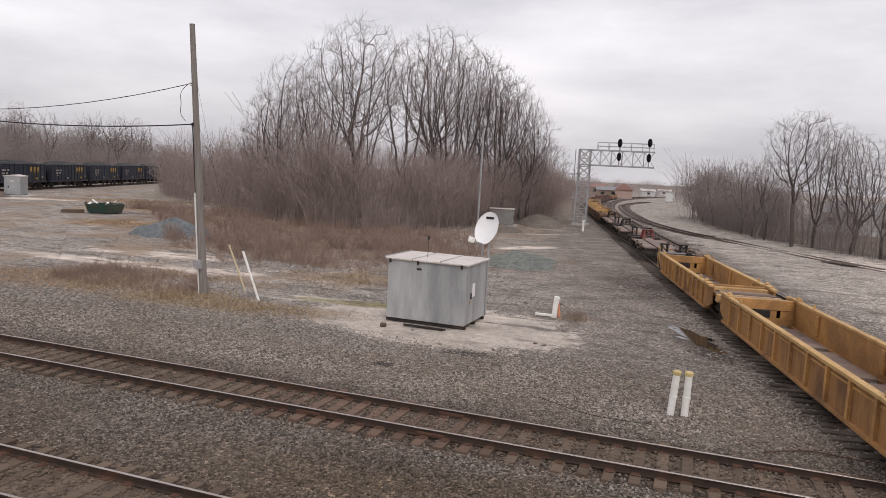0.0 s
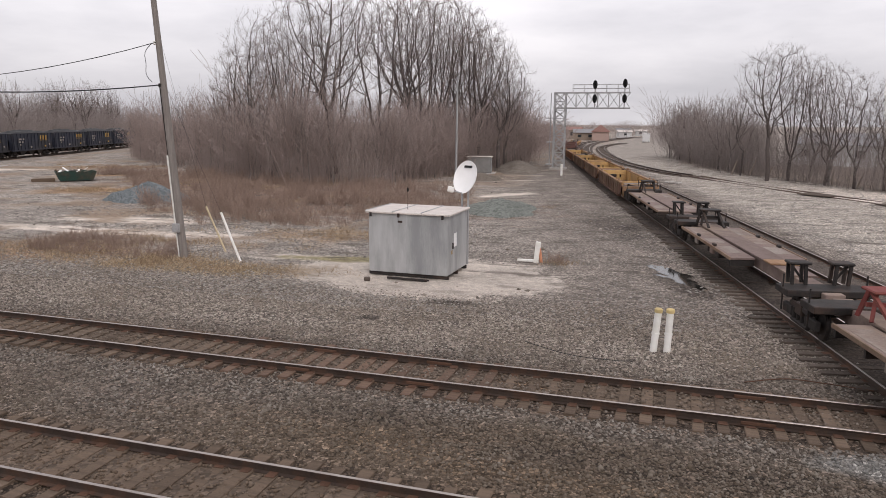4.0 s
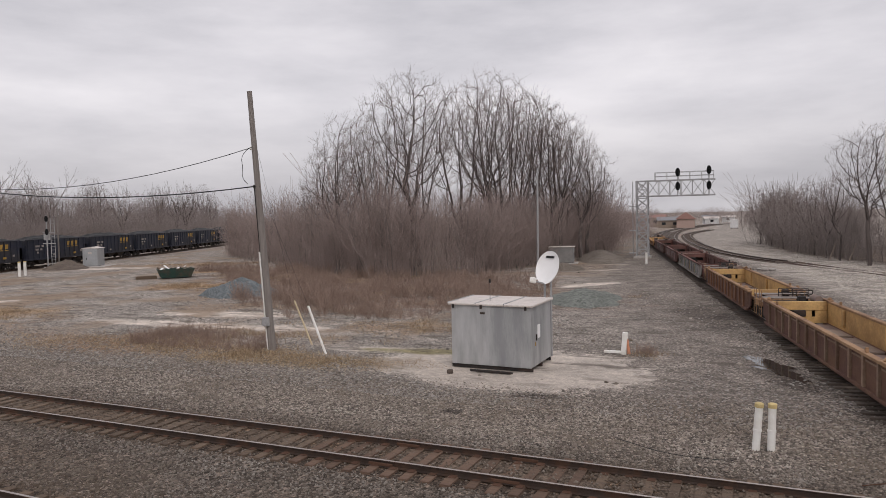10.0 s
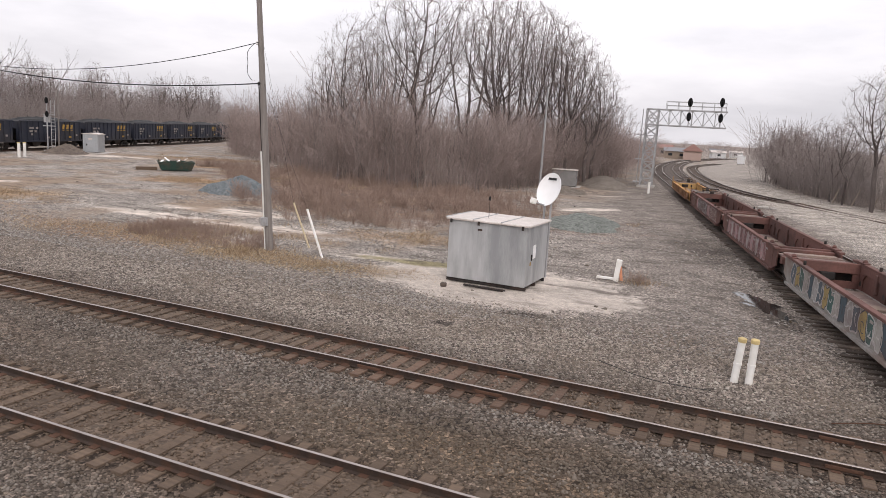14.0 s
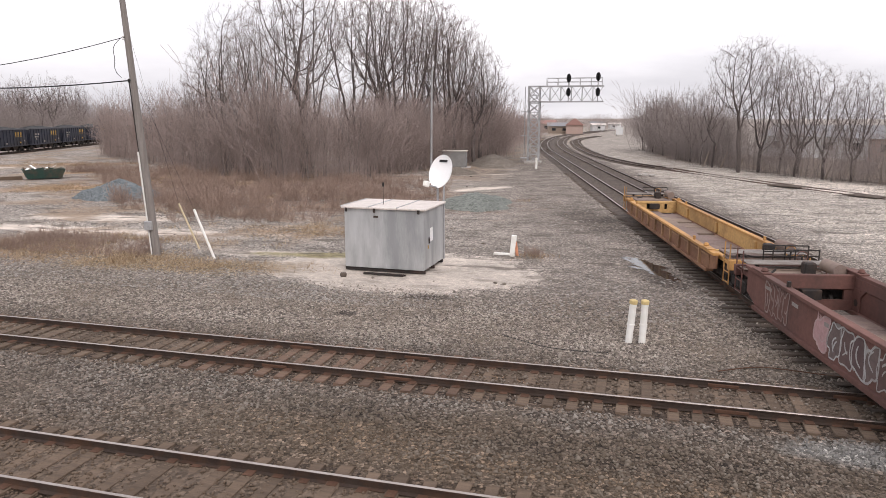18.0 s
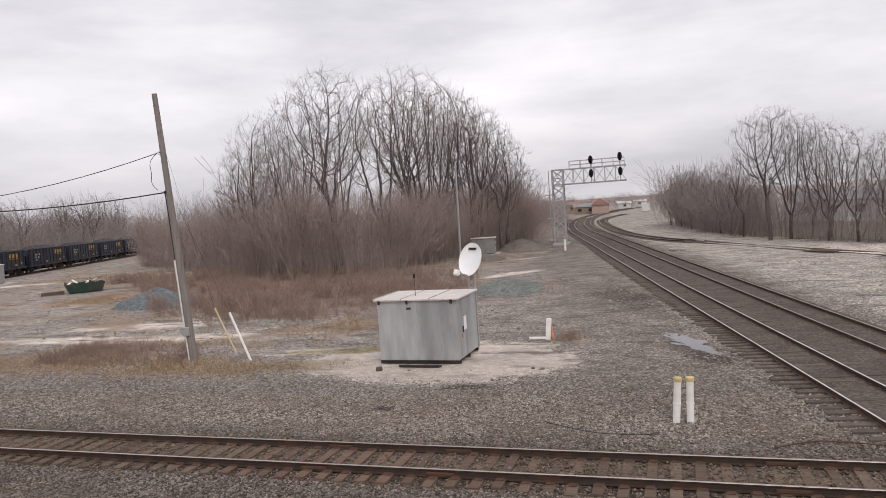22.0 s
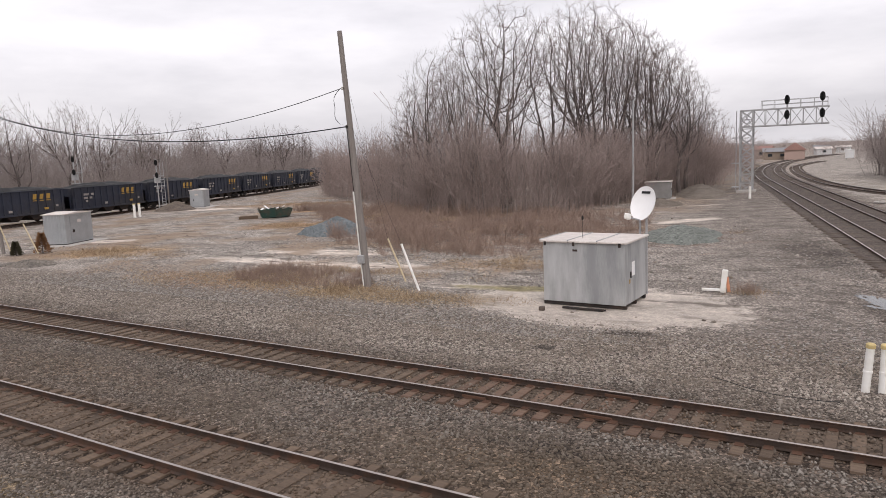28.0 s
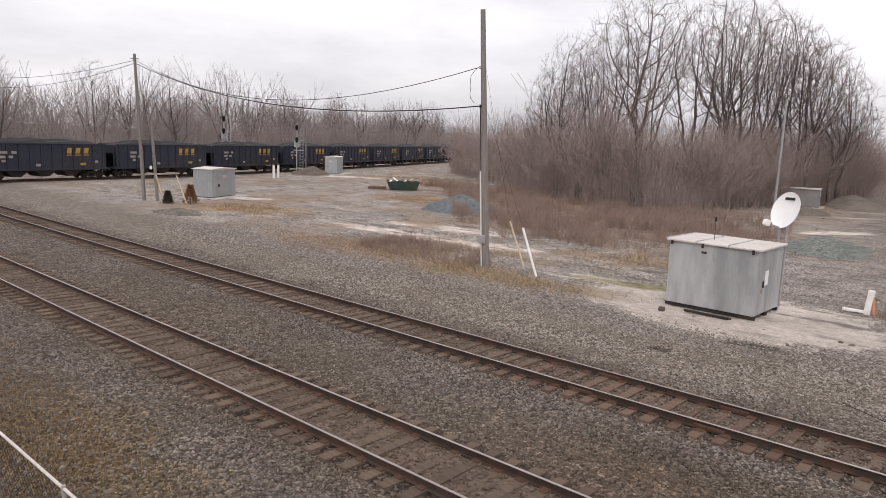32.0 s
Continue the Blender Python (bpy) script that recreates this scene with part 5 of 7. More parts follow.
def tie_heap(x, y, turn, n, label):
    root = thing("tie_stack", label, "timber stack", pose(x, y, 0, 0, 0, turn))
    for i in range(n):
        part("old_tie", Geo().box(-1.3 + RNG.uniform(-0.3, 0.3), 1.3 + RNG.uniform(-0.3, 0.3), -0.12 + 0.3 * (i % 4), 0.12 + 0.3 * (i % 4), 0.01 + 0.2 * (i // 4), 0.2 + 0.2 * (i // 4), 0.012), "tie", root, m=pose(0, 0, 0, 0, 0, RNG.uniform(-5, 5)))


tie_heap(20.5, 56.0, -60, 7, "heap of old dark wooden ties on pale gravel")


def far_buildings():
    """Low buildings where the branch line bends out of sight."""
    def house(x, y, w, d, h, roof, wall_m, roof_m, turn, label):
        root = thing("building", label, "building", pose(x, y, 0, 0, 0, turn), group="buildings down the line")
        part("wall", Geo().box(-w / 2, w / 2, -d / 2, d / 2, -0.1, h), wall_m, root)
        g = Geo()
        o = 0.5
        g.add([(-w / 2 - o, -d / 2 - o, h), (w / 2 + o, -d / 2 - o, h), (w / 2 + o, d / 2 + o, h), (-w / 2 - o, d / 2 + o, h), (-w / 2 - o, 0, h + roof), (w / 2 + o, 0, h + roof)],
              [(0, 1, 5, 4), (2, 3, 4, 5), (1, 2, 5), (3, 0, 4), (3, 2, 1, 0)])
        part("roof", g, roof_m, root)
        for i in range(max(1, int(w / 4))):
            x0 = -w / 2 + (i + 0.5) * w / max(1, int(w / 4))
            part("window", Geo().box(x0 - 0.7, x0 + 0.7, -d / 2 - 0.05, -d / 2 - 0.01, h * 0.4, h * 0.75), "window", root)
    house(-22.3, 272, 7, 6.2, 3.3, 2.6, "house_wall", "house_roof", 94, "pale pinkish gabled house by the bend of the line")
    house(-29.0, 280, 8, 6, 2.8, 1.4, "house_tan", "grey_roof", 8, "low tan building with a grey roof down the line")
    house(-17.5, 345, 6, 4, 2.6, 1.0, "white_wall", "galv_roof", 20, "small white shed far down the line")
    house(-20.5, 395, 7, 5, 3.0, 1.0, "white_wall", "grey_roof", 3, "distant white shed with a grey roof")
    house(-11.5, 402, 6, 5, 2.6, 0.8, "white_wall", "galv_roof", -5, "distant white trailer with a pale roof")
    house(-36.0, 300, 7, 5, 3.6, 1.4, "house_tan", "house_roof", -4, "tan building half hidden by the brush")
    house(31, 124, 20, 9, 3.2, 1.8, "white_wall", "grey_roof", -35, "white building behind the bare trees")
    house(42, 112, 18, 9, 3.2, 1.6, "house_wall", "grey_roof", -35, "pale building behind the bare trees")


far_buildings()


def fence_posts():
    rng = random.Random(5)
    for i in range(16):
        u = i / 15
        x, y = 8.5 + 26 * u, 96 - 40 * u
        h = rng.uniform(1.5, 2.3)
        ob = thing("fence_post", "leaning old wooden fence post by the woods", "fence post", pose(x, y, -0.1, rng.uniform(-12, 12), rng.uniform(2, 20), 0), group="old fence posts")
        part("post", Geo().tube((0, 0, 0), (0, 0, h), 0.1, 0.08, 7), "wood_pale", ob)


fence_posts()


def scrap():
    """Small scrap lying by the steel box and by the rails."""
    ob = thing("scrap_bar", "dark steel bar lying on the pale dust before the steel box", "scrap", pose(-9.39, 25.75, ground_z(-9.39, 25.75) + 0.03, 0, 0, -2.0))
    part("bar", Geo().box(-0.85, 0.85, -0.05, 0.05, 0.0, 0.08, 0.01).box(-0.3, 0.9, 0.07, 0.13, 0.0, 0.05, 0.008), "dark_steel", ob)
    ob = thing("concrete_lump", "small grey lump of broken concrete in the dust", "rubble", pose(-10.89, 25.26, ground_z(-10.89, 25.26), 0, 0, 20))
    part("lump", Geo().box(-0.13, 0.12, -0.1, 0.1, 0.0, 0.16, 0.035), "tie_dark", ob)
    for k, (dx, dy) in enumerate(((0, 0), (0.7, -0.4), (-0.5, 0.7))):
        ob = thing("stone_block", "pale block of stone beside the branch rails", "rubble", pose(1.14 + dx, 77.88 + dy, 0.02, 0, 0, 40 * k))
        part("block", Geo().box(-0.3, 0.28, -0.2, 0.2, 0.0, 0.26 - 0.05 * k, 0.05), "concrete", ob)


scrap()


def loose_cables():
    """Cables and a bent rod lying on the ballast."""
    for name, label, pts, r in (("ground_cable", "thin black cable lying on the gravel", [(-3.4, 19.1), (-3.1, 18.9), (-2.0, 18.25), (-0.85, 18.15), (-0.3, 18.3)], 0.009),
                                ("ground_cable", "bent rusty rod lying beside the track", [(2.2, 17.45), (3.15, 18.0), (3.75, 18.0), (5.2, 17.75)], 0.014)):
        fine = Spline(pts)
        line = []
        for s in np.arange(0, fine.s[-1], 0.25):
            p = fine.at(s)[0]
            line.append((p.x, p.y, ground_z(p.x, p.y) + 0.06))
        tagged(new(name, Geo().path(line, r, 6).mesh(name, "black" if r < 0.01 else "plate")), label, "cable")


loose_cables()


def clods():
    """Lumps of dirt, broken concrete and scrap strewn over the yard."""
    rng = np.random.RandomState(17)
    octa = np.array([(1, 0, 0), (-1, 0, 0), (0, 1, 0), (0, -1, 0), (0, 0, 1), (0, 0, -1)], float)
    tri = np.array([(0, 2, 4), (2, 1, 4), (1, 3, 4), (3, 0, 4), (2, 0, 5), (1, 2, 5), (3, 1, 5), (0, 3, 5)])
    protos = [(octa * rng.uniform(0.5, 1.1, (6, 3)) + rng.uniform(-0.25, 0.25, (6, 3)), tri) for k in range(6)]
    rows = []
    while len(rows) < 900:
        x, y = rng.uniform(-75, 4), rng.uniform(23, 85)
        if abs((x - START.x) * SIDE.x + (y - START.y) * SIDE.y) < 2.2 or (abs(x + 9.5) < 2 and abs(y - 27.6) < 1.5) or noise.noise(Vector((x * 0.2, y * 0.2, 4))) < -0.1:
            continue
        size = 0.05 + 0.09 * rng.rand() ** 3
        rows.append((rng.randint(6), x, y, ground_z(x, y) + 0.01, rng.uniform(0, 6.3), size * 1.3, size * 0.7))
    v, t = tile(protos, rows)
    tagged(new("dirt_clods", big_mesh("dirt_clods", v, t, "stone")), "scattered clods, stones and rubble on the yard", "rubble", kind="stuff")


clods()


# ---- bare trees and brush ----
def grow(limbs, twigs, rng, p, d, length, r, level, spread, up, thin):
    """Adds one limb and its branches: stout pieces to limbs, fine ones to twigs."""
    n = 5 if level > 2 else (3 if level > 0 else 2)
    for k in range(n):
        d = (d + Vector((rng.gauss(0, 0.15), rng.gauss(0, 0.15), rng.gauss(0, 0.09) + up))).normalized()
        q = p + d * (length / n)
        r2 = max(thin, r * (0.84 if level > 2 else 0.72))
        (limbs if r > 0.035 else twigs).tube(p, q, r, r2, 6 if r > 0.12 else (4 if r > 0.05 else 3), False)
        p, r = q, r2
        if level > 0 and (k > 0 or level < 3):
            side = Vector((rng.gauss(0, 1), rng.gauss(0, 1), rng.gauss(0, 0.35)))
            side = (side - d * side.dot(d)).normalized()
            e = (d + side * rng.uniform(0.45, 1.0) * spread).normalized()
            grow(limbs, twigs, rng, p, e, length * rng.uniform(0.42, 0.72), max(thin, r * rng.uniform(0.45, 0.66)), level - 1, spread, up, thin)
    if level > 0:
        grow(limbs, twigs, rng, p, d, length * 0.6, r, level - 1, spread, up, thin)


def bare_tree(seed, height, share, forks, lean, detail, girth):
    """A bare tree: a short trunk that parts into long rising limbs, each with branches, twigs and sprigs."""
    rng = random.Random(seed)
    stem, limbs, twigs = Geo(), Geo(), Geo()

    def limb(p, d, length, r, level):
        n = max(2, round(length / (0.95 if level < 2 else 0.62)))
        step, r0, side = length / n, r, rng.uniform(0, 6.28)
        slow = Vector((rng.gauss(0, 0.045), rng.gauss(0, 0.045), rng.gauss(0, 0.02)))
        for k in range(n):
            u = (k + 1) / n
            d = (d + slow + Vector((rng.gauss(0, 0.07), rng.gauss(0, 0.07), rng.gauss(0, 0.05) + (0.045 if level < 2 else 0.03)))).normalized()
            q, r2 = p + d * step, max(0.0105, r0 * (1 - 0.66 * u))
            (limbs if r > 0.034 else twigs).tube(p, q, r, r2, 6 if r > 0.1 else (4 if r > 0.03 else 3), False)
            p, r = q, r2
            if level < detail and u > (0.12 if level == 0 else 0.2):
                side += 2.4 + rng.gauss(0, 0.5)
                a = d.cross(Vector((0.3, 0.2, 1))).normalized()
                out = a * math.cos(side) + d.cross(a) * math.sin(side)
                w = rng.uniform(0.42, 0.85)
                share_left = length * (0.22 + 0.42 * (1 - u)) * rng.uniform(0.65, 1.15)
                limb(p, d * math.cos(w) + out * math.sin(w), share_left, max(0.0105, r * rng.uniform(0.5, 0.72)), level + 1)
        if level < detail:
            for w in (-0.3, 0.3):
                a = Vector((rng.gauss(0, 1), rng.gauss(0, 1), rng.gauss(0, 0.5))).normalized()
                limb(p, (d + a * abs(w)).normalized(), length * 0.34, r, level + 1)

    p, d, r, n = Vector((0, 0, -0.2)), Vector((0, 0, 1)), girth, 5
    for k in range(n):
        d = (d + Vector((rng.gauss(0, 0.04), rng.gauss(0, 0.04), 0))).normalized()
        q = p + d * (height * share / n)
        stem.tube(p, q, r, r * 0.94, 9, False)
        p, r = q, r * 0.94
    turn = rng.uniform(0, 6.28)
    for j in range(forks):
        w, le = turn + 2 * math.pi * (j + rng.uniform(-0.25, 0.25)) / forks, lean * (rng.uniform(0.75, 1.2) if j else 0.25)
        limb(p - Vector((0, 0, rng.uniform(0, 0.08) * height * share)), Vector((math.cos(w) * le, math.sin(w) * le, 1)).normalized(), height * (1 - share) * rng.uniform(0.66, 0.84), girth * rng.uniform(0.5, 0.68), 0)
    k = height / max(v[2] for g in (limbs, twigs) for v in g.v)
    for g in (stem, limbs, twigs):
        g.v = [(x * k, y * k, z * k) for x, y, z in g.v]
    return stem, limbs, twigs


def domed_tree(seed, height, low, wide, share, forks, count):
    """A tree that grows into a domed crown: limbs reach for scattered buds and fork where buds part."""
    rng = np.random.RandomState(seed)
    step, kill, reach = 0.022 * height, 0.028 * height, 0.30 * height
    mid, tall = height * (low + 1) / 2, height * (1 - low) / 2
    buds = []
    while len(buds) < count:
        u = rng.uniform(-1, 1, 3)
        n = np.linalg.norm(u)
        if n < 1:
            k = wide * (1 if u[2] > 0 else 1 + 0.75 * u[2])
            buds.append((u[0] * k, u[1] * k, mid + u[2] * tall))
    buds = np.array(buds)
    nodes, parent = [np.array((0, 0, -0.2))], [-1]

    def chain(start, d, n, wander, lift):
        k = start
        for i in range(n):
            d = d + rng.normal(0, wander, 3) + (0, 0, lift)
            d = d / np.linalg.norm(d)
            nodes.append(nodes[k] + d * step)
            parent.append(k)
            k = len(nodes) - 1
        return k

    top = chain(0, np.array((0.0, 0, 1)), max(3, int(height * share / step)), 0.06, 0.1)
    trunk = top
    for j in range(forks):
        w = 2 * math.pi * (j + 0.6 * rng.rand()) / forks
        chain(max(1, top - rng.randint(0, 3)), np.array((math.cos(w) * 0.7, math.sin(w) * 0.7, 1)), rng.randint(5, 10), 0.13, 0.06)
    pts = np.array(nodes)
    near = np.full(len(buds), 1e9)
    born = np.zeros(len(pts), int)
    who = np.zeros(len(buds), int)

    def update(k0):
        d = np.linalg.norm(buds[:, None] - pts[None, k0:], axis=2)
        i = d.argmin(1)
        m = d[np.arange(len(buds)), i]
        better = m < near
        near[better], who[better] = m[better], i[better] + k0

    update(0)
    for turn in range(90):
        use = near < reach
        if not use.any():
            break
        way = np.zeros((len(pts), 3))
        d = buds[use] - pts[who[use]]
        np.add.at(way, who[use], d / np.linalg.norm(d, axis=1)[:, None])
        ids = np.unique(who[use])
        ids = ids[born[ids] < 3]
        if not len(ids):
            break
        born[ids] += 1
        w = way[ids]
        back = pts[ids] - pts[[max(0, parent[q]) for q in ids]]
        w = w / (np.linalg.norm(w, axis=1)[:, None] + 1e-6) + back / step * 0.6 + rng.normal(0, 0.11, w.shape) + (0, 0, 0.14)
        w /= np.linalg.norm(w, axis=1)[:, None]
        w[:, 2] = np.maximum(w[:, 2], 0.12)
        k0 = len(pts)
        pts = np.concatenate([pts, pts[ids] + w * step])
        parent += list(ids)
        born = np.concatenate([born, np.zeros(len(ids), int)])
        update(k0)
        keep = (near > kill) & (born[who] < 3)
        buds, near, who = buds[keep], near[keep], who[keep]
        if not len(buds):
            break
    n = len(pts)
    area, leaf = np.zeros(n), np.ones(n, bool)
    leaf[[p for p in parent if p >= 0]] = False
    tip = 0.00060 * height
    for i in range(n - 1, 0, -1):
        if leaf[i]:
            area[i] = tip ** 1.85
        area[parent[i]] += area[i]
    rad = area ** (1 / 1.85)
    stem, limbs, twigs = Geo(), Geo(), Geo()
    for i in range(1, n):
        p, a, b = parent[i], rad[parent[i]], rad[i]
        if i <= trunk:
            stem.tube(pts[p], pts[i], a, b, 8, False)
        elif b > tip * 2.1:
            limbs.tube(pts[p], pts[i], min(a, b * 1.25), b, 5 if b > 0.1 else 4, False)
        else:
            twigs.tube(pts[p], pts[i], b, b * 0.8, 3, False)
        if b < tip * 3.2:
            d = (pts[i] - pts[p]) / step
            for k in range(3 if leaf[i] else 1):
                e = d + rng.normal(0, 0.5, 3) + (0, 0, 0.4)
                e = e / np.linalg.norm(e) * height * rng.uniform(0.015, 0.036)
                q = pts[i] + e
                twigs.tube(pts[i], q, tip * 0.75, tip * 0.5, 3, False)
                f = e * rng.uniform(0.5, 0.9) + rng.normal(0, 0.012 * height, 3)
                twigs.tube(q, q + f, tip * 0.5, tip * 0.3, 3, False)
    return stem, limbs, twigs


def place_trees():
    protos = []
    for seed, h, low, wide, share, forks, count in ((11, 22, 0.3, 6.2, 0.33, 3, 1250), (12, 22, 0.22, 5.6, 0.2, 4, 1050), (13, 22, 0.25, 5.2, 0.25, 3, 950), (14, 13, 0.22, 3.4, 0.2, 4, 620), (15, 12, 0.22, 3.8, 0.2, 4, 620), (16, 13, 0.3, 2.8, 0.3, 4, 520), (0, 17, 0.3, 4, 0.36, 0, 0.2), (0, 16, 0.25, 4, 0.45, 0, 0.18)):
        stem, limbs, twigs = domed_tree(seed, h, low, wide, share, forks, count) if seed else bare_tree(h, h, low, wide, share, 2, count)
        protos.append((h, stem.mesh("trunk", "bark", True), limbs.mesh("bough_crown", "bark"), twigs.mesh("twig_crown", "twig_grey")))
    spots = [
        # the big clump
        (0, -35.4, 71.7, 22.6, 10), (1, -33.0, 81.0, 22.0, 70), (2, -30.7, 83.0, 24.2, 200), (1, -28.0, 84.5, 23.6, 20), (2, -25.8, 86.5, 22.0, 310), (1, -23.8, 88.5, 20.0, 160),
        (0, -22.6, 89.8, 18.9, 190), (2, -44.0, 72.0, 18.5, 95), (1, -40.5, 74.0, 20.0, 240), (0, -47.5, 75.0, 15.5, 300), (3, -51, 78, 13, 33), (4, -22.4, 104, 13.5, 11), (5, -55, 81, 12, 133), (4, -21.6, 113, 12.5, 77), (3, -21.0, 97, 14.0, 200),
        (2, -37.5, 78, 21.0, 130), (0, -31.5, 88, 23.0, 265), (2, -27.0, 92, 22.5, 40), (1, -24.5, 95, 19.5, 350), (1, -46.0, 79, 17.5, 170), (0, -20.8, 93, 16.0, 120),
        # right side
        (4, 1.4, 140, 10, 40), (3, 4.4, 121, 9.5, 100), (4, 7.6, 106, 10, 10), (0, 11.4, 86.5, 14.9, 200), (1, 13.6, 87, 14.6, 70), (2, 15.6, 86, 13.4, 140), (4, 17.4, 86, 12.6, 250), (3, 16.4, 82, 11.2, 300),
        (4, 18.4, 79, 11.2, 20), (3, 20.5, 77, 10.2, 60), (5, 3.0, 132, 9.5, 15), (5, 9.4, 94, 11, 250), (4, 24, 76, 10, 180), (3, 29, 71, 10.5, 88), (4, 34, 66, 10, 90), (5, 8.4, 99, 10.5, 33), (3, 22, 82, 11, 210), (5, 6, 113, 9, 50),
    ]
    rng = random.Random(21)
    for i in range(50):
        u = i / 49
        p, d = COAL_LINE.at(205 + 270 * u)
        n = Vector((-d.y, d.x))
        q = p + n * rng.uniform(9, 30)
        spots.append((rng.choice((6, 7, 1, 2)), q.x, q.y, rng.uniform(13, 18.5), rng.uniform(0, 360)))
    for k, x, y, h, turn in spots:
        h0, *meshes = protos[k]
        la = "tall bare grey-brown tree with many spreading limbs" if h > 16 else "bare grey-brown tree with thin twigs"
        root = thing("tree", la, "tree", group="bare trees")
        for nm, me in zip(("trunk", "bough_crown", "twig_crown"), meshes):
            part(nm, me, None, root).matrix_basis = pose(x, y, 0, 0, 0, turn) @ Matrix.Scale(h / h0, 4)


place_trees()


def brush_protos(seed, n, height, stems, levels, thin, lean, r0):
    out = []
    for i in range(n):
        rng = random.Random(seed + i)
        g = Geo()
        for k in range(stems):
            w, le = rng.uniform(0, 6.28), rng.uniform(0.02, lean)
            d = Vector((math.cos(w) * le, math.sin(w) * le, 1)).normalized()
            h = height * rng.uniform(0.55, 1.0)
            grow(g, g, rng, Vector((rng.gauss(0, 0.09) * height, rng.gauss(0, 0.09) * height, -0.1)), d, h * 0.6, r0 * rng.uniform(0.6, 1.2), levels, 0.9, 0.03, thin)
        v, t = as_arrays(g)
        k = height / v[:, 2].max()
        out.append((v * k, t))
    return out


def sapling_protos(seed, n):
    """Straight pale saplings with short rising side shoots, 8 m tall."""
    out = []
    for i in range(n):
        rng = random.Random(seed + i)
        g = Geo()
        p, d, r = Vector((0, 0, -0.1)), Vector((rng.gauss(0, 0.1), rng.gauss(0, 0.1), 1)).normalized(), rng.uniform(0.035, 0.06)
        for k in range(9):
            d = (d + Vector((rng.gauss(0, 0.06), rng.gauss(0, 0.06), 0.03))).normalized()
            q = p + d * 0.9
            g.tube(p, q, r, r * 0.84, 4, False)
            p, r = q, r * 0.84
            if k > 1:
                for m in range(2):
                    w = rng.uniform(0, 6.28)
                    e = (d + Vector((math.cos(w), math.sin(w), 0.2)) * rng.uniform(0.4, 0.8)).normalized()
                    a = p
                    for b in range(3):
                        e = (e + Vector((rng.gauss(0, 0.12), rng.gauss(0, 0.12), 0.12))).normalized()
                        c = a + e * rng.uniform(0.3, 0.55)
                        g.tube(a, c, r * 0.5, r * 0.36, 3, False)
                        f = (e + Vector((rng.gauss(0, 0.5), rng.gauss(0, 0.5), 0.2))).normalized()
                        g.tube(c, c + f * rng.uniform(0.3, 0.7), 0.009, 0.006, 3, False)
                        a = c
        v, t = as_arrays(g)
        out.append((v * (8.0 / v[:, 2].max()), t))
    return out


def inside(x, y, poly):
    hit = False
    for (x0, y0), (x1, y1) in zip(poly, poly[1:] + poly[:1]):
        if (y0 > y) != (y1 > y) and x < (x1 - x0) * (y - y0) / (y1 - y0) + x0:
            hit = not hit
    return hit


def fill(rng, poly, n, kinds, lo, hi):
    rows, xs, ys = [], [p[0] for p in poly], [p[1] for p in poly]
    while len(rows) < n:
        x, y = rng.uniform(min(xs), max(xs)), rng.uniform(min(ys), max(ys))
        if inside(x, y, poly):
            h = rng.uniform(lo, hi) * (1 + 0.55 * noise.noise(Vector((x * 0.13, y * 0.13, 7))))
            rows.append((rng.randrange(kinds), x, y, -0.1, rng.uniform(0, 6.28), 0.9 + 0.3 * rng.random(), h))
    return rows


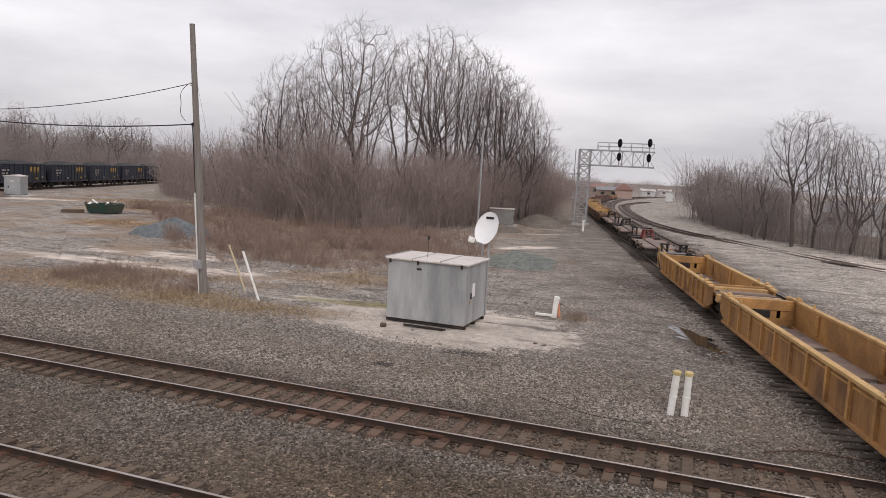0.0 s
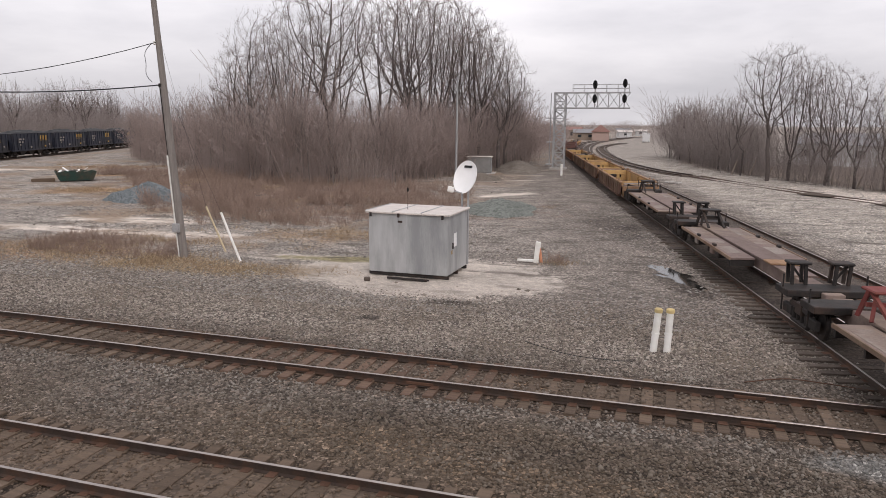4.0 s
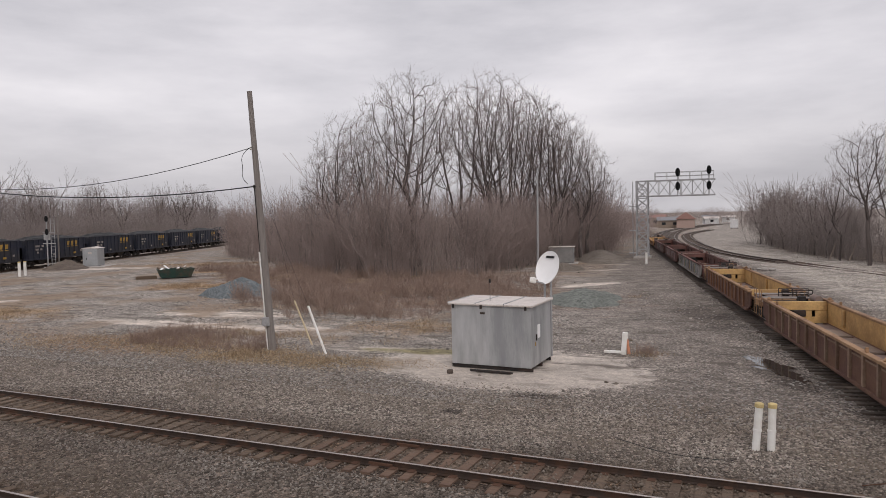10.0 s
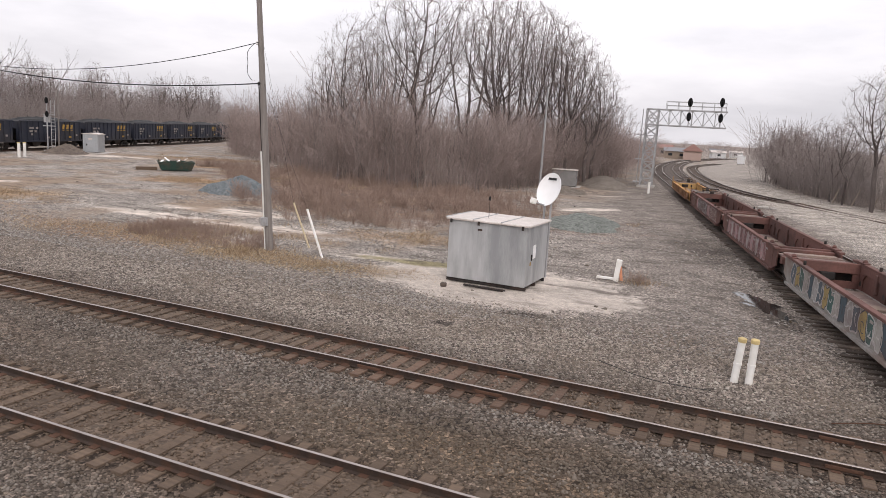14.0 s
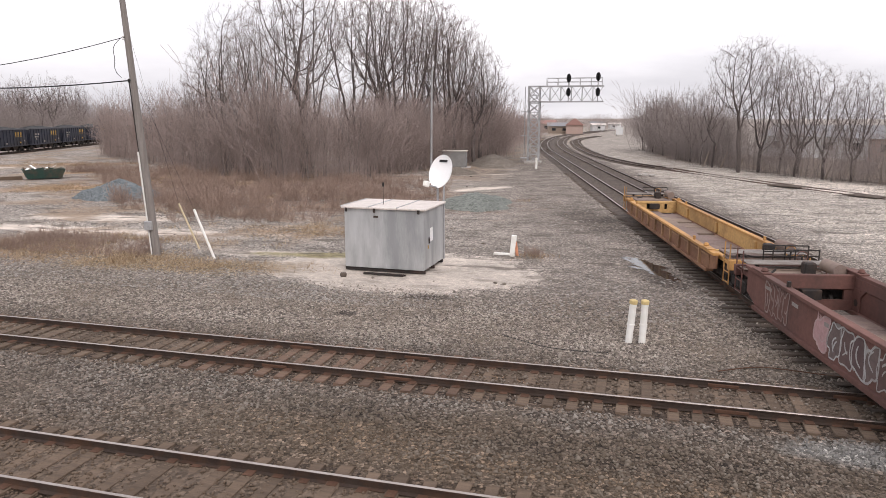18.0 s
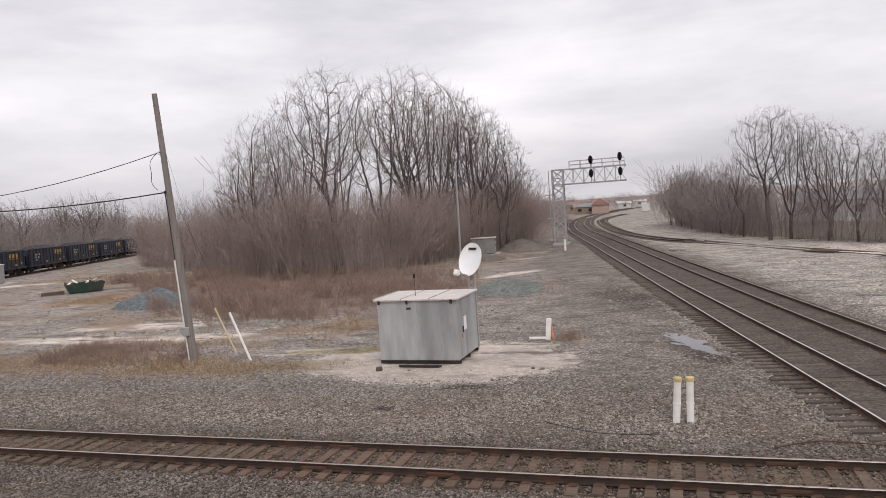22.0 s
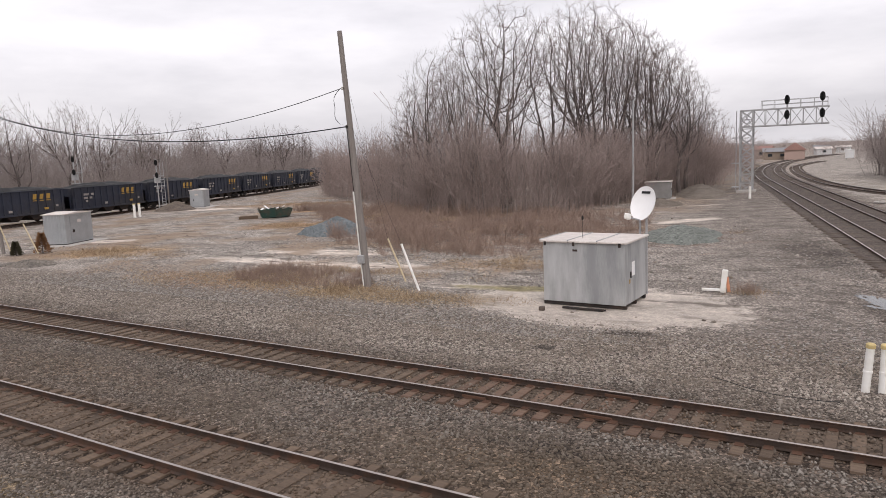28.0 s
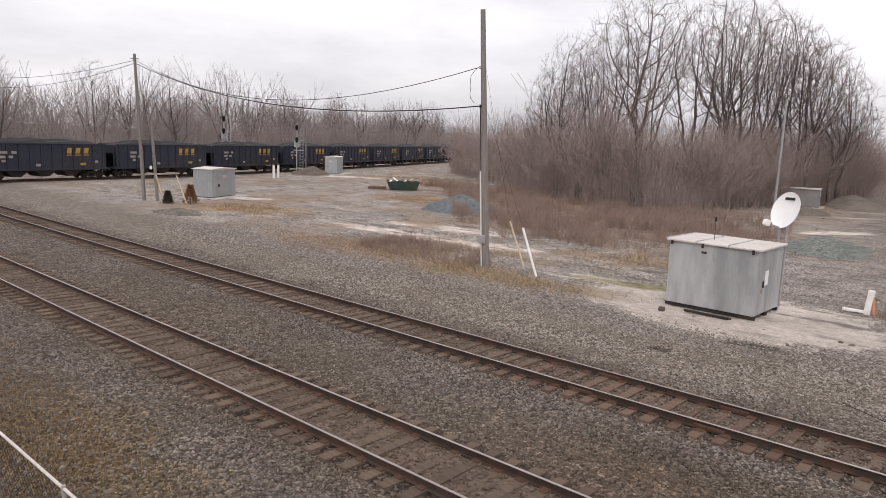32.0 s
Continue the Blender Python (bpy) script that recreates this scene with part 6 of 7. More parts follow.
def brush():
    rng = random.Random(31)
    # grown at full size, then laid out with a small change of scale
    tall = brush_protos(50, 8, 7.0, 5, 2, 0.009, 0.24, 0.020)
    low = brush_protos(80, 5, 1.2, 9, 1, 0.006, 0.6, 0.009)

    def lay(rows, full):
        return [(k, x, y, z, a, s * h / full, h / full) for k, x, y, z, a, s, h in rows]

    wood = [(-88, 104), (-70, 90), (-52, 75), (-44, 69), (-33, 65.5), (-26.5, 67), (-25.5, 76), (-24.5, 88), (-20.5, 104), (-21, 130), (-28, 160), (-60, 165), (-95, 135)]
    rows = fill(rng, wood, 290, 8, 7.5, 12)
    along = [(-21, 104), (-23, 130), (-28, 170), (-34, 215), (-37, 262), (-50, 275), (-60, 200), (-40, 150)]
    rows += fill(rng, along, 70, 8, 6, 10)
    rows += fill(rng, [(-21.5, 140), (-24.5, 190), (-29.0, 250), (-37, 262), (-34, 190), (-28, 140)], 90, 8, 5, 8)
    front = [(-86, 99), (-52, 72), (-44, 66.5), (-33, 63), (-25.5, 65), (-24.5, 76), (-24, 88), (-19.5, 105), (-23, 106), (-28, 88), (-29, 70), (-44, 73), (-58, 82), (-88, 104)]
    rows += fill(rng, front, 270, 8, 5.5, 10.5)
    edge = [(-25.4, 66), (-23.8, 76), (-23.0, 86), (-21.5, 100), (-20, 112), (-22, 130), (-26, 130), (-25, 104), (-27, 88), (-28.5, 68)]
    rows += fill(rng, edge, 270, 8, 4.0, 10.0)
    rows += fill(rng, [(-86, 98), (-52, 71), (-44, 65.5), (-33, 62), (-25, 64), (-25, 67), (-33, 65), (-44, 68.5), (-58, 78), (-86, 102)], 170, 8, 1.5, 4.0)
    v, t = tile(tall, lay(rows, 7.0))
    tagged(new("thicket", big_mesh("thicket", v, t, "twig")), "dense leafless brown thicket of saplings", "thicket", kind="stuff")
    young = sapling_protos(300, 8)
    rows = fill(rng, front, 230, 8, 5.5, 11.0) + fill(rng, edge, 60, 8, 4.0, 9.0)
    v, t = tile(young, lay(rows, 8.0))
    tagged(new("saplings", big_mesh("saplings", v, t, "sapling")), "straight pale grey saplings along the edge of the thicket", "saplings", kind="stuff")
    right = [(1.5, 190), (2.5, 150), (6.5, 110), (11.5, 91), (15.5, 81), (19.5, 76), (34, 62), (50, 60), (40, 90), (24, 120), (14, 190)]
    rows = fill(rng, right, 120, 8, 4.0, 7.5)
    rows += fill(rng, [(1.0, 150), (4.5, 110), (9.5, 92), (13, 95), (9, 115), (5, 155)], 110, 8, 6.5, 10.5)
    rim = [(2.2, 150), (6.2, 110), (11.3, 91), (15.5, 80.5), (19.5, 75.5), (34, 61.5), (35, 64), (21, 78.5), (17, 83.5), (13, 93.5), (8, 112), (4, 150)]
    rows += fill(rng, rim, 380, 8, 2.0, 6.4)
    v, t = tile(tall, lay(rows, 7.0))
    tagged(new("thicket", big_mesh("thicket", v, t, "twig_lit")), "leafless grey-brown thicket along the pale gravel", "thicket", kind="stuff")
    rows = fill(rng, rim, 240, 8, 4.5, 9.5) + fill(rng, right, 70, 8, 5.0, 9.0)
    v, t = tile(young, lay(rows, 8.0))
    tagged(new("saplings", big_mesh("saplings", v, t, "sapling")), "grey saplings standing in the brush by the old fence", "saplings", kind="stuff")
    rows = []
    far = brush_protos(120, 6, 11.0, 6, 2, 0.017, 0.13, 0.034)
    for i in range(640):
        p, d = COAL_LINE.at(rng.uniform(190, 500))
        n = Vector((-d.y, d.x))
        near = i % 2
        q = p + n * (rng.uniform(8, 19) if near else rng.uniform(17, 42))
        rows.append((rng.randrange(6), q.x, q.y, -0.1, rng.uniform(0, 6.28), 1.2, rng.uniform(7.5, 11.5) if near else rng.uniform(11, 14.5)))
    v, t = tile(far, lay(rows, 11.0))
    tagged(new("far_woods", big_mesh("far_woods", v, t, "twig_lit")), "grey leafless woods behind the coal train", "woods", kind="stuff")
    rows = fill(rng, [(1, 165), (-2, 210), (-6, 262), (-4, 330), (40, 330), (45, 200), (12, 170)], 110, 6, 3.5, 6.5)
    rows += fill(rng, [(-34, 215), (-37, 262), (-33, 300), (-60, 330), (-80, 280), (-60, 220)], 60, 6, 5, 9)
    v, t = tile(far, lay(rows, 11.0))
    tagged(new("far_woods", big_mesh("far_woods", v, t, "twig_lit")), "grey-brown brush where the line bends away", "woods", kind="stuff")
    rows = []
    for i in range(200):
        x = rng.uniform(-140, 60)
        rows.append((rng.randrange(6), x, rng.uniform(340, 520), -0.1, rng.uniform(0, 6.28), 2.2, rng.uniform(5.5, 9)))
    v, t = tile(far, lay(rows, 11.0))
    tagged(new("far_woods", big_mesh("far_woods", v, t, "twig_lit")), "distant grey line of bare woods", "woods", kind="stuff")
    # low red-brown brush before the thicket
    strip = [(-62, 66), (-52, 60), (-44, 51), (-37, 43), (-27, 35.5), (-21, 37), (-16, 38.5), (-13.5, 44), (-15, 58), (-22, 65), (-34, 64), (-46, 68), (-60, 74)]
    rows = [r for r in fill(rng, strip, 2100, 5, 0.35, 1.5) if noise.noise(Vector((r[1] * 0.28, r[2] * 0.28, 5))) > rng.uniform(-0.35, 0.25)]
    rows += fill(rng, [(-30, 29.5), (-29, 26), (-24, 25.4), (-20, 26.5), (-22, 29), (-26, 30)], 190, 5, 0.35, 0.95)
    rows += fill(rng, [(-4.9, 31.4), (-4.2, 30.6), (-3.6, 31.0), (-4.2, 31.8)], 8, 5, 0.4, 0.8)
    v, t = tile(low, lay(rows, 1.2))
    tagged(new("low_brush", big_mesh("low_brush", v, t, "twig_red")), "low red-brown weeds and brush before the thicket", "brush", kind="stuff")


brush()


def dry_grass():
    """Dry grass blades in clumps."""
    rng = np.random.RandomState(9)
    areas = ((-29, 25.6, 8, 2.0, 6000), (-19, 25.6, 6, 1.2, 3800), (-27, 28.0, 3.5, 1.0, 2200), (-23, 30.5, 6, 1.2, 1200), (-17, 35, 5, 2.0, 1800), (-48.5, 31.8, 5.5, 2.6, 4500), (-24, 47, 13, 9, 2200), (-48, 51, 5, 3.5, 3200), (-40, 62, 12, 5, 3500), (-4.4, 31.0, 0.6, 0.6, 250), (-70, 78, 9, 4, 2000))
    def blades(areas, tall):
        vs, ts, k = [], [], 0
        for cx, cy, rx, ry, n in areas:
            m = max(6, n // 45)
            cen = rng.normal(0, 0.5, (m, 2)) * (rx, ry) + (cx, cy)
            for i in range(n):
                x, y = cen[i % m] + rng.normal(0, 0.42, 2)
                h, a, w = tall * rng.uniform(0.03, 0.12) * (2.0 if rng.rand() < 0.06 else 1.0), rng.uniform(0, 6.3), rng.uniform(0.004, 0.010) * (0.7 + math.hypot(x, y) / 30)
                lean = rng.normal(0, 0.9, 2) * h
                dx, dy = math.cos(a) * w, math.sin(a) * w
                z = -0.03
                vs += [(x - dx, y - dy, z), (x + dx, y + dy, z), (x + lean[0], y + lean[1], h)]
                ts.append((k, k + 1, k + 2))
                k += 3
        return vs, ts

    vs, ts = blades(areas, 1.5)
    m = Nodes("dry grass")
    isl = m.nt.nodes.new("ShaderNodeNewGeometry").outputs["Random Per Island"]
    MAT["grass"] = m.finish(m.ramp(isl, [(0.0, (0.20, 0.135, 0.088)), (0.6, (0.36, 0.265, 0.17)), (1.0, (0.54, 0.42, 0.28))]), 0.9)
    tagged(new("dry_grass", big_mesh("dry_grass", vs, ts, "grass")), "tufts of dry tan grass", "grass", kind="stuff")
    m = Nodes("rank grass")
    isl = m.nt.nodes.new("ShaderNodeNewGeometry").outputs["Random Per Island"]
    MAT["rank_grass"] = m.finish(m.ramp(isl, [(0.0, (0.09, 0.058, 0.032)), (0.5, (0.21, 0.135, 0.07)), (1.0, (0.36, 0.25, 0.13))]), 0.9)
    vs, ts = blades(((-13.5, 4.5, 5.5, 1.4, 9000), (-20, 5.0, 8, 1.2, 4500)), 0.7)
    tagged(new("dry_grass", big_mesh("dry_grass", vs, ts, "rank_grass")), "rank yellow-green and brown grass along the fence", "grass", kind="stuff")


dry_grass()


def small_conifers():
    for x, y, h, c in ((-54.6, 28.3, 1.0, "shrub_dark"), (-53.9, 29.9, 1.5, "cone")):
        root = thing("shrub", "small dark evergreen shrub by the relay cabinet" if c == "shrub_dark" else "small browned evergreen shrub by the relay cabinet", "shrub", pose(x, y, 0))
        rng = random.Random(int(h * 10))
        g = Geo()
        for i in range(1000):
            z = rng.random() ** 0.8 * h
            r = 0.42 * h * (1 - 0.8 * z / h) * rng.uniform(0.5, 1)
            w = rng.uniform(0, 6.28)
            p = Vector((r * math.cos(w), r * math.sin(w), z))
            g.tube(p, p + Vector((math.cos(w) * 0.14, math.sin(w) * 0.14, rng.uniform(0.0, 0.12))), 0.03, 0.006, 3, False)
        part("foliage", g, c, root)
        part("trunk", Geo().tube((0, 0, -0.1), (0, 0, h * 0.7), 0.04, 0.02, 6), "bark", root)


small_conifers()


# ---- trains ----
WHEEL = Geo().lathe([(0.05, -0.07), (0.42, -0.07), (0.46, -0.05), (0.46, -0.035), (0.42, -0.03), (0.42, 0.06), (0.3, 0.06), (0.28, 0.02), (0.1, 0.02), (0.05, 0.06)], 18, pose(0, 0, 0, 90)).mesh("wheel", "dark_steel", True)
FRAME = Geo()
FRAME.box(-1.25, -0.55, -0.07, 0.07, 0.32, 0.62, 0.03).box(0.55, 1.25, -0.07, 0.07, 0.32, 0.62, 0.03).box(-0.75, 0.75, -0.07, 0.07, 0.62, 0.78, 0.03).box(-0.6, 0.6, -0.07, 0.07, 0.18, 0.3, 0.03)
for q in (-0.45, -0.15, 0.15, 0.45):
    FRAME.tube((q, 0, 0.3), (q, 0, 0.62), 0.07, 0.07, 8)
FRAME = FRAME.mesh("side_frame", "dark_steel")
AXLE = Geo().tube((0, -0.75, 0.46), (0, 0.75, 0.46), 0.08, 0.08, 8).mesh("axle", "dark_steel")
BOLSTER = Geo().box(-0.25, 0.25, -1.1, 1.1, 0.5, 0.85, 0.03).mesh("bolster", "dark_steel")


def truck(root, x):
    """A two-axle truck under a car."""
    tr = part("truck", BOLSTER, None, root, "black freight truck", pose(x, 0, 0))
    for s in (-1, 1):
        part("side_frame", FRAME, None, tr, m=pose(0, s * 1.0, 0))
        for a in (-0.9, 0.9):
            part("wheel", WHEEL, None, tr, m=pose(a, s * GAUGE / 2, 0.46, 0, 0, 0 if s < 0 else 180))
    for a in (-0.9, 0.9):
        part("axle", AXLE, None, tr, m=pose(a, 0, 0))


def spray(col):
    name = "spray " + "-".join("%.2f" % c for c in col)
    if name not in MAT:
        MAT[name] = plain(name, col, None, 0.7, 0, 1.2, 12, 0.02, 0, (0.12, 0.06, 0.05), 0.35)
    return name


def graffiti(parent, x0, x1, y, z0, z1, seed, fills, outline, count):
    """Overlapping fat strokes with outlines that spell nothing, and drips and clouds of paint between them."""
    rng = random.Random(seed)
    step = (x1 - x0) / count

    def stroke(g, pts, w, lift):
        """One ribbon along the points."""
        vs = []
        for i, (px, pz) in enumerate(pts):
            (ax, az), (bx, bz) = pts[max(0, i - 1)], pts[min(len(pts) - 1, i + 1)]
            q = math.hypot(bx - ax, bz - az) or 1
            k = w * (0.6 if i in (0, len(pts) - 1) else 1)
            nx, nz = -(bz - az) / q * k, (bx - ax) / q * k
            vs += [(px - nx, y + lift, min(z1 + 0.03, max(z0 - 0.03, pz - nz))), (px + nx, y + lift, min(z1 + 0.03, max(z0 - 0.03, pz + nz)))]
        g.add(vs, [(2 * i, 2 * i + 1, 2 * i + 3, 2 * i + 2) for i in range(len(pts) - 1)])

    n = 40
    edge = [(x0 + (x1 - x0) * i / n, rng.uniform(0.0, 0.22), rng.uniform(0.0, 0.2)) for i in range(n + 1)]
    patch = Geo().add([q for px, lo, hi in edge for q in ((px, y - 0.0025, z0 + lo), (px, y - 0.0025, z1 - hi))], [(2 * i, 2 * i + 1, 2 * i + 3, 2 * i + 2) for i in range(n)])
    part("paint_patch", patch, spray(tuple(0.5 * p + 0.5 * q for p, q in zip(fills[0], outline[-1]))), parent, "rolled-on paint ground with ragged edges")
    zm, zh = (z0 + z1) / 2, (z1 - z0) / 2
    for k in range(count):
        cx, half = x0 + (k + 0.5) * step, step * rng.uniform(0.46, 0.6)
        p, q, w0, lean = rng.choice((3, 4, 4, 5)), rng.choice((2, 3, 3)), rng.uniform(0, 6.28), rng.uniform(-0.25, 0.25)
        ring = []
        for i in range(29):
            w = 2 * math.pi * i / 28
            r = 1 + 0.16 * math.cos(p * w + w0) + 0.1 * math.cos(q * w - w0)
            c, d = math.cos(w), math.sin(w)
            c, d = math.copysign(abs(c) ** 0.7, c) * r, math.copysign(abs(d) ** 0.7, d) * r
            ring.append((cx + half * (c + lean * d), min(z1, max(z0, zm + zh * 0.92 * d))))
        lift = 0.002 * (k % 3)
        part("graffiti", Geo().add([(px, y + lift, pz) for px, pz in ring[:-1]], [tuple(range(27, -1, -1))]), spray(fills[k % len(fills)]), parent, "spray-painted shape")
        line = Geo()
        stroke(line, ring, rng.uniform(0.016, 0.03), 0.0065 + lift)
        for m in range(rng.choice((1, 2, 2))):
            w = rng.uniform(0, 3.14)
            mid = Vector((cx + rng.uniform(-0.2, 0.2) * half, zm + rng.uniform(-0.3, 0.3) * zh))
            arm = Vector((math.cos(w) * half, math.sin(w) * zh)) * rng.uniform(0.35, 0.6)
            bow = Vector((-arm.y, arm.x)) * rng.uniform(-0.9, 0.9)
            stroke(line, [tuple(mid + arm * u + bow * (1 - u * u)) for u in (-1, -0.6, -0.2, 0.2, 0.6, 1)], rng.uniform(0.016, 0.03), 0.0065 + lift)
        part("graffiti_outline", line, spray(outline[k % len(outline)]), parent, "spray-paint outline")


def well_unit(label, L, outer, inner, chord, trucks, ends, paint=(), seed=0, smooth_side=False, ribs=12, rib_mat=None, top=1.36, low=0.36):
    """One unit of a double-stack well car; x runs along the car, away from the train's head."""
    root = thing("well_car", label, "railway car", group="empty intermodal train")
    a, b = -L / 2 + (2.7 if ends[0] else 1.9), L / 2 - (2.7 if ends[1] else 1.9)
    for s in (-1, 1):
        y0, y1 = sorted((s * 1.30, s * 1.36))
        wall = part("side_wall", Geo().box(a - 0.35, b + 0.35, y0, y1, low, top), inner, root)
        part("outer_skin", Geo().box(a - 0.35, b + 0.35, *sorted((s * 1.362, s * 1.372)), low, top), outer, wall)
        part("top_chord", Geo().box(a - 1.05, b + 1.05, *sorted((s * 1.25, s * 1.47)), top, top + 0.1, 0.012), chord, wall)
        part("bottom_sill", Geo().box(a - 0.3, b + 0.3, *sorted((s * 1.18, s * 1.48)), low - 0.1, low + 0.02, 0.015), outer, wall)
        n = 0 if smooth_side else ribs
        for i in range(n):
            x = a + (i + 0.5) * (b - a) / n
            part("rib", Geo().box(x - (0.07 if ribs < 13 else 0.05), x + (0.07 if ribs < 13 else 0.05), *sorted((s * 1.373, s * 1.46)), low + 0.02, top), rib_mat or outer, wall)
        if not smooth_side:
            part("ledge", Geo().box(a - 0.3, b + 0.3, *sorted((s * 1.373, s * 1.395)), top - 0.17, top - 0.12), rib_mat or outer, wall)
        for i in range(4 if smooth_side else 3):
            x = a + (i + 0.5) * (b - a) / (4 if smooth_side else 3)
            part("lashing_bracket", Geo().box(x - 0.12, x + 0.12, *sorted((s * 1.2, s * 1.3)), 0.55, top - 0.05, 0.02), inner, wall)
        for x, e in ((a - 0.15, -1), (b + 0.15, 1)):
            part("end_pad", Geo().box(*sorted((x - e * 0.55, x + e * 0.35)), *sorted((s * 1.21, s * 1.49)), top + 0.101, top + 0.15, 0.015), chord, wall, "raised corner pad")
            part("cone_stand", Geo().lathe([(0.09, 0.0), (0.11, 0.03), (0.07, 0.1), (0.03, 0.12)], 8, pose(x - e * 0.35, s * 1.35, top + 0.15)), chord, wall)
        if smooth_side:
            part("inner_band", Geo().box(a, b, *sorted((s * 1.255, s * 1.299)), top - 0.3, top - 0.002, 0.012), inner, wall)
            n = 6
            for i in range(n + 1):
                x = a + 0.25 + i * (b - a - 0.5) / n
                post = part("inner_post", Geo().box(x - 0.2, x + 0.2, *sorted((s * 1.25, s * 1.298)), low + 0.02, top - 0.302, 0.012), inner, wall)
                for e in (-1, 1):
                    part("gusset", Geo().add([(x + e * 0.2, s * 1.252, top - 0.3), (x + e * 0.46, s * 1.252, top - 0.3), (x + e * 0.2, s * 1.252, top - 0.52), (x + e * 0.2, s * 1.297, top - 0.3), (x + e * 0.46, s * 1.297, top - 0.3), (x + e * 0.2, s * 1.297, top - 0.52)],
                                                [(0, 1, 2), (5, 4, 3), (0, 2, 5, 3), (1, 4, 5, 2), (0, 3, 4, 1)]), inner, post)
                # solid dark disc on the post, painted as the shade inside a hole
                part("lightening_hole", Geo().tube((x, s * 1.247, low + 0.28), (x, s * 1.251, low + 0.28), 0.11, 0.11, 12), "dark_steel", post)
        for i in (0.12, 0.88):
            x = a + i * (b - a)
            part("guide_post", Geo().box(x - 0.05, x + 0.05, *sorted((s * 1.3, s * 1.4)), top + 0.101, top + 0.26, 0.015), "dark_steel" if smooth_side else chord, wall)
        if s > 0 and paint:
            for u0, u1, fills, outline, count in paint:
                graffiti(wall, a + u0 * (b - a), a + u1 * (b - a), 1.378, low + 0.06, top - 0.04, seed, fills, outline, count)
            for i in range(9):
                x = a + (i + 0.5) * (b - a) / 9
                part("stencil", Geo().box(x, x + 0.3 + 0.1 * (i % 3), 1.377, 1.381, top - 0.3, top - 0.2), "letter_grey", wall, "bar of small lettering")
        # the wall steps up over the truck in a short sloping corner
        for e, x, dirn in ((ends[0], a - 0.35, -1), (ends[1], b + 0.35, 1)):
            g = Geo()
            x2 = x + dirn * 0.75
            y = s * 1.33
            vs = [(x, y - 0.03, low), (x, y - 0.03, top), (x2, y - 0.03, top), (x2, y - 0.03, 0.62), (x, y + 0.03, low), (x, y + 0.03, top), (x2, y + 0.03, top), (x2, y + 0.03, 0.62)]
            g.add(vs, [(0, 1, 2, 3), (7, 6, 5, 4), (0, 4, 5, 1), (1, 5, 6, 2), (2, 6, 7, 3), (3, 7, 4, 0)])
            part("end_panel", g, outer, wall)
    for x, s in ((a, 1), (b, -1)):
        bulk = part("bulkhead", Geo().box(x - 0.08, x + 0.08, -1.29, 1.29, 0.98, top + 0.05, 0.02), inner, root)
        part("lower_beam", Geo().box(x - 0.06, x + 0.06, -1.29, 1.29, low, 0.66), inner, bulk)
        if smooth_side:
            for y in (-0.6, 0.6):
                part("brace", Geo().bar((x - s * 0.9, y * 0.3, low + 0.25), (x, y * 1.6, top - 0.1), 0.09), inner, bulk)
        for y0, y1 in ((-1.29, -1.0), (-0.3, 0.3), (1.0, 1.29)) if smooth_side else ((-1.29, -0.76), (-0.60, 0.16), (0.42, 1.29)):
            part("web_plate", Geo().box(x - 0.05, x + 0.05, y0, y1, 0.661, 0.979), inner, bulk)
        part("back_plate", Geo().box(x - s * 0.35 - 0.02, x - s * 0.35 + 0.02, -1.2, 1.2, 0.4, 1.0), "dark_steel", bulk)
    n = 8
    for i in range(n):
        x0, x1 = a + 0.15 + i * (b - a - 0.3) / n, a + 0.15 + (i + (0.72 if i % 2 else 0.97)) * (b - a - 0.3) / n
        part("floor_panel", Geo().box(x0, x1, -1.17, 1.17, low - 0.06, low + 0.03), "deck", root)
    part("centre_rail", Geo().box(a, b, -0.25, 0.25, low + 0.031, low + 0.09), "deck", root)
    for e, x, s in ((ends[0], a, -1), (ends[1], b, 1)):
        xe = s * (L / 2 - (0.35 if e else 0.1))
        x0, x1 = sorted((x + s * 0.1, xe))
        plat = part("end_platform", Geo().box(x0, x1, -0.98, 0.98, 1.10, 1.17, 0.02), "deck", root)
        for y in (-1.08, 1.08):
            part("side_beam", Geo().box(x0, x1, y - 0.09, y + 0.09, 0.92, 1.1, 0.02), chord, plat)
        part("tread", Geo().box(*sorted((xe - s * 0.75, xe - s * 0.3)), -1.3, 1.3, 1.175, 1.21), "deck", plat)
        part("hose", Geo().path([(xe - s * 0.1, 0.3, 0.95), (xe + s * 0.1, 0.34, 0.6), (xe + s * 0.3, 0.3, 0.5), (xe + s * 0.45, 0.2, 0.7)], 0.03, 6), "black", plat)
        part("lever", Geo().bar((xe - s * 0.5, 0.2, 1.18), (xe - s * 1.4, 0.75, 1.2), 0.05), "dark_steel", plat)
        part("cross_beam", Geo().box(xe - 0.1, xe + 0.1, -1.35, 1.35, 0.85, 1.2, 0.02), chord, plat)
        part("draft_sill", Geo().box(x0 - 0.4, x1 + 0.35, -0.28, 0.28, 0.7, 1.0, 0.02), "dark_steel", plat)
        for y in (-1.3, 1.3):
            if e:
                for dx in (0, 0.55):
                    part("grab_iron", Geo().tube((xe - s * dx, y, 0.35), (xe - s * dx, y, 1.75 if y > 0 else 1.3), 0.022, 0.022, 6), chord, plat)
                for z in (0.4, 0.75, 1.1):
                    part("step", Geo().tube((xe, y, z), (xe - s * 0.55, y, z), 0.022, 0.022, 6), chord, plat)
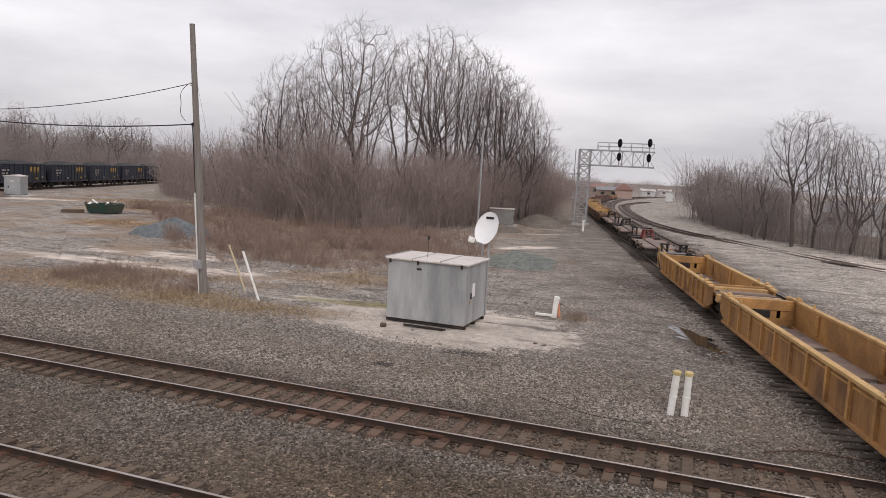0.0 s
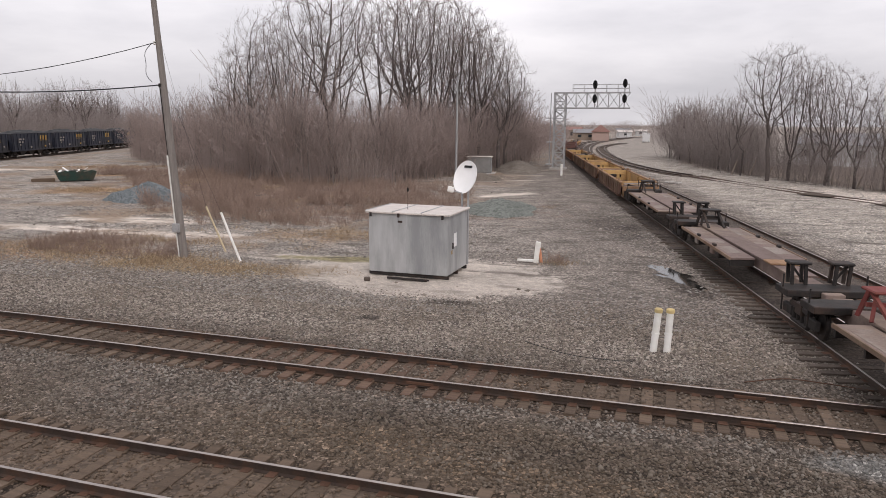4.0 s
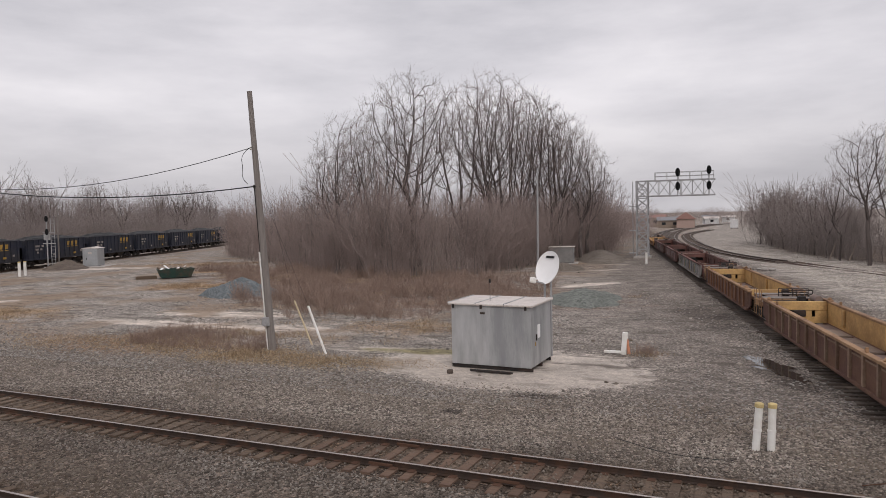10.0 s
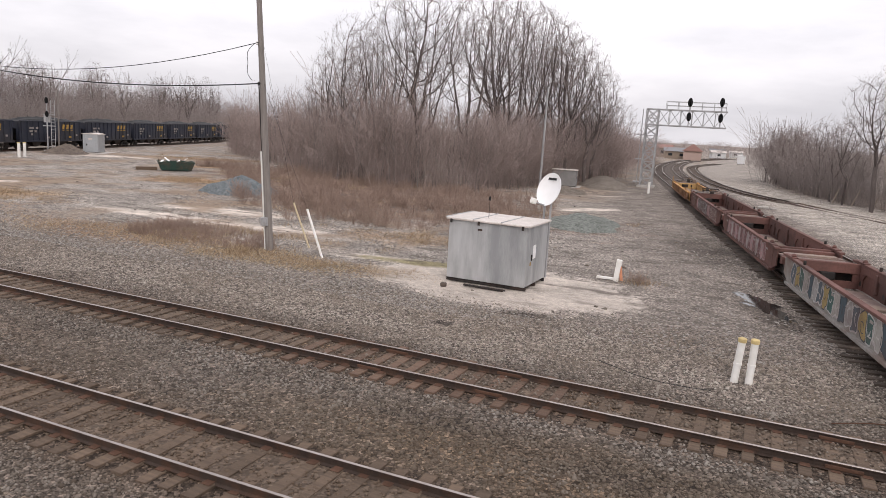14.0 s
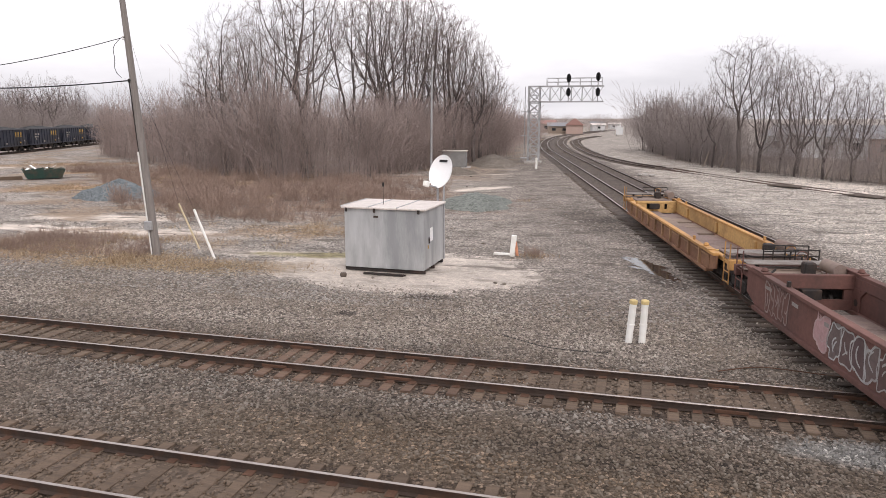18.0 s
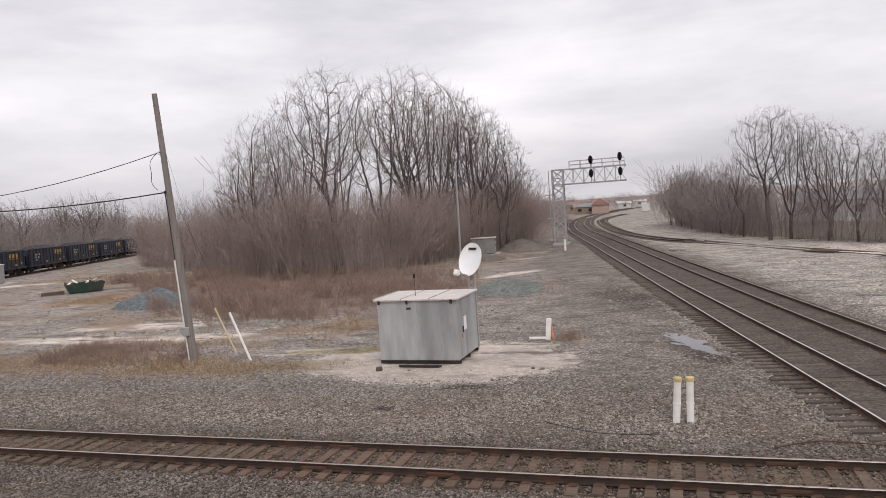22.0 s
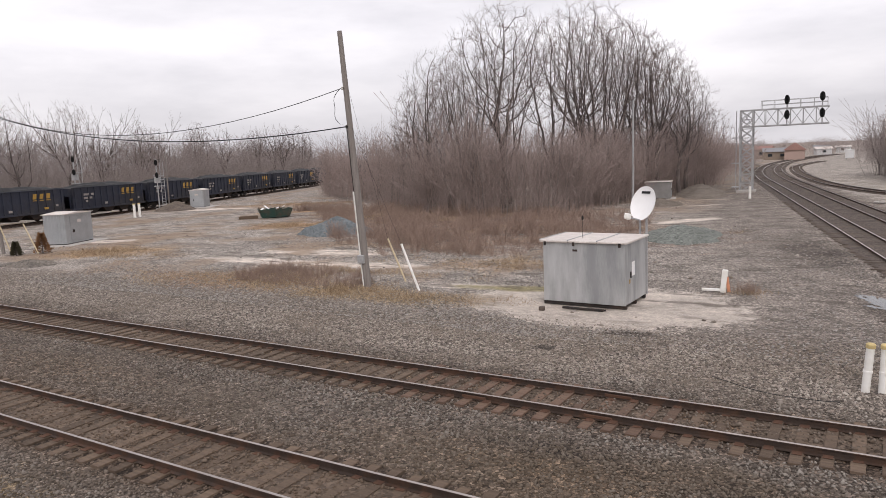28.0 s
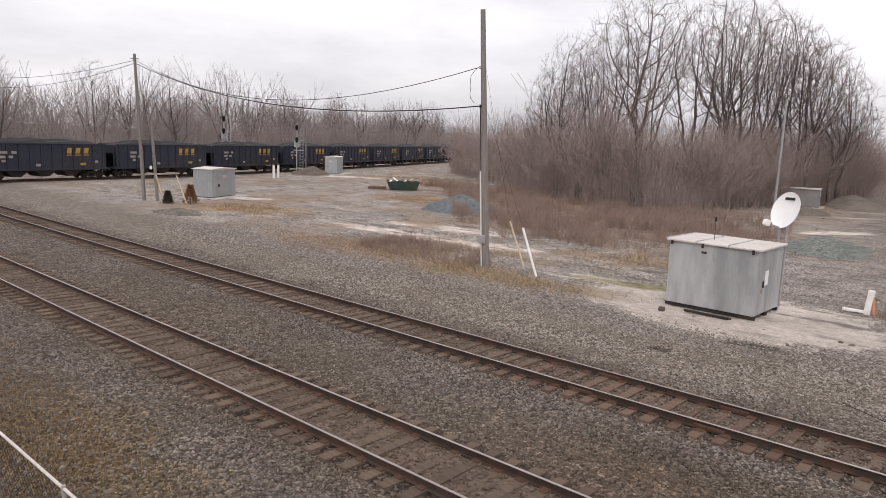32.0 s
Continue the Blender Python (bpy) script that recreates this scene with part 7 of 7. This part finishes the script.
        if e:
            for y in (-0.85, 0.85):
                part("walkway_leg", Geo().box(xe - s * 0.55 - 0.05, xe - s * 0.55 + 0.05, y - 0.05, y + 0.05, 1.215, 1.36), "dark_steel", plat)
            part("walkway", Geo().box(*sorted((xe - s * 0.85, xe - s * 0.2)), -1.25, 1.25, 1.361, 1.4, 0.01), "walkway", plat, "dusty grey walkway grating")
            for z in (1.5, 1.7):
                part("handrail", Geo().tube((xe - s * 0.05, -1.25, z), (xe - s * 0.05, 0.2, z), 0.022, 0.022, 6), "dark_steel", plat)
            for y in (-1.25, -0.5, 0.2):
                part("handrail_post", Geo().tube((xe - s * 0.05, y, 1.15), (xe - s * 0.05, y, 1.71), 0.022, 0.022, 6), "dark_steel", plat)
            part("air_tank", Geo().tube((xe - s * 1.0, -1.05, 1.42), (xe - s * 1.95, -1.05, 1.42), 0.2, 0.2, 14), "deck", plat, "rusty air reservoir", smooth=True)
            part("brake_valve", Geo().box(*sorted((xe - s * 1.1, xe - s * 1.45)), -0.6, -0.25, 1.18, 1.55, 0.04), "dark_steel", plat)
            part("brake_wheel", Geo().path([(xe - s * 0.1, -0.7 + 0.17 * math.cos(k * 0.524), 1.5 + 0.17 * math.sin(k * 0.524)) for k in range(13)], 0.014, 5), chord, plat)
            part("brake_post", Geo().tube((xe - s * 0.1, -0.7, 1.14), (xe - s * 0.1, -0.7, 1.5), 0.03, 0.03, 6), "dark_steel", plat)
            part("coupler", Geo().box(*sorted((xe, xe + s * 0.5)), -0.14, 0.14, 0.72, 1.0, 0.04), "dark_steel", plat)
        else:
            part("hood_beam", Geo().box(*sorted((x + s * 0.35, x + s * 0.6)), -1.2, 1.2, 1.18, 1.36, 0.03), chord, plat)
            part("hood_beam", Geo().box(*sorted((x + s * 1.0, x + s * 1.45)), -1.1, 1.1, 1.18, 1.27, 0.02), "deck", plat)
    for x in trucks:
        truck(root, x)
    return root


def spine_unit(label, L, trucks, hitch_mat, wide):
    root = thing("spine_car", label, "railway car", group="empty intermodal train")
    part("centre_sill", Geo().box(-L / 2 + 0.2, L / 2 - 0.2, -0.28, 0.28, 0.62, 1.06, 0.02), "deck", root)
    part("top_strip", Geo().box(-L / 2 + 2.6, L / 2 - 2.2, -0.42, 0.42, 1.061, 1.13, 0.01), "deck", root)
    spans = [(-L / 2 + 3.4, L / 2 - 2.9)] if wide else [(-L / 2 + 6.0, L / 2 - 2.9)]
    if not wide:
        part("tool_box", Geo().box(-L / 2 + 4.2, -L / 2 + 5.0, -0.5, 0.5, 1.131, 1.2, 0.02), "chord_tan", root, "worn yellow pad on the sill")
    for s in (-1, 1):
        stand = part("container_stand", Geo().box(-L / 2 + 1.25, -L / 2 + 1.8, *sorted((s * 0.3, s * 0.95)), 1.72, 1.80, 0.03), "dark_steel", root, "black double-headed stand")
        for dx, dy in ((1.35, 0.42), (1.7, 0.42), (1.35, 0.82), (1.7, 0.82)):
            part("stand_leg", Geo().bar((-L / 2 + dx, s * dy, 1.1), (-L / 2 + dx, s * (dy + 0.03), 1.72), 0.09), "dark_steel", stand)
        part("stand_brace", Geo().bar((-L / 2 + 1.5, s * 0.42, 1.15), (-L / 2 + 1.5, s * 0.82, 1.68), 0.06), "dark_steel", stand)
    for x0, x1 in spans:
        for s in (-1, 1):
            y0, y1 = sorted((s * 0.45, s * 1.33))
            plat = part("side_platform", Geo().box(x0, x1, y0, y1, 0.96, 1.04, 0.01), "deck", root)
            part("edge_rail", Geo().box(x0, x1, *sorted((s * 1.331, s * 1.39)), 0.95, 1.075, 0.01), "rib_tan", plat, "rusty edge angle with flaking yellow paint")
            for u, q in ((0.12, 1.6), (0.42, 1.1), (0.7, 2.0)):
                part("deck_patch", Geo().box(x0 + u * (x1 - x0), x0 + u * (x1 - x0) + q, *sorted((s * 0.62, s * 1.2)), 1.041, 1.046), "deck_pale", plat, "paler worn patch of deck")
            for u in (0.3, 0.62):
                part("tie_down", Geo().box(x0 + u * (x1 - x0), x0 + u * (x1 - x0) + 0.3, *sorted((s * 1.2, s * 1.32)), 1.041, 1.15, 0.02), "dark_steel", plat)
                part("stirrup", Geo().box(x0 + u * (x1 - x0), x0 + u * (x1 - x0) + 0.45, *sorted((s * 1.25, s * 1.36)), 0.72, 0.948, 0.015), "deck_pale", plat)
            n = int((x1 - x0) / 1.5)
            for i in range(n + 1):
                x = x0 + 0.1 + i * (x1 - x0 - 0.2) / max(1, n)
                part("bracket", Geo().box(x - 0.05, x + 0.05, y0, y1, 0.72, 0.955), "dark_steel", plat)
    h = part("hitch", Geo().box(L / 2 - 2.9, L / 2 - 2.15, -0.45, 0.45, 1.80, 1.88, 0.03), hitch_mat, root, "trailer hitch stand")
    for s in (-1, 1):
        part("hitch_leg", Geo().bar((L / 2 - 2.5, s * 0.4, 1.81), (L / 2 - 2.35, s * 0.55, 1.14), 0.1), hitch_mat, h)
        part("hitch_leg", Geo().bar((L / 2 - 2.55, s * 0.35, 1.81), (L / 2 - 3.9, s * 0.35, 1.14), 0.09), hitch_mat, h)
    for s in (-1, 1):
        part("hitch_leg", Geo().bar((L / 2 - 2.7, s * 0.3, 1.81), (L / 2 - 3.0, s * 0.5, 1.14), 0.09), hitch_mat, h)
    part("hitch_tie", Geo().bar((L / 2 - 2.62, -0.5, 1.5), (L / 2 - 2.62, 0.5, 1.5), 0.1), hitch_mat, h)
    for x in (-L / 2 + 1.0, L / 2 - 1.0):
        part("end_beam", Geo().box(x - 0.5, x + 0.5, -1.25, 1.25, 0.9, 1.1, 0.02), "dark_steel", root)
        for y in (-1.2, 1.2):
            part("grab_iron", Geo().tube((x, y, 0.4), (x, y, 1.5), 0.025, 0.025, 6), "dark_steel", root)
    part("air_tank", Geo().tube((-1.0, -0.65, 0.75), (0.4, -0.65, 0.75), 0.2, 0.2, 12), "letter_grey", root, "pale brake air tank", smooth=True)
    for x in trucks:
        truck(root, x)
    return root


MARK_A = (0.35, 0.72, [(0.13, 0.085, 0.08), (0.16, 0.12, 0.115), (0.12, 0.08, 0.08)], [(0.50, 0.50, 0.49), (0.42, 0.41, 0.40)], 11)
MARK_PINK = (0.27, 0.345, [(0.48, 0.30, 0.30), (0.46, 0.28, 0.28)], [(0.50, 0.34, 0.33), (0.48, 0.30, 0.30)], 2)
MARK_PINK_2 = (0.725, 0.765, [(0.48, 0.30, 0.30)], [(0.50, 0.36, 0.35)], 1)
MARK_WHITE = (0.03, 0.25, [(0.16, 0.08, 0.066), (0.15, 0.075, 0.06)], [(0.52, 0.46, 0.44), (0.46, 0.36, 0.34)], 9)
MARK_FAINT = (0.87, 0.97, [(0.17, 0.085, 0.07), (0.16, 0.08, 0.066)], [(0.36, 0.28, 0.26), (0.30, 0.21, 0.19)], 5)
MARK_B = (0.08, 0.92, [(0.26, 0.12, 0.12), (0.46, 0.28, 0.28), (0.20, 0.09, 0.09), (0.44, 0.38, 0.36)], [(0.40, 0.30, 0.30), (0.36, 0.34, 0.33)], 18)
MARK_C = (0.02, 0.98, [(0.36, 0.34, 0.33), (0.07, 0.10, 0.12), (0.38, 0.36, 0.33), (0.06, 0.12, 0.11), (0.38, 0.28, 0.12), (0.10, 0.12, 0.14)], [(0.55, 0.55, 0.53), (0.08, 0.08, 0.09), (0.50, 0.46, 0.44)], 24)
# each unit: where its ends lie, in metres ahead of the train's tail, and how it looks
CONSIST = [
    (0.0, 20.8, "tail", dict(outer="rust_orange", rib_mat="chord_tan", inner="yellow_pale", chord="yellow", ends=(1, 1), top=1.08, low=0.46, ribs=10, label="rusty yellow empty container well car, last of the train")),
    (20.8, 41.4, "well", dict(outer="maroon", inner="maroon", chord="maroon", ends=(0, 1), smooth_side=True, paint=(MARK_A, MARK_PINK, MARK_PINK_2, MARK_WHITE, MARK_FAINT), seed=3, label="maroon empty well car with pale graffiti along its side")),
    (41.4, 58.8, "well", dict(outer="maroon", inner="maroon", chord="maroon", ends=(0, 0), smooth_side=True, paint=(MARK_B,), seed=5, label="maroon empty well car with colourful graffiti")),
    (58.8, 79.3, "well", dict(outer="grey_side", inner="maroon", chord="maroon", ends=(1, 0), smooth_side=True, paint=(MARK_C,), seed=8, label="maroon empty well car with grey spray paint")),
    (79.3, 99.8, "well", dict(outer="brown", rib_mat="rust_orange", inner="yellow_pale", chord="chord_tan", ends=(1, 1), label="orange-yellow empty well car stained with rust")),
    (99.8, 119.6, "well", dict(outer="brown", rib_mat="rib_tan", inner="yellow_pale", chord="chord_tan", ends=(0, 1), label="rust-brown empty well car with a yellow inside")),
    (119.6, 135.2, "well", dict(outer="brown", rib_mat="rib_tan", inner="yellow_pale", chord="chord_tan", ends=(0, 0), label="rust-brown middle well unit with a yellow inside")),
    (135.2, 154.2, "well", dict(outer="brown", rib_mat="rib_tan", inner="yellow_pale", chord="chord_tan", ends=(1, 0), label="rust-brown end well unit with a yellow inside")),
    (154.2, 171.6, "spine", dict(hitch_mat="dark_steel", wide=True, label="low rusty spine car with wide decks and a trailer hitch")),
    (171.6, 188.6, "spine", dict(hitch_mat="dark_steel", wide=False, label="low rusty spine car with a black trailer hitch")),
    (188.6, 205.6, "spine", dict(hitch_mat="red_paint", wide=False, label="low rusty spine car with a faded red trailer hitch")),
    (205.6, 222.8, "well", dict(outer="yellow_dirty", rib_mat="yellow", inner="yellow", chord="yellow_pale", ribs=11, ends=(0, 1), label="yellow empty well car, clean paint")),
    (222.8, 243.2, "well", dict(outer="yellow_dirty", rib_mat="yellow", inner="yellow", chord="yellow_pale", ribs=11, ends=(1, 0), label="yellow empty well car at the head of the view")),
]


def build_train():
    made = []
    for i, (d0, d1, kind, kw) in enumerate(CONSIST):
        L = d1 - d0
        # x away from the head: +x end is at d0
        if kind == "spine":
            ob = spine_unit(L=L, trucks=[L / 2] + ([-L / 2] if i == 10 else []), **kw)
        else:
            tr = []
            tr.append(L / 2 - 1.25 if kw["ends"][1] else L / 2)
            if kw["ends"][0]:
                tr.append(-L / 2 + 1.25)
            ob = well_unit(L=L, trucks=tr, **kw)
        made.append((ob, (d0 + d1) / 2))
    return made


WELLS = build_train()


def hopper_car():
    root = thing("hopper_car", "dark blue-black open hopper car loaded with coal, yellow lettering", "hopper car", group="coal hopper train")
    L, w, top, sill = 13.3, 1.52, 3.72, 1.15
    for s in (-1, 1):
        side = part("side_wall", Geo().box(-L / 2, L / 2, *sorted((s * (w - 0.05), s * w)), sill + 0.05, top), "hopper", root)
        part("top_rim", Geo().box(-L / 2 - 0.05, L / 2 + 0.05, *sorted((s * (w - 0.08), s * (w + 0.09))), top, top + 0.12, 0.02), "hopper", side)
        part("side_sill", Geo().box(-L / 2 - 0.3, L / 2 + 0.3, *sorted((s * (w - 0.12), s * (w + 0.05))), sill - 0.15, sill + 0.05, 0.02), "hopper", side)
        for i in range(12):
            x = -L / 2 + 0.35 + i * (L - 0.7) / 11
            part("rib", Geo().box(x - 0.06, x + 0.06, *sorted((s * (w + 0.001), s * (w + 0.1))), sill + 0.05, top), "hopper", side)
        # yellow emblem: three blocks over short bars
        for k in range(3):
            x = (2.1 if s < 0 else -4.7) + 0.95 * k
            g = Geo()
            y0, y1 = sorted((s * (w + 0.102), s * (w + 0.11)))
            g.add([(x + q, yy, z) for yy in (y0, y1) for q, z in ((0.0, 2.78), (0.5, 2.78), (0.62, 3.38), (0.12, 3.38))], [(0, 1, 2, 3), (7, 6, 5, 4), (0, 4, 5, 1), (1, 5, 6, 2), (2, 6, 7, 3), (3, 7, 4, 0)])
            part("emblem", g, "letter_yellow", side, "worn yellow painted emblem block")
            part("emblem_bar", Geo().box(x, x + 0.6, y0, y1, 2.56, 2.66), "letter_yellow", side)
        for k, (x, z, bw) in enumerate(((-4.9, 2.75, 0.9), (-3.6, 2.75, 0.5), (-4.9, 2.3, 0.7), (-3.9, 2.3, 0.45), (-4.6, 1.9, 0.4), (-1.2, 1.45, 0.5), (3.6, 1.5, 0.6), (5.3, 1.75, 0.35))):
            y0, y1 = sorted((s * (w + 0.102), s * (w + 0.108)))
            part("stencil", Geo().box(x, x + bw, y0, y1, z, z + 0.26), "letter_grey" if k != 6 else "letter_yellow", side, "bar of small lettering")
    for e in (-1, 1):
        g = Geo()
        x0, x1 = e * (L / 2 - 0.02), e * (L / 2 - 2.6)
        g.add([(x0, -w + 0.06, 2.75), (x0, w - 0.06, 2.75), (x1, w - 0.06, 1.2), (x1, -w + 0.06, 1.2), (x0, -w + 0.06, 2.83), (x0, w - 0.06, 2.83), (x1, w - 0.06, 1.28), (x1, -w + 0.06, 1.28)],
              [(0, 1, 2, 3), (7, 6, 5, 4), (0, 4, 5, 1), (2, 6, 7, 3), (0, 3, 7, 4), (1, 5, 6, 2)])
        part("slope_sheet", g, "hopper", root)
        part("end_wall", Geo().box(*sorted((x0, x0 - e * 0.06)), -w + 0.06, w - 0.06, 2.8, top), "hopper", root)
        plat = part("end_platform", Geo().box(*sorted((e * (L / 2 - 1.9), e * (L / 2 + 0.35))), -1.35, 1.35, 1.0, 1.15), "dark_steel", root)
        part("coupler", Geo().box(*sorted((e * (L / 2 + 0.3), e * (L / 2 + 0.7))), -0.15, 0.15, 0.72, 1.0, 0.04), "dark_steel", plat)
        for y in (-1.3, 1.3):
            part("end_post", Geo().box(e * (L / 2 - 0.1) - 0.06, e * (L / 2 - 0.1) + 0.06, y - 0.06, y + 0.06, 1.151, 2.8), "hopper", plat)
            part("ladder", Geo().box(e * (L / 2 + 0.1) - 0.02, e * (L / 2 + 0.1) + 0.02, y - 0.25 if y > 0 else y, y if y > 0 else y + 0.25, 1.2, 3.6), "hopper", plat)
        truck(root, e * (L / 2 - 1.25))
    for k in range(3):
        x = -2.9 + 2.9 * k
        g = Geo()
        g.add([(x - 1.4, -1.3, 1.2), (x + 1.4, -1.3, 1.2), (x + 1.4, 1.3, 1.2), (x - 1.4, 1.3, 1.2), (x - 0.4, -1.1, 0.35), (x + 0.4, -1.1, 0.35), (x + 0.4, 1.1, 0.35), (x - 0.4, 1.1, 0.35)],
              [(0, 1, 5, 4), (1, 2, 6, 5), (2, 3, 7, 6), (3, 0, 4, 7), (4, 5, 6, 7), (3, 2, 1, 0)])
        part("discharge_chute", g, "dark_steel", root)
    n, vs, fs = 14, [], []
    for j in range(7):
        for i in range(n + 1):
            u, v = i / n * 2 - 1, j / 6 * 2 - 1
            z = top + 0.12 + 0.75 * max(0, 1 - abs(v) ** 1.5) * max(0, 1 - abs(u) ** 5) * (0.75 + 0.5 * noise.noise(Vector((u * 4, v * 2, 2))))
            vs.append((u * (L / 2 - 0.1), v * (w - 0.07), z - 0.12))
    for j in range(6):
        for i in range(n):
            fs.append((j * (n + 1) + i, j * (n + 1) + i + 1, (j + 1) * (n + 1) + i + 1, (j + 1) * (n + 1) + i))
    part("coal_load", Geo().add(vs, fs), "black", root, "heaped coal")
    return root


HOPPER_PITCH, HOPPERS = 14.6, 38
FIRST_HOPPER = hopper_car()
COAL_TRAIN = [FIRST_HOPPER] + [copy_thing(FIRST_HOPPER, Matrix.Identity(4)) for i in range(HOPPERS - 1)]


def tail_at(t):
    """Where the well cars' tail is on the branch line: it comes nearer, gaining a little speed."""
    return 18.6 + 11.33 * (18.5 - t) + 0.021 * (18.5 ** 2 - t * t)


COAL_SPEED, COAL_HEAD = 10.66, 797.1


def motions():
    times = [0.5 * i for i in range(65)]
    for ob, ahead in WELLS:
        rows = []
        for t in times:
            p, d = branch_line(tail_at(t) - ahead)
            rows.append((t, pose(p.x, p.y, RAIL_TOP, 0, 0, math.degrees(math.atan2(d.y, d.x)))))
        walk(ob, rows)
    for i, ob in enumerate(COAL_TRAIN):
        rows = []
        for t in [2.0 * k for k in range(17)]:
            s = COAL_HEAD - HOPPER_PITCH * i - COAL_SPEED * (32.0 - t)
            p, d = COAL_LINE.at(s)
            rows.append((t, pose(p.x, p.y, RAIL_TOP, 0, 0, math.degrees(math.atan2(d.y, d.x)))))
        walk(ob, rows)


motions()
